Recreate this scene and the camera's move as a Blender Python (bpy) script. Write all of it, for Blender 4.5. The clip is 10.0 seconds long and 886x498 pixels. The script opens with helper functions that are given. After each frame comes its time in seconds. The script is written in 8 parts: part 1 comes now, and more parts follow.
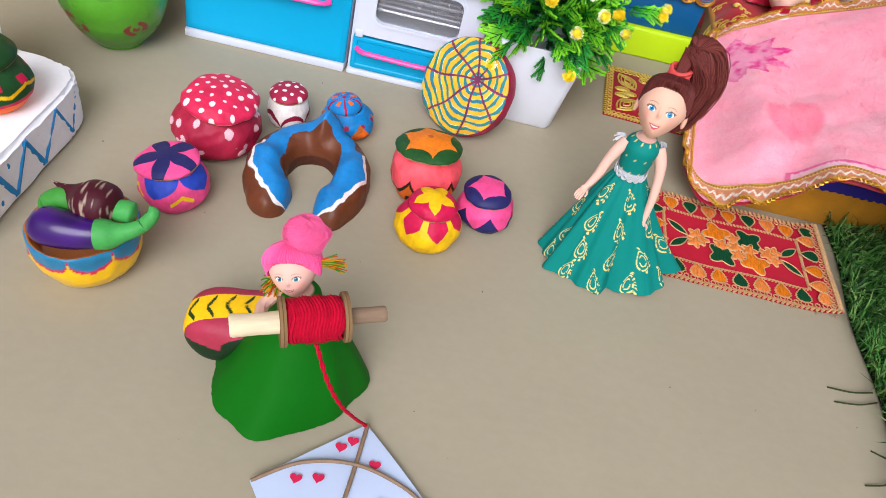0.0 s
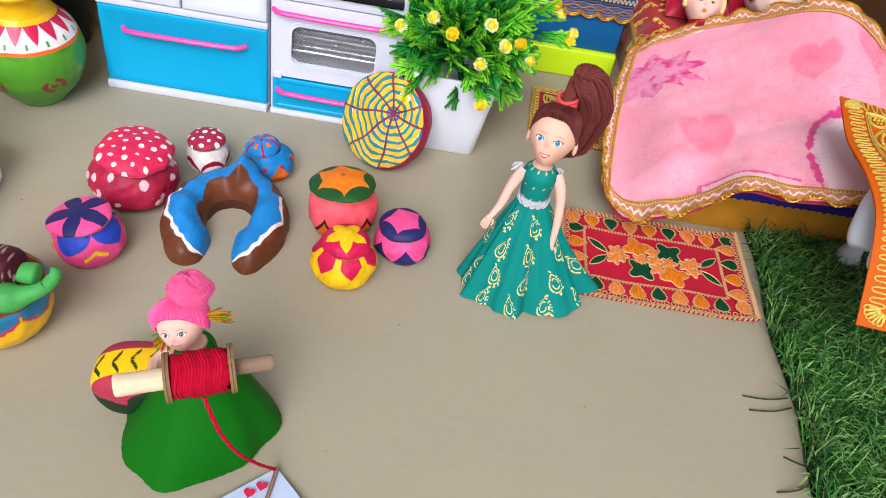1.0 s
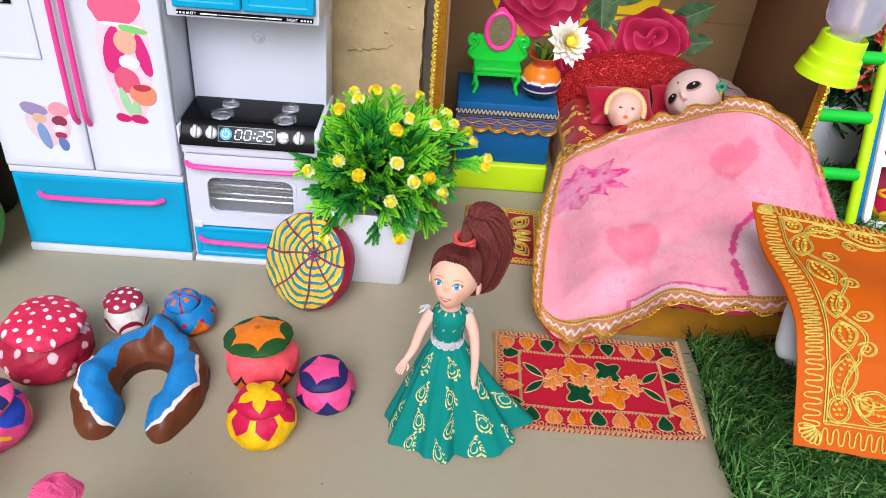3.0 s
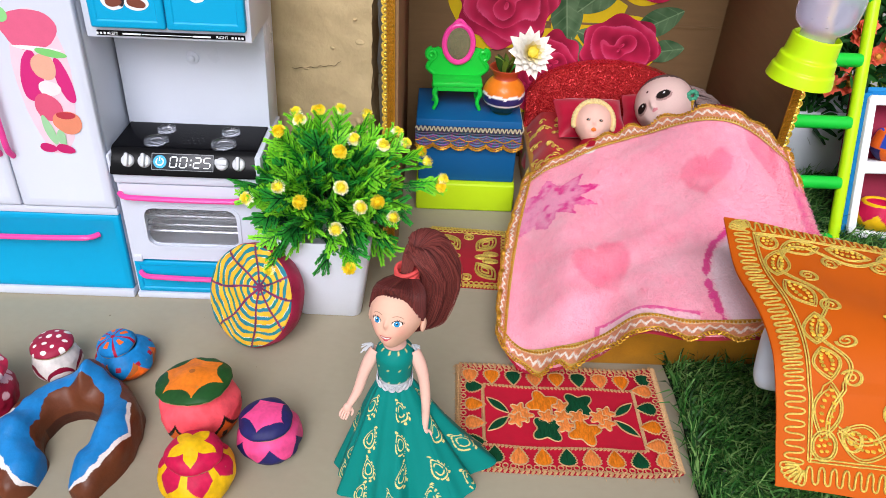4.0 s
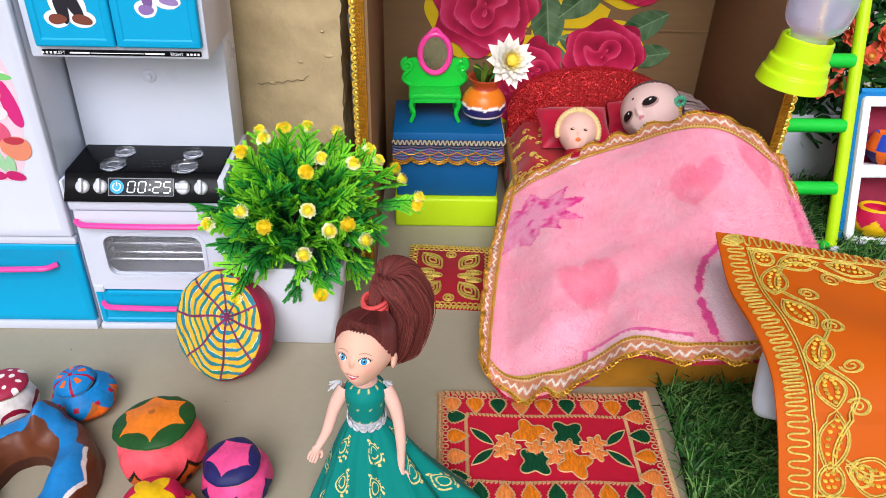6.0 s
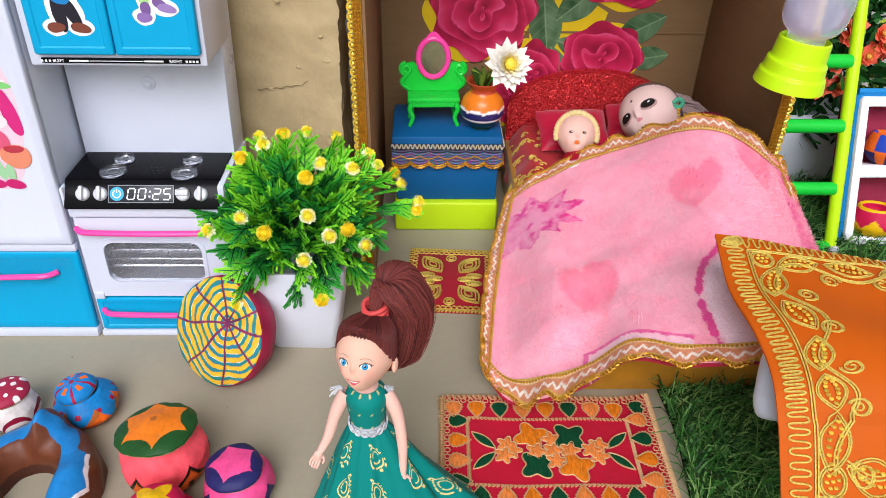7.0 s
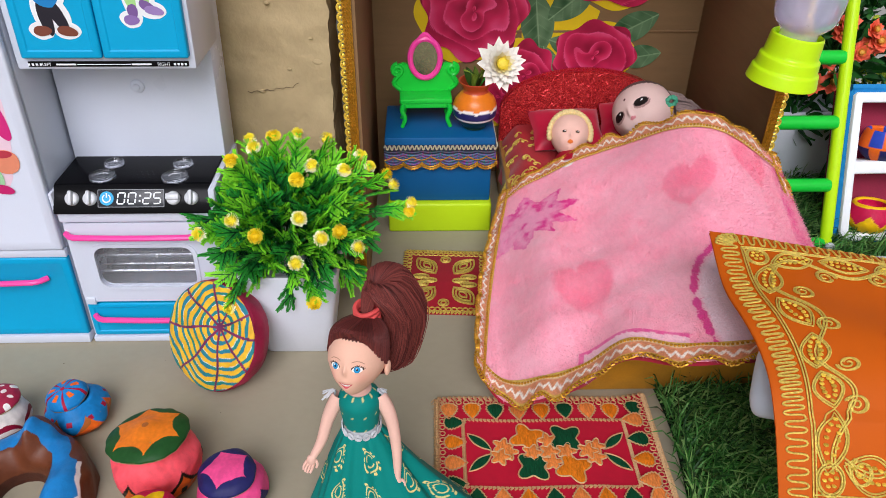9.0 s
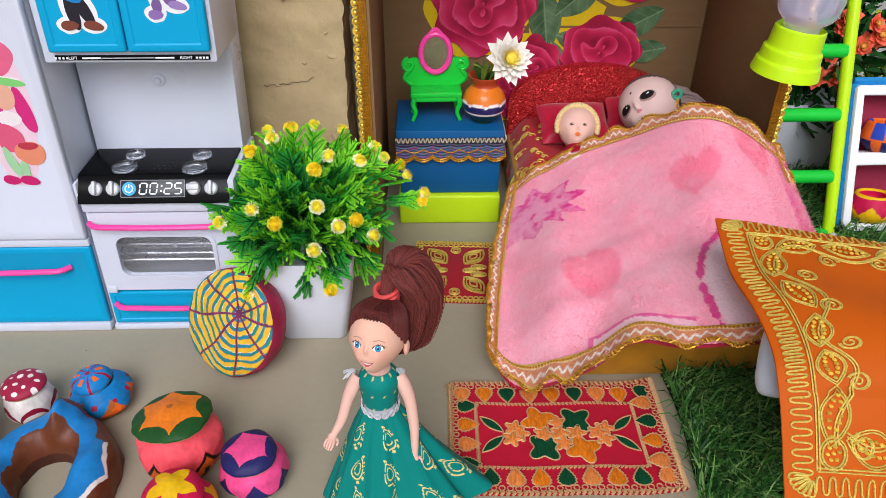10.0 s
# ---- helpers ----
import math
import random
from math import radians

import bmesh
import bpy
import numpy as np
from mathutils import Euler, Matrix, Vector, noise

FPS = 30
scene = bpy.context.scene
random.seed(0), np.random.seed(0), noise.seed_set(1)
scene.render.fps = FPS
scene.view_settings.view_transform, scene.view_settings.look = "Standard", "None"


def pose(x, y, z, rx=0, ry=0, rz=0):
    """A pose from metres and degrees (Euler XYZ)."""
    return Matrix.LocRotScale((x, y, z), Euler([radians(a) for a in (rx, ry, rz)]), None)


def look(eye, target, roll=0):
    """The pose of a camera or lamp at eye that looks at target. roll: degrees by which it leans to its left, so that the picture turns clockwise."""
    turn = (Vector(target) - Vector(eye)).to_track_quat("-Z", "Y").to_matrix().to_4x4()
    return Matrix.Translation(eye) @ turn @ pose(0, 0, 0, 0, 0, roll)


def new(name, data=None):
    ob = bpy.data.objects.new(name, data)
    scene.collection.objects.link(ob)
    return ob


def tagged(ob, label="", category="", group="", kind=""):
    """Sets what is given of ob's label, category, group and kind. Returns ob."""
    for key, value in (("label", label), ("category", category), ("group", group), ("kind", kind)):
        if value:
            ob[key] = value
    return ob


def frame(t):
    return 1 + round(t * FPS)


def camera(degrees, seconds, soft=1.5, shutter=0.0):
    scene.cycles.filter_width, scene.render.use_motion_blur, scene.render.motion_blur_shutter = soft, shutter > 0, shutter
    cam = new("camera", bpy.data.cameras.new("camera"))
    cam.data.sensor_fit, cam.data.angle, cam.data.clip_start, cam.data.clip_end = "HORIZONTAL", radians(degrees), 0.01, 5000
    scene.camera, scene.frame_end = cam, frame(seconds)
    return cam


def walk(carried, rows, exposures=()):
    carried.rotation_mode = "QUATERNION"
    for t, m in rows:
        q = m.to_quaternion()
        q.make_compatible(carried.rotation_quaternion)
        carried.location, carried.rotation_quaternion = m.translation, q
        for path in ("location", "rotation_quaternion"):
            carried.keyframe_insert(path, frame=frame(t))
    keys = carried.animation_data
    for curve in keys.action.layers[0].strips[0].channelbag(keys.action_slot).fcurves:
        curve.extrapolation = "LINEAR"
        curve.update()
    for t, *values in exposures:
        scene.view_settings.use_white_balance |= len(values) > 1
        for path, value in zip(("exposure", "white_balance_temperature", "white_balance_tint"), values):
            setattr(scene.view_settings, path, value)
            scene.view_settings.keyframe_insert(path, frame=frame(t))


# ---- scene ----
# exposure in stops over the clip
EXPOSURES = [(0.0, 0.34), (0.5, 0.38), (1.0, 0.38), (1.5, 0.17), (2.2, 0.32), (5.0, 0.25), (7.0, 0.25), (8.0, 0.22), (8.6, 0.0), (9.5, -0.02), (10.0, 0.02)]
cam = camera(62.27, 10.0, 0.5)
# seconds, eye in centimetres, yaw, pitch and roll in degrees
ROWS = [
    (0.0, 9.70, -51.01, 32.93, -1.74, -44.36, 14.18),
    (0.5, 11.94, -50.56, 34.13, -1.97, -44.04, 13.27),
    (1.0, 14.37, -50.12, 35.19, -2.07, -43.30, 10.60),
    (1.5, 16.31, -49.75, 35.14, -1.68, -42.88, 7.88),
    (2.0, 17.33, -48.99, 36.01, -1.33, -41.21, 6.03),
    (2.5, 18.24, -47.85, 36.57, -1.04, -38.99, 5.23),
    (3.0, 19.29, -46.67, 37.36, -0.89, -36.45, 4.48),
    (3.2, 20.03, -45.67, 36.94, -1.00, -35.87, 3.83),
    (4.5, 22.70, -41.95, 35.70, -1.26, -35.10, 2.55),
    (5.0, 23.09, -40.52, 35.19, -1.35, -34.97, 1.94),
    (5.5, 23.22, -40.42, 35.16, -1.57, -34.78, 1.78),
    (7.0, 23.27, -40.42, 35.31, -1.66, -34.40, 1.06),
    (7.5, 23.22, -40.32, 35.19, -1.59, -34.38, 0.85),
    (8.0, 23.47, -40.01, 34.99, -1.77, -34.37, 0.75),
    (8.5, 23.46, -40.07, 35.01, -1.85, -34.36, 0.68),
    (9.0, 23.52, -40.19, 35.08, -1.93, -34.24, 0.53),
    (9.5, 23.50, -40.17, 35.06, -2.08, -34.25, 0.55),
    (10.0, 22.80, -41.66, 35.22, -1.72, -34.29, 0.28),
]
walk(cam, [(t, pose(x / 100, y / 100, z / 100, 90 + pitch, 0, yaw) @ pose(0, 0, 0, 0, 0, roll)) for t, x, y, z, yaw, pitch, roll in ROWS], EXPOSURES)

# ---- daylight: bright open shade ----
SKY, SUN = 0.09, 2.25
world = bpy.data.worlds.new("sky")
scene.world = world
world.use_nodes = True
wn, wl = world.node_tree.nodes, world.node_tree.links
sky = wn.new("ShaderNodeTexSky")
sky.sky_type, sky.sun_disc = "NISHITA", False
sky.sun_elevation, sky.sun_rotation = radians(43), radians(185)
sky.air_density, sky.dust_density, sky.ozone_density = 1.0, 3.0, 1.0
veil = wn.new("ShaderNodeHueSaturation")
veil.inputs["Saturation"].default_value = 0.22
wl.new(sky.outputs[0], veil.inputs["Color"])
wl.new(veil.outputs[0], wn["Background"].inputs["Color"])
wn["Background"].inputs["Strength"].default_value = SKY
sun = new("sun", bpy.data.lights.new("sun", "SUN"))
sun.data.energy, sun.data.angle, sun.data.color = SUN, radians(40), (0.98, 0.965, 1.07)
sun.matrix_world = look((-0.25, -2.62, 2.44), (0, 0, 0))

# ---- tools: lengths below are centimetres ----
CM = 0.01


def hexa(text):
    """Linear colour of an sRGB hex text."""
    out = []
    for n in (0, 2, 4):
        c = int(text[n : n + 2], 16) / 255
        out.append(c / 12.92 if c <= 0.04045 else ((c + 0.055) / 1.055) ** 2.4)
    return tuple(out)


def hash1(n):
    return (math.sin(n * 127.1 + 3.7) * 43758.5453) % 1.0


def wob(p, scale, amp):
    return amp * noise.noise(Vector(p) * scale)


def catmull(points, n, closed=False):
    """n points on a smooth line through the given ones."""
    pts = [Vector(p) for p in points]
    k, out = len(pts), []
    spans = k if closed else k - 1
    for i in range(n):
        s = i / (n if closed else n - 1) * spans
        j = min(int(s), spans - 1)
        f = s - j
        if closed:
            a, b, c, d = (pts[(j + o) % k] for o in (-1, 0, 1, 2))
        else:
            a, b, c, d = (pts[min(max(j + o, 0), k - 1)] for o in (-1, 0, 1, 2))
        out.append(0.5 * (2 * b + (c - a) * f + (2 * a - 5 * b + 4 * c - d) * f * f + (3 * b - a - 3 * c + d) * f ** 3))
    return out


def along(points, t):
    """A place on the smooth line through points, t from 0 to 1."""
    pts = [Vector(p) for p in points]
    s = min(max(t, 0), 1) * (len(pts) - 1)
    j = min(int(s), len(pts) - 2)
    f = s - j
    a, b, c, d = (pts[min(max(j + o, 0), len(pts) - 1)] for o in (-1, 0, 1, 2))
    return 0.5 * (2 * b + (c - a) * f + (2 * a - 5 * b + 4 * c - d) * f * f + (3 * b - a - 3 * c + d) * f ** 3)


def fresh():
    bm = bmesh.new()
    bm.verts.layers.float_color.new("paint")
    return bm


def surf(bm, fn, nu, nv, color=None, wrap=False):
    """A grid of fn(u, v); color(u, v, place) paints it."""
    layer = bm.verts.layers.float_color.get("paint")
    rows = []
    for j in range(nv + 1):
        row = []
        for i in range(nu if wrap else nu + 1):
            u, v = i / nu, j / nv
            p = Vector(fn(u, v))
            vert = bm.verts.new(p)
            if color and layer:
                c = color(u, v, p)
                vert[layer] = (c[0], c[1], c[2], 1)
            row.append(vert)
        rows.append(row)
    n = len(rows[0])
    for j in range(nv):
        for i in range(nu):
            a, b = i, (i + 1) % n
            bm.faces.new((rows[j][a], rows[j][b], rows[j + 1][b], rows[j + 1][a]))
    return bm


def lathe(bm, profile, nu=48, nv=None, color=None, place=None, rough=0.0, seed=0.0, smooth=True):
    """Turns (radius, height) pairs round the z axis. rough: how uneven the hand-made wall is."""
    pts = [(r, 0, z) for r, z in profile]
    m = place or Matrix()
    nv = nv or 4 * len(profile)

    def fn(u, v):
        if smooth:
            p = along(pts, v)
        else:
            s = v * (len(pts) - 1)
            j = min(int(s), len(pts) - 2)
            p = Vector(pts[j]).lerp(Vector(pts[j + 1]), s - j)
        a = 2 * math.pi * u
        r = max(p.x, 0)
        q = Vector((r * math.cos(a), r * math.sin(a), p.z))
        if rough:
            k = 1 + rough * noise.noise(q * 0.55 + Vector((seed, 7 * seed, 0))) + 0.4 * rough * noise.noise(q * 1.7 + Vector((seed, 0, 3)))
            q = Vector((q.x * k, q.y * k, q.z * (1 + 0.5 * rough * noise.noise(Vector((q.x, q.y, seed)) * 0.4))))
        return m @ q

    surf(bm, fn, nu, nv, (lambda u, v, p: color(2 * math.pi * u, v, m.inverted() @ p)) if color else None, wrap=True)
    return bm


def tube(bm, points, r, n=6, closed=False, color=None, flat=1.0):
    """A round cord along points. r: a number, or a function of 0..1."""
    layer = bm.verts.layers.float_color.get("paint")
    pts = [Vector(p) for p in points]
    k = len(pts)
    side, rings = None, []
    for i, p in enumerate(pts):
        a = pts[(i - 1) % k] if closed or i else p
        b = pts[(i + 1) % k] if closed or i < k - 1 else p
        t = (b - a)
        t = t.normalized() if t.length > 1e-9 else Vector((0, 0, 1))
        if side is None:
            side = t.orthogonal().normalized()
        side = side - t * side.dot(t)
        side = side.normalized() if side.length > 1e-6 else t.orthogonal().normalized()
        up = t.cross(side)
        rr = r(i / max(k - 1, 1)) if callable(r) else r
        ring = []
        for j in range(n):
            an = 2 * math.pi * j / n
            v = bm.verts.new(p + side * (rr * math.cos(an)) + up * (rr * flat * math.sin(an)))
            if color and layer:
                v[layer] = (*color[:3], 1)
            ring.append(v)
        rings.append(ring)
    for i in range(k if closed else k - 1):
        x, y = rings[i], rings[(i + 1) % k]
        for j in range(n):
            bm.faces.new((x[j], x[(j + 1) % n], y[(j + 1) % n], y[j]))
    if not closed:
        bm.faces.new(rings[0][::-1])
        bm.faces.new(rings[-1])
    return bm


def box(bm, x0, x1, y0, y1, z0, z1, bevel=0.12, seg=2, m=None):
    out = bmesh.ops.create_cube(bm, size=1.0)["verts"]
    for v in out:
        v.co = Vector(((x0 + x1) / 2 + v.co.x * (x1 - x0), (y0 + y1) / 2 + v.co.y * (y1 - y0), (z0 + z1) / 2 + v.co.z * (z1 - z0)))
    if m is not None:
        for v in out:
            v.co = m @ v.co
    if bevel:
        edges = list({e for v in out for e in v.link_edges})
        bmesh.ops.bevel(bm, geom=edges, offset=bevel, segments=seg, affect="EDGES", profile=0.5)
    return bm


def slab(bm, outline, z0, z1, m=None, color=None):
    """A flat outline (x, y) with thickness."""
    layer = bm.verts.layers.float_color.get("paint")
    m = m or Matrix()
    low = [bm.verts.new(m @ Vector((x, y, z0))) for x, y in outline]
    top = [bm.verts.new(m @ Vector((x, y, z1))) for x, y in outline]
    if color and layer:
        for v in low + top:
            v[layer] = (*color[:3], 1)
    n = len(outline)
    bm.faces.new(top)
    bm.faces.new(low[::-1])
    for i in range(n):
        bm.faces.new((low[i], low[(i + 1) % n], top[(i + 1) % n], top[i]))
    return bm


def ball(bm, c, rx, ry, rz, n=12, m=12, color=None, turn=None):
    t = turn or Matrix()

    def fn(u, v):
        a, b = 2 * math.pi * u, math.pi * (v - 0.5)
        return Vector(c) + t @ Vector((rx * math.cos(a) * math.cos(b), ry * math.sin(a) * math.cos(b), rz * math.sin(b)))

    return surf(bm, fn, n, m, color, wrap=True)


def mesh_of(name, bm, mats, smooth=True, sharp=35):
    for v in bm.verts:
        v.co *= CM
    bmesh.ops.remove_doubles(bm, verts=bm.verts, dist=1e-7)
    me = bpy.data.meshes.new(name)
    bm.to_mesh(me)
    bm.free()
    for m in mats if isinstance(mats, (list, tuple)) else [mats]:
        me.materials.append(m)
    if smooth:
        me.shade_smooth()
        me.set_sharp_from_angle(angle=radians(sharp))
    return me


def part(name, bm, mats, parent, label="", smooth=True, sharp=35):
    """Links a bmesh as one mesh object under a thing or a part."""
    ob = new(name, bm if isinstance(bm, bpy.types.Mesh) else mesh_of(name, bm, mats, smooth, sharp))
    ob.parent = parent
    if label:
        ob["label"] = label
    return ob


def thing(name, label, category, x=0.0, y=0.0, z=0.0, turn=(0, 0, 0), group="", kind=""):
    """An empty at a thing's base."""
    ob = new(name)
    ob.empty_display_size = 0.01
    ob.matrix_basis = pose(x * CM, y * CM, z * CM, *turn)
    return tagged(ob, label, category, group, kind)


def solo(name, bm, mats, label, category, x=0.0, y=0.0, z=0.0, turn=(0, 0, 0), group="", kind="", smooth=True, sharp=35):
    """A thing of one mesh."""
    ob = new(name, mesh_of(name, bm, mats, smooth, sharp))
    ob.matrix_basis = pose(x * CM, y * CM, z * CM, *turn)
    return tagged(ob, label, category, group, kind)


# ---- materials ----
def mat(name, color=None, rough=0.5, metal=0.0, var=0.1, scale=90, bump=0.15, fine=900, attr="", coat=0.0, spec=0.28, sheen=0.0, stretch=(1, 1, 1), gloss_var=0.08, sss=0.0, island=0.0, depth=0.4):
    """A surface with variation at two scales. attr: a painted colour layer in place of one colour."""
    m = bpy.data.materials.new(name)
    m.use_nodes = True
    n, l = m.node_tree.nodes, m.node_tree.links
    b = n["Principled BSDF"]
    tc, mp = n.new("ShaderNodeTexCoord"), n.new("ShaderNodeMapping")
    mp.inputs["Scale"].default_value = stretch
    l.new(tc.outputs["Object"], mp.inputs["Vector"])
    big, small = n.new("ShaderNodeTexNoise"), n.new("ShaderNodeTexNoise")
    for tex, s in ((big, scale), (small, fine)):
        tex.inputs["Scale"].default_value = s
        tex.inputs["Detail"].default_value = 5
        tex.inputs["Roughness"].default_value = 0.6
        l.new(mp.outputs[0], tex.inputs["Vector"])
    if attr:
        src = n.new("ShaderNodeAttribute")
        src.attribute_name = attr
        out = src.outputs["Color"]
    else:
        src = n.new("ShaderNodeRGB")
        src.outputs[0].default_value = (*color, 1)
        out = src.outputs[0]
    value = n.new("ShaderNodeMapRange")
    value.inputs["From Min"].default_value, value.inputs["From Max"].default_value = 0.3, 0.7
    value.inputs["To Min"].default_value, value.inputs["To Max"].default_value = 1 - var, 1 + 0.6 * var
    mixn = n.new("ShaderNodeMath")
    mixn.operation = "MULTIPLY_ADD"
    l.new(small.outputs["Fac"], mixn.inputs[0])
    mixn.inputs[1].default_value = 0.35
    half = n.new("ShaderNodeMath")
    half.operation = "MULTIPLY"
    half.inputs[1].default_value = 0.65
    l.new(big.outputs["Fac"], half.inputs[0])
    l.new(half.outputs[0], mixn.inputs[2])
    l.new(mixn.outputs[0], value.inputs["Value"])
    factor = value.outputs[0]
    if island:
        info = n.new("ShaderNodeNewGeometry")
        rnd = n.new("ShaderNodeMapRange")
        rnd.inputs["To Min"].default_value, rnd.inputs["To Max"].default_value = 1 - island, 1 + island
        l.new(info.outputs["Random Per Island"], rnd.inputs["Value"])
        mul = n.new("ShaderNodeMath")
        mul.operation = "MULTIPLY"
        l.new(factor, mul.inputs[0])
        l.new(rnd.outputs[0], mul.inputs[1])
        factor = mul.outputs[0]
    tint = n.new("ShaderNodeVectorMath")
    tint.operation = "SCALE"
    l.new(out, tint.inputs[0])
    l.new(factor, tint.inputs["Scale"])
    l.new(tint.outputs[0], b.inputs["Base Color"])
    rr = n.new("ShaderNodeMapRange")
    rr.inputs["To Min"].default_value, rr.inputs["To Max"].default_value = max(rough - gloss_var, 0.02), min(rough + gloss_var, 1)
    l.new(big.outputs["Fac"], rr.inputs["Value"])
    l.new(rr.outputs[0], b.inputs["Roughness"])
    b.inputs["Metallic"].default_value = metal
    b.inputs["Specular IOR Level"].default_value = spec
    b.inputs["Coat Weight"].default_value = coat
    b.inputs["Coat Roughness"].default_value = 0.12
    b.inputs["Sheen Weight"].default_value = sheen
    b.inputs["Sheen Roughness"].default_value = 0.5
    if sss:
        b.inputs["Subsurface Weight"].default_value = sss
        b.inputs["Subsurface Radius"].default_value = (0.004, 0.002, 0.001)
        b.inputs["Subsurface Scale"].default_value = 1.0
    if bump:
        bp = n.new("ShaderNodeBump")
        bp.inputs["Strength"].default_value = bump
        bp.inputs["Distance"].default_value = depth * 0.001
        l.new(mixn.outputs[0], bp.inputs["Height"])
        l.new(bp.outputs[0], b.inputs["Normal"])
    return m


def glassy(name, color, rough=0.03, ior=1.45, alpha_mix=0.0):
    m = bpy.data.materials.new(name)
    m.use_nodes = True
    b = m.node_tree.nodes["Principled BSDF"]
    b.inputs["Base Color"].default_value = (*color, 1)
    b.inputs["Roughness"].default_value = rough
    b.inputs["IOR"].default_value = ior
    b.inputs["Transmission Weight"].default_value = 1.0 - alpha_mix
    return m


def glitter(name, dark_c, light_c, size):
    """Fine foil flakes, each with a tone and tilt of its own."""
    m = bpy.data.materials.new(name)
    m.use_nodes = True
    n, l = m.node_tree.nodes, m.node_tree.links
    b = n["Principled BSDF"]
    tc, vor, sep, ramp = n.new("ShaderNodeTexCoord"), n.new("ShaderNodeTexVoronoi"), n.new("ShaderNodeSeparateColor"), n.new("ShaderNodeValToRGB")
    vor.inputs["Scale"].default_value = 1 / size
    l.new(tc.outputs["Object"], vor.inputs["Vector"])
    l.new(vor.outputs["Color"], sep.inputs[0])
    l.new(sep.outputs[0], ramp.inputs[0])
    ramp.color_ramp.elements[0].color, ramp.color_ramp.elements[1].color = (*dark_c, 1), (*light_c, 1)
    ramp.color_ramp.elements[0].position, ramp.color_ramp.elements[1].position = 0.25, 0.95
    l.new(ramp.outputs[0], b.inputs["Base Color"])
    tilt, geo = n.new("ShaderNodeVectorMath"), n.new("ShaderNodeNewGeometry")
    tilt.operation = "MULTIPLY_ADD"
    l.new(vor.outputs["Color"], tilt.inputs[0])
    tilt.inputs[1].default_value = (1.2, 1.2, 1.2)
    shift, unit = n.new("ShaderNodeVectorMath"), n.new("ShaderNodeVectorMath")
    shift.operation, unit.operation = "SUBTRACT", "NORMALIZE"
    shift.inputs[1].default_value = (0.6, 0.6, 0.6)
    l.new(geo.outputs["Normal"], shift.inputs[0])
    l.new(shift.outputs[0], tilt.inputs[2])
    l.new(tilt.outputs[0], unit.inputs[0])
    l.new(unit.outputs[0], b.inputs["Normal"])
    b.inputs["Metallic"].default_value, b.inputs["Roughness"].default_value = 0.55, 0.3
    return m


M_PAINTED = mat("hand_painted_clay", rough=0.5, attr="paint", var=0.2, scale=90, bump=0.6, fine=420, coat=0.0, spec=0.22, depth=0.7)
M_GLOSSY = mat("glossy_painted_clay", rough=0.3, attr="paint", var=0.12, scale=70, bump=0.25, fine=420, coat=0.25)
M_WHITE = mat("white_plastic", hexa("d3d9e7"), rough=0.3, var=0.03, scale=25, bump=0.03, coat=0.15)
M_BLUE = mat("cyan_plastic", hexa("00a2d2"), rough=0.4, var=0.05, scale=25, bump=0.04, spec=0.25)
M_PINK = mat("pink_plastic", hexa("f2479f"), rough=0.3, var=0.06, scale=120, bump=0.05, coat=0.2)
M_BLACK = mat("black_gloss_plastic", hexa("0b0b0e"), rough=0.2, var=0.1, scale=60, bump=0.02, spec=0.12)
M_DARK = mat("grey_oven_inside", hexa("7c8086"), rough=0.5, var=0.15, scale=40)
M_CLEAR = glassy("clear_plastic", (0.93, 0.95, 1.0), 0.08)
M_KNOB = mat("milky_plastic", hexa("c9ccd0"), rough=0.22, var=0.05, bump=0.03, coat=0.3)
M_GLASS = glassy("window_film", (0.8, 0.81, 0.83), 0.04, 1.2, 0.08)
M_SILVER = mat("silver_wire", hexa("d8dade"), rough=0.25, metal=0.9, var=0.1)
M_LIME = mat("lime_plastic", hexa("c3ee16"), rough=0.34, var=0.05, scale=40, bump=0.03, coat=0.1, sss=0.1)
M_GREEN = mat("green_plastic", hexa("19c83c"), rough=0.33, var=0.06, scale=60, bump=0.03, coat=0.15)
M_GOLD = mat("gold_braid", hexa("c8922c"), rough=0.4, metal=0.45, var=0.3, scale=500, bump=0.5, fine=2500, island=0.25)
M_GOLDTHREAD = mat("gold_thread", hexa("e6cb62"), rough=0.34, metal=0.35, var=0.5, scale=900, bump=1.0, fine=2200, depth=0.9)
M_PALEGOLD = mat("pale_gold_thread", hexa("d6ac7c"), rough=0.45, metal=0.25, var=0.4, scale=900, bump=0.9, fine=2600, depth=0.6)
M_SEQUIN = mat("gold_sequins", hexa("f0cc50"), rough=0.28, metal=0.35, var=0.2, scale=400, island=0.3)

# ---- setting ----
M_FLOOR = mat("painted_khaki_floor", hexa("a59c86"), rough=0.62, var=0.08, scale=7, bump=0.12, fine=160, spec=0.25, depth=0.4, stretch=(0.8, 1.2, 1))
M_MUD = mat("khaki_mud_plaster", hexa("baa57d"), rough=0.75, var=0.14, scale=30, bump=0.8, fine=150, depth=3.0)
M_GREYWALL = mat("pale_plaster", hexa("a9a9a6"), rough=0.9, var=0.1, scale=12, bump=0.3, fine=200)
M_CARD = mat("brown_cardboard", hexa("876a49"), rough=0.85, var=0.1, scale=30, bump=0.25, fine=500, stretch=(1, 1, 6), spec=0.2)

bm = bmesh.new()
surf(bm, lambda u, v: (-400 + 800 * u, -400 + 800 * v, 0), 8, 8)
solo("floor", bm, M_FLOOR, "khaki painted smooth floor with faint stains", "floor", kind="structure")


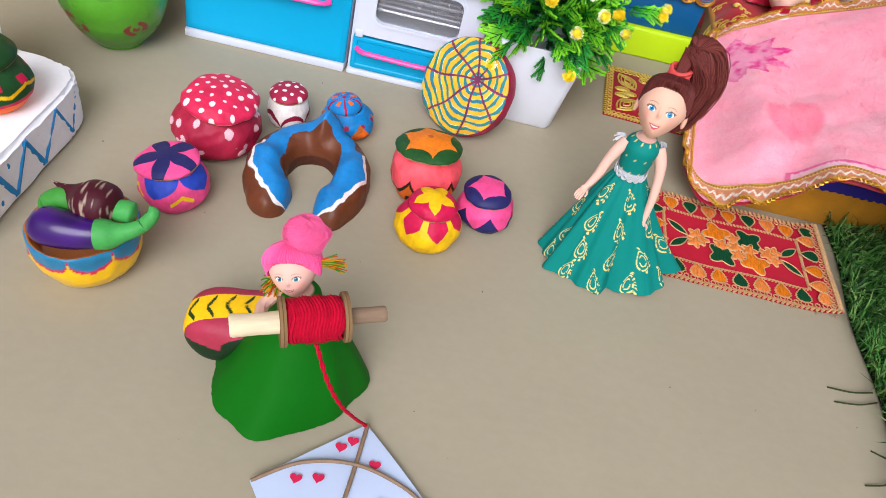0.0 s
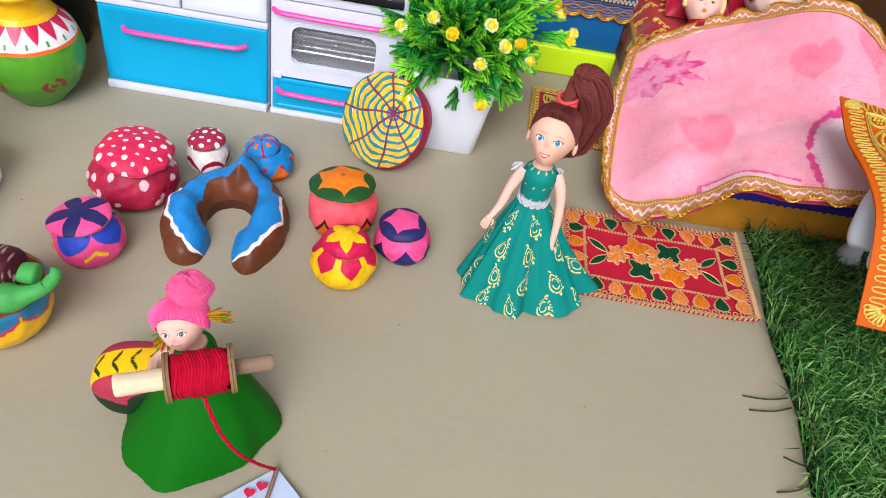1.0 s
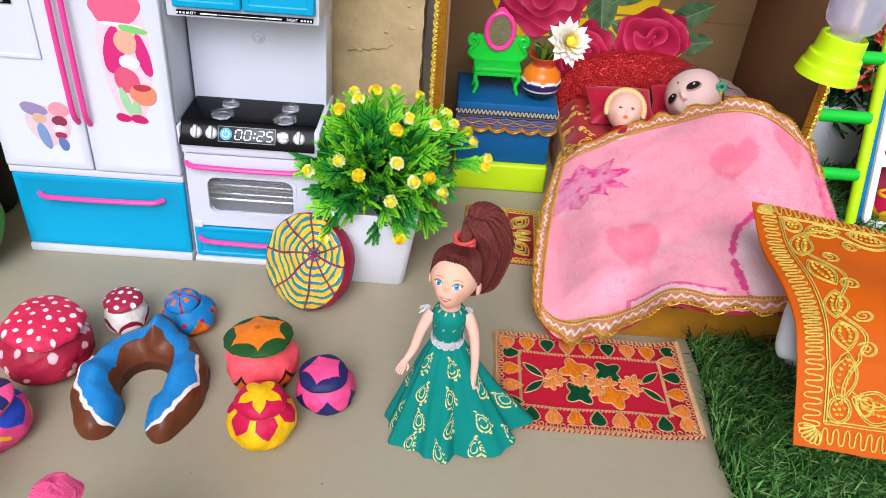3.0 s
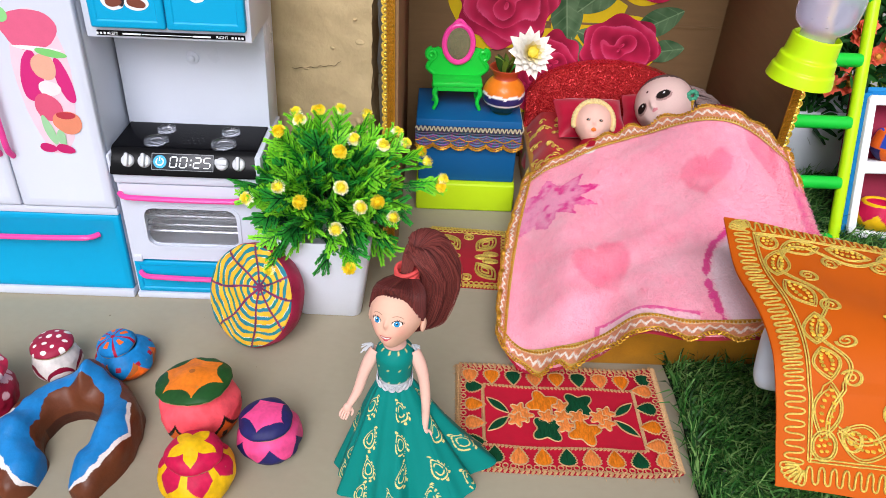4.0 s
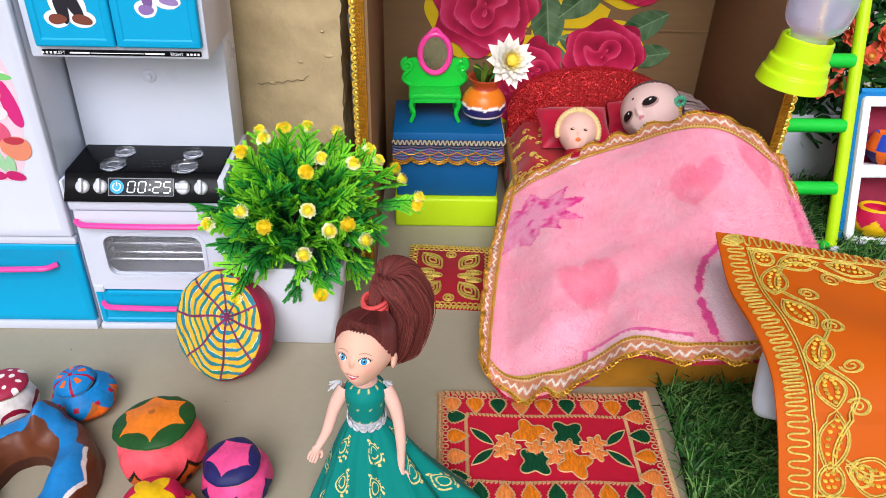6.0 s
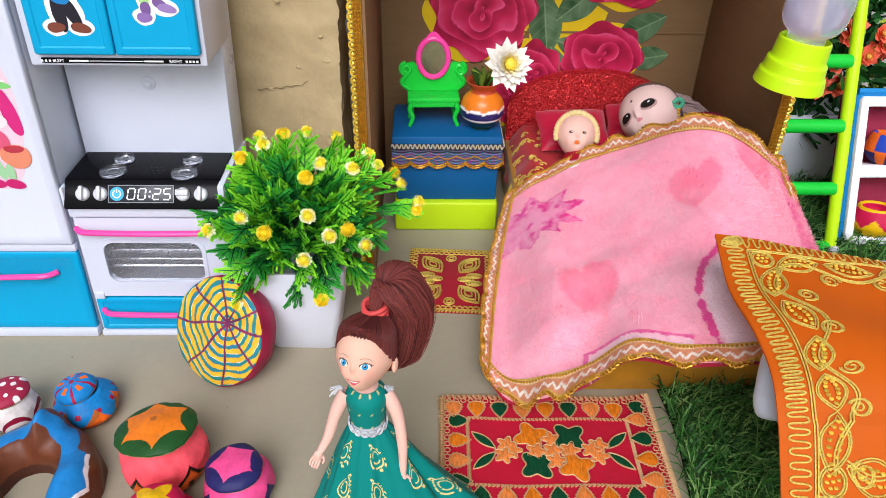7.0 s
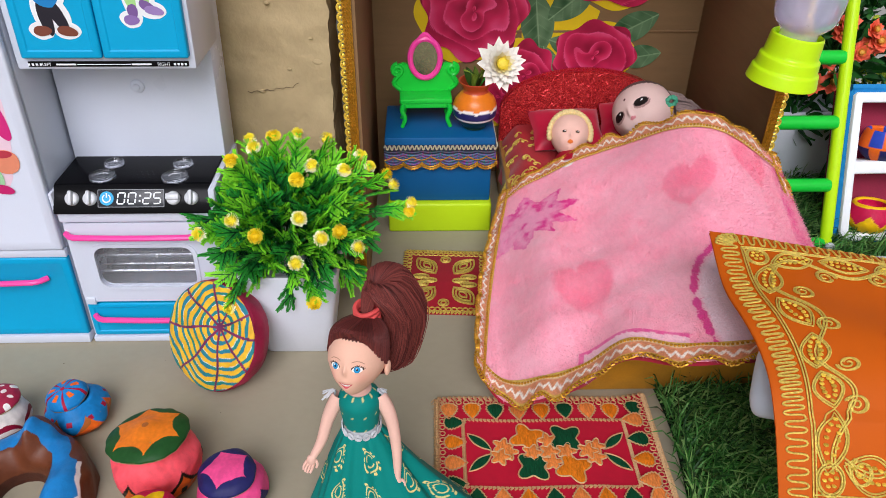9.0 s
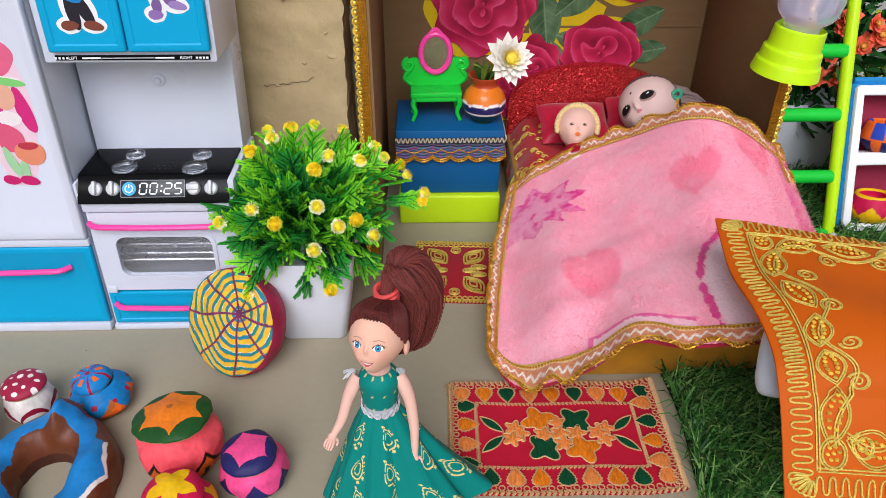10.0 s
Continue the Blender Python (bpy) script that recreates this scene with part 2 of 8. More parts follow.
def wall(name, x0, x1, y0, y1, z1, m, label, lumps=0.25):
    """An uneven plastered wall: a box whose faces and ends wander."""
    bm = bmesh.new()
    box(bm, x0, x1, y0, y1, 0, z1, bevel=0)
    bmesh.ops.subdivide_edges(bm, edges=bm.edges[:], cuts=110, use_grid_fill=True)
    for v in bm.verts:
        p = v.co * 0.35
        v.co += lumps * (noise.noise_vector(p) + 0.5 * noise.noise_vector(p * 2.7) + 0.4 * noise.noise_vector(p * 6) + 0.25 * noise.noise_vector(p * 14))
        if v.co.z < 0.6:
            v.co.z = max(v.co.z, 0)
    return solo(name, bm, m, label, "wall", kind="structure", sharp=60)


wall("wall_north", -60, 17.3, 9.0, 15, 46, M_MUD, "rough khaki mud plaster wall with cracks and dents", 0.24)
north = bpy.data.objects["wall_north"]
rg = random.Random(3)
for i in range(16):
    bm = bmesh.new()
    s = 0.1 + 0.22 * rg.random() ** 2
    ball(bm, (11.6 + 5.2 * rg.random(), 8.93, 9 + 21 * rg.random()), s * (0.8 + rg.random()), 0.07 + 0.05 * rg.random(), s, 10, 8)
    for v in bm.verts:
        v.co += 0.3 * s * noise.noise_vector(v.co * 4)
    part("plaster_lump", bm, M_MUD, north)
M_CRACK = mat("dark_crack", hexa("4a3d2a"), rough=0.95, var=0.3, scale=100)
bm = bmesh.new()
tube(bm, [(11.4 + 3.6 * i / 16, 8.86 + 0.1 * noise.noise(Vector((i * 0.7, 2, 0))), 15.2 + 0.5 * noise.noise(Vector((i * 0.35, 0, 1))) + 0.02 * i) for i in range(17)], 0.022, 4)
part("crack", bm, M_CRACK, north, "thin dark crack")
bm = bmesh.new()
box(bm, -260, 220, 46, 50, 0, 120, bevel=0.3)
solo("wall_back", bm, M_GREYWALL, "pale grey plastered yard wall", "wall", kind="structure")

# Unseen wall, added to screen sky light from the left; stands far off.
bm = bmesh.new()
box(bm, -264, -260, -200, 46, 0, 105, bevel=0.3)
solo("unseen_wall_west", bm, M_GREYWALL, "pale grey plastered yard wall", "wall", kind="structure")

# cardboard box room with gold lace on its front edges
room = thing("box_room", "open brown cardboard box room edged with gold lace", "cardboard box", 0, 0, 0)
# The top panel is out of sight, added to keep skylight off the inside.
for nm, dims in (("side_panel", (18.9, 19.3, 8.0, 25.2, 0, 31)), ("side_panel", (48.7, 49.1, 8.0, 25.2, 0, 31)),
                 ("back_panel", (18.9, 49.1, 25.2, 25.6, 0, 31)), ("unseen_top_panel", (18.9, 49.1, 8.0, 25.6, 31.0, 31.4))):
    bm = bmesh.new()
    box(bm, *dims, bevel=0.05)
    part(nm, bm, M_CARD, room)
bm = bmesh.new()
box(bm, 30, 48.5, 25.05, 25.19, 14.1, 14.3, bevel=0.02)
part("crease", bm, M_CARD, room)


def lace(x, z0, z1, width=0.9, y=7.9):
    """A woven gold ribbon with scalloped loops along one side."""
    bm = bmesh.new()
    box(bm, x - width / 2, x + width / 2, y - 0.08, y + 0.1, z0, z1, bevel=0.04)
    k = int((z1 - z0) / 0.28)
    for i in range(k):
        z = z0 + (i + 0.5) * (z1 - z0) / k
        for dx in (-0.28, 0.0, 0.28):
            tube(bm, [(x + (dx - 0.14) * width, y - 0.1, z - 0.12), (x + dx * width, y - 0.16, z + 0.1), (x + (dx + 0.14) * width, y - 0.1, z - 0.12)], 0.06, 4)
    return bm


def scallops(x, z0, z1, side, y=7.9):
    bm = bmesh.new()
    k = int((z1 - z0) / 0.62)
    for i in range(k):
        z = z0 + (i + 0.5) * (z1 - z0) / k
        pts = [(x + side * 0.32 * math.sin(a), y, z + 0.31 * math.cos(a)) for a in [math.pi * q / 7 for q in range(8)]]
        tube(bm, pts, 0.09, 5)
        ball(bm, (x + side * 0.12, y - 0.02, z), 0.12, 0.07, 0.15, 6, 4)
    return bm


for x, side in ((18.75, -1), (48.75, 1)):
    lc = part("lace_trim", lace(x, 0.2, 31, 0.62), M_GOLD, room, "gold woven lace ribbon")
    part("lace_edge", scallops(x + side * 0.3, 0.2, 31, side), M_SEQUIN, lc)


# ---- printed rose picture, cut out and pasted on the back panel ----
def rose_color(cx, cz, seed):
    deep, mid, light = hexa("8c1032"), hexa("ca2654"), hexa("e65684")

    def color(u, v, p):
        dx, dz = p.x - cx, p.z - cz
        r, a = math.hypot(dx, dz), math.atan2(dz, dx)
        warp = noise.noise(Vector((dx, dz, seed)) * 0.55)
        ring = 0.8 * r + 0.4 * math.sin(2.0 * a + seed + 1.2 * r) + 0.5 * warp
        edge = ring % 1.0
        k = 0.22 + 0.5 * edge ** 1.6 + 0.16 * math.sin(3 * a + 1.9 * math.floor(ring) + seed) + 0.14 * noise.noise(Vector((dx, dz, seed + 3)) * 1.3)
        if edge > 0.9:
            k += 0.16
        k = min(max(k - 0.12 * math.exp(-r * r), 0.0), 1.0)
        lo, hi, f = (deep, mid, k * 2) if k < 0.5 else (mid, light, k * 2 - 1)
        return tuple(s + (t - s) * f for s, t in zip(lo, hi))

    return color


M_PRINT = mat("printed_card", rough=0.45, attr="paint", var=0.06, scale=120, bump=0.05)
poster = thing("rose_poster", "cut-out card print of pink roses and green leaves", "wall picture", 0, 25.05, 0)


def flat_disc(bm, cx, cz, rx, rz, y, color, seed=0, lobes=7, amp=0.08, spin=0.0, n=150, k=60):
    def fn(u, v):
        a = 2 * math.pi * u
        r = v * (1 + amp * math.sin(lobes * a + seed) + 0.06 * noise.noise(Vector((math.cos(a) * 2, math.sin(a) * 2, seed))))
        x, z = rx * r * math.cos(a), rz * r * math.sin(a)
        return (cx + x * math.cos(spin) - z * math.sin(spin), y, cz + x * math.sin(spin) + z * math.cos(spin))

    surf(bm, fn, n, k, color, wrap=True)


yellow = hexa("e8c81e")
ROSES = ((28.3, 16.0, 4.6, 4.3, 1.0), (39.4, 12.0, 3.7, 3.2, 2.2), (33.2, 10.2, 2.6, 3.2, 3.1), (41.0, 20.2, 5.2, 3.6, 4.4), (31.0, 8.0, 2.6, 2.6, 5.2))
LEAVES = ((34.0, 14.9, 1.5, 2.9, 8), (36.9, 16.9, 1.4, 2.6, -50), (42.6, 14.6, 1.3, 2.5, -62), (37.0, 12.8, 1.0, 2.0, 70), (43.6, 11.9, 1.1, 2.0, -80), (35.2, 11.4, 0.9, 1.6, 20), (30.2, 12.2, 1.0, 2.2, 30))
for cx, cz, rx, rz, s in ROSES:
    bm = fresh()
    flat_disc(bm, cx - 0.25, cz - 0.1, rx * 1.07, rz * 1.07, 0.06, lambda u, v, p: yellow, s, 6, 0.05, k=3)
    part("yellow_rim", bm, M_PRINT, poster, smooth=False)
bm = fresh()
slab(bm, [(33.0, 9.5), (38.0, 10.5), (39.5, 16.0), (36.0, 18.0), (32.5, 15.5)], 0.02, 0.05, m=Matrix(((1, 0, 0, 0), (0, 0, -1, 0.1), (0, 1, 0, 0), (0, 0, 0, 1))), color=yellow)
part("yellow_rim", bm, M_PRINT, poster, smooth=False)
for i, (cx, cz, w, h, deg) in enumerate(LEAVES):
    bm = fresh()
    green, pale = hexa("244f2a"), hexa("8fb084")
    sp = radians(deg)

    def leaf_color(u, v, p, cx=cx, cz=cz, sp=sp, h=h):
        dx, dz = p.x - cx, p.z - cz
        a, b = dx * math.cos(sp) + dz * math.sin(sp), -dx * math.sin(sp) + dz * math.cos(sp)
        rib = abs(math.sin((b + abs(a) * 0.8) * 3.2))
        f = 0.8 if abs(a) < 0.055 else 0.2 + 0.22 * (1 - min(1.0, rib * 4)) + 0.14 * (a > 0) + 0.25 * noise.noise(Vector((p.x, p.z, 3)) * 1.2)
        return tuple(s + (t - s) * f for s, t in zip(green, pale))

    def leaf_fn(u, v, cx=cx, cz=cz, w=w, h=h, sp=sp, i=i):
        b = (v - 0.5) * 2
        a = (u - 0.5) * 2 * w * max(0.0, 1 - abs(b) ** 1.8) ** 0.8
        b *= h
        return (cx + a * math.cos(sp) - b * math.sin(sp), -0.02 - 0.012 * i, cz + a * math.sin(sp) + b * math.cos(sp))

    surf(bm, leaf_fn, 24, 60, leaf_color)
    part("printed_leaf", bm, M_PRINT, poster, smooth=False)
for i, (cx, cz, rx, rz, s) in enumerate(ROSES):
    bm = fresh()
    flat_disc(bm, cx, cz, rx, rz, -0.12 - 0.015 * i, rose_color(cx, cz, s), s)
    part("printed_rose", bm, M_PRINT, poster, smooth=False)

# ---- toy kitchen: two moulded plastic units ----
LEAN = 0.032


def leaned(bm):
    for v in bm.verts:
        v.co.x += LEAN * v.co.z
    return bm


def panel(x0, x1, z0, z1, y=0.0, thick=0.5, rim=0.45, sunk=0.05, bevel=0.14):
    """A moulded front with a shallow pressed field."""
    bm = bmesh.new()
    box(bm, x0, x1, y, y + thick, z0, z1, bevel=bevel, seg=3)
    front = max(bm.faces, key=lambda f: -f.calc_center_median().y * 100 + f.calc_area())
    if rim:
        bmesh.ops.inset_region(bm, faces=[front], thickness=rim, depth=0)
        bmesh.ops.inset_region(bm, faces=[front], thickness=0.12, depth=-sunk)
    return leaned(bm)


def block(*dims, bevel=0.12):
    bm = bmesh.new()
    box(bm, *dims, bevel=bevel, seg=2)
    return leaned(bm)


def grip(p0, p1, out=0.5, r=0.2):
    """A bowed pink handle with its ends on the front."""
    a, b = Vector(p0), Vector(p1)
    pts = []
    for i in range(25):
        f = i / 24
        q = a.lerp(b, f)
        q.y -= out * min(1, min(f, 1 - f) * 14) ** 0.5 + 0.12 * math.sin(math.pi * f)
        pts.append(q)
    bm = bmesh.new()
    tube(bm, pts, r, 8, flat=0.8)
    return leaned(bm)


def words(text, size, x, y, z, m, parent, turn=(90, 0, 0), name="lettering"):
    cu = bpy.data.curves.new(name, "FONT")
    cu.body, cu.size, cu.extrude = text, size * CM, 0.0001
    cu.align_x, cu.align_y = "CENTER", "CENTER"
    cu.materials.append(m)
    ob = new(name, cu)
    ob.parent = parent
    ob.matrix_basis = pose(x * CM, y * CM, z * CM, *turn)
    return ob


fridge = thing("toy_fridge", "white toy fridge with a cyan freezer drawer and pink handles", "toy fridge", 0, 0, 0)
part("plinth", block(-13.1, -0.1, -0.1, 6.9, 0, 0.7), M_WHITE, fridge)
part("body", block(-13.0, -0.05, 0.45, 7.0, 0.7, 31, bevel=0.2), M_WHITE, fridge)
drawer = part("freezer_drawer", panel(-13.0, -0.1, 0.75, 7.3, 0.0), M_BLUE, fridge, "cyan plastic drawer")
part("handle", grip((-11.2, 0, 5.6), (-1.7, 0, 5.7)), M_PINK, drawer, "bowed pink handle")
part("rail", block(-13.05, -0.05, -0.05, 0.5, 7.35, 7.95, bevel=0.1), M_WHITE, fridge)
dl = part("door", panel(-13.0, -6.5, 8.05, 30.6, -0.25, rim=0.6, sunk=0.04), M_WHITE, fridge)
dr = part("door", panel(-6.4, -0.05, 8.05, 30.6, -0.25, rim=0.6, sunk=0.04), M_WHITE, fridge)
part("handle", grip((-6.85, -0.25, 12.0), (-6.85, -0.25, 24.5), 0.5), M_PINK, dl, "tall pink handle")
part("handle", grip((-6.02, -0.25, 11.9), (-6.02, -0.25, 24.5), 0.5), M_PINK, dr, "tall pink handle")
disp = part("dispenser", panel(-12.4, -8.4, 16.6, 22.0, -0.36, 0.15, rim=0.25, sunk=0.08, bevel=0.05), M_WHITE, dl)
part("plate", block(-11.9, -9.5, -0.42, -0.3, 20.3, 20.9, bevel=0.03), M_BLACK, disp)
words("ICE", 0.5, -10.3 + LEAN * 20.6, -0.43, 20.58, M_WHITE, disp)



def sticker(parent, y, patches, label):
    """A cut-out film of plain overlapping patches: x, z, half width, half height, turn, colour."""
    ob = None
    for i, (cx, cz, rx, rz, deg, col) in enumerate(patches):
        c = hexa(col)
        bm = fresh()
        flat_disc(bm, cx, cz, rx, rz, y - 0.004 * i, lambda u, v, p: c, i, 3, 0.04, radians(deg), n=28, k=2)
        piece = part("patch" if ob else "sticker", bm, M_PRINT, ob or parent, "" if ob else label, smooth=False)
        ob = ob or piece
    return ob


sticker(fridge, -0.22, ((-2.2, 17.2, 1.75, 4.8, -3, "e9cbd9"), (-2.3, 20.5, 1.7, 1.25, 8, "dd6287"), (-3.75, 21.4, 0.42, 0.5, 30, "8ed688"), (-2.9, 17.5, 0.7, 1.7, -10, "d02a7a"), (-0.98, 17.3, 0.45, 1.5, 8, "d02a7a"),
                     (-2.0, 18.2, 0.75, 0.85, 0, "e3ab93"), (-2.1, 19.35, 1.45, 0.16, -4, "efe6ea"), (-1.35, 19.1, 0.95, 0.25, -10, "7fcc74"), (-2.0, 16.8, 0.7, 0.5, 0, "ece2e4"), (-2.4, 15.5, 0.85, 0.95, 10, "d8587a"),
                     (-2.75, 13.9, 0.3, 1.05, 12, "9fd0a0"), (-2.1, 13.4, 0.28, 0.6, 0, "9fd0a0"), (-1.45, 14.5, 0.92, 0.8, 0, "e28b6c"), (-1.45, 15.0, 0.62, 0.25, 0, "b83848"), (-3.15, 12.65, 0.55, 0.33, -8, "c4236a"), (-2.05, 12.6, 0.6, 0.33, -10, "c4236a")),
        "plain pink, magenta and green sticker")
sticker(fridge, -0.22, ((-8.7, 11.6, 1.6, 1.6, 0, "dcc4d2"), (-9.5, 12.8, 0.95, 0.5, -12, "9788b4"), (-9.25, 12.1, 0.5, 0.4, 0, "d6b29a"), (-7.7, 12.9, 0.75, 0.55, 0, "df97a8"), (-7.85, 12.0, 0.55, 0.4, 0, "8c3550"),
                     (-9.2, 10.7, 0.4, 1.05, 8, "7c97c8"), (-8.0, 11.3, 0.42, 0.4, 0, "e6dee2"), (-8.0, 10.85, 0.42, 0.28, 0, "ab3054"), (-7.95, 10.15, 0.36, 0.55, 6, "5f7cb2")), "plain lilac, pink and blue sticker")

oven = thing("toy_cooker", "white toy cooker with black hob, pink handles and cyan cupboards", "toy cooker", 0, 0, 0)
X0, X1 = 0.12, 10.25
part("plinth", block(X0, X1, -0.05, 6.9, 0, 0.5), M_WHITE, oven)
part("side_wall", block(X0, X0 + 0.25, 0.3, 6.6, 0.5, 12.3, bevel=0.05), M_WHITE, oven)
part("side_wall", block(X1 - 0.25, X1, 0.3, 6.6, 0.5, 12.3, bevel=0.05), M_WHITE, oven)
part("back_wall", block(X0, X1 - 0.2, 4.1, 6.9, 0.5, 31, bevel=0.1), M_WHITE, oven)
low = part("drawer", panel(X0 + 0.2, X1 - 0.1, 0.6, 3.45, 0.0, rim=0.3, sunk=0.08), M_BLUE, oven, "cyan plastic drawer")
part("handle", grip((0.7, 0, 2.45), (9.5, 0, 2.35)), M_PINK, low, "bowed pink handle")
# oven door with a rounded window


def round_rect(x0, x1, z0, z1, r, n=6):
    out = []
    for cx, cz, a0 in ((x1 - r, z1 - r, 0), (x0 + r, z1 - r, 90), (x0 + r, z0 + r, 180), (x1 - r, z0 + r, 270)):
        for i in range(n + 1):
            a = radians(a0 + 90 * i / n)
            out.append((cx + r * math.cos(a), cz + r * math.sin(a)))
    return out


def ring_plate(outer, inner, y0, y1):
    """A flat frame between two outlines with the same count, standing in the x-z plane."""
    bm = bmesh.new()
    n = len(outer)
    loops = [[bm.verts.new((x, y, z)) for x, z in o] for o, y in ((outer, y0), (inner, y0), (inner, y1), (outer, y1))]
    for a in range(4):
        p, q = loops[a], loops[(a + 1) % 4]
        for i in range(n):
            bm.faces.new((p[i], p[(i + 1) % n], q[(i + 1) % n], q[i]))
    bmesh.ops.recalc_face_normals(bm, faces=bm.faces[:])
    return bm


inner = round_rect(1.77, 8.28, 4.95, 8.25, 0.75)
outer = round_rect(X0 + 0.25, X1 - 0.15, 3.75, 10.05, 0.3)
odoor = part("oven_door", leaned(ring_plate(outer, inner, -0.15, 0.3)), M_WHITE, oven, "white oven door with window")
part("window_rim", leaned(ring_plate(round_rect(1.57, 8.48, 4.75, 8.45, 0.85), round_rect(1.82, 8.23, 5.0, 8.2, 0.72), -0.24, -0.1)), M_WHITE, odoor)
bm = bmesh.new()
slab(bm, round_rect(1.72, 8.33, 4.9, 8.3, 0.75), 0, 0.06, m=Matrix(((1, 0, 0, 0), (0, 0, 1, 0.05), (0, 1, 0, 0), (0, 0, 0, 1))))
bmesh.ops.recalc_face_normals(bm, faces=bm.faces[:])
pane = part("window_pane", leaned(bm), M_GLASS, odoor)
pane.visible_shadow = False
part("handle", grip((0.4, -0.15, 9.3), (9.0, -0.15, 9.25)), M_PINK, odoor, "bowed pink handle")
part("hinge", block(0.5, 1.1, -0.25, 0.1, 3.55, 4.1, bevel=0.06), M_WHITE, odoor)
part("oven_cavity", block(0.6, 9.8, 3.7, 4.0, 3.9, 9.8, bevel=0.02), M_DARK, oven, "grey oven inside")
part("oven_cavity", block(0.5, 9.85, 0.5, 4.0, 3.7, 3.95, bevel=0.02), M_DARK, oven, "grey oven inside")
for k, z in enumerate((5.6, 6.9)):
    rack = bmesh.new()
    for y in (0.9, 1.7, 2.5, 3.3):
        tube(rack, [(0.9, y, z), (9.4, y, z)], 0.09, 6)
    for i in range(9):
        tube(rack, [(1.0 + i * 1.0, 0.8, z), (1.0 + i * 1.0, 3.6, z)], 0.06, 5)
    part("oven_rack", leaned(rack), M_SILVER, oven, "silver wire rack")
part("fascia", block(X0 + 0.1, X1 - 0.05, -0.25, 0.4, 10.15, 10.95, bevel=0.12), M_WHITE, oven)
# control panel slopes back to the hob
bm = bmesh.new()
prof = [(-0.55, 10.95), (-0.55, 11.15), (0.35, 12.5), (0.6, 12.62), (4.15, 12.62), (4.15, 12.2), (0.6, 12.1), (0.2, 10.95)]
lo = [bm.verts.new((X0 + 0.1, y, z)) for y, z in prof]
hi = [bm.verts.new((X1 - 0.35, y, z)) for y, z in prof]
bm.faces.new(lo)
bm.faces.new(hi[::-1])
for i in range(len(prof)):
    bm.faces.new((lo[i], hi[i], hi[(i + 1) % len(prof)], lo[(i + 1) % len(prof)]))
bmesh.ops.recalc_face_normals(bm, faces=bm.faces[:])
bmesh.ops.bevel(bm, geom=bm.edges[:], offset=0.05, segments=2, affect="EDGES")
hob = part("hob", leaned(bm), M_BLACK, oven, "glossy black hob and control panel")
part("hob_edge", block(X0 - 0.06, X0 + 0.16, -0.3, 4.6, 10.9, 12.3, bevel=0.08), M_WHITE, oven)
part("hob_edge", block(X1 - 0.4, X1, -0.3, 4.6, 10.9, 12.5, bevel=0.08), M_WHITE, oven)
slope = math.degrees(math.atan2(1.35, 0.9))


def on_slope(x, f, out=0.0):
    """A place on the control panel, f up its slope."""
    y, z = -0.55 + 0.9 * f, 11.15 + 1.35 * f
    return Vector((x + LEAN * z, y - 0.83 * out, z + 0.55 * out))


for x, kind in ((1.4, 0), (2.5, 0), (7.63, 1), (8.75, 0)):
    bm = bmesh.new()
    lathe(bm, [(0, 0), (0.42, 0), (0.4, 0.18), (0.3, 0.25), (0, 0.27)], 20, 16)
    if kind:
        box(bm, -0.42, 0.42, -0.12, 0.3, 0.1, 0.4, bevel=0.1)
    else:
        box(bm, -0.14, 0.14, -0.42, 0.5, 0.1, 0.5, bevel=0.12)
    kn = part("knob", bm, M_KNOB, hob, "milky clear knob")
    kn.matrix_basis = Matrix.Translation(on_slope(x, 0.5) * CM) @ pose(0, 0, 0, slope, 0, 0)
M_SCREEN = mat("display_grey", hexa("2a2d33"), rough=0.2, var=0.1, bump=0.02)
M_FRAME = mat("display_edge", hexa("85888e"), rough=0.3, var=0.05, bump=0)
M_DIGIT = mat("display_white", hexa("f2f6fa"), rough=0.4, var=0.02, bump=0)
M_DIGBLUE = mat("display_blue", hexa("2aa6d8"), rough=0.3, var=0.05, bump=0)
bm = bmesh.new()
box(bm, -2.05, 2.05, -0.56, 0.56, 0, 0.05, bevel=0.02)
screen = part("display", bm, M_SCREEN, hob, "dark clock display with white digits")
screen.matrix_basis = Matrix.Translation(on_slope(5.03, 0.5, 0.0) * CM) @ pose(0, 0, 0, slope, 0, 0)
part("display_border", ring_plate(round_rect(-2.05, 2.05, -0.56, 0.56, 0.05), round_rect(-2.01, 2.01, -0.52, 0.52, 0.05), -0.06, -0.04), M_FRAME, screen).matrix_basis = pose(0, 0, 0, -90, 0, 0)
bm = bmesh.new()
lathe(bm, [(0, 0.05), (0.44, 0.05), (0.44, 0.07), (0, 0.07)], 24, 12, smooth=False)
part("dial", bm, M_DIGBLUE, screen).matrix_basis = pose(-1.5 * CM, 0, 0)
bm = bmesh.new()
tube(bm, [(0.24 * math.cos(a), 0.24 * math.sin(a), 0.08) for a in [radians(120 + 300 * i / 20) for i in range(21)]], 0.045, 5)
tube(bm, [(0, 0.05, 0.08), (0, 0.32, 0.08)], 0.045, 5)
part("dial_mark", bm, M_DIGIT, screen).matrix_basis = pose(-1.5 * CM, 0, 0)
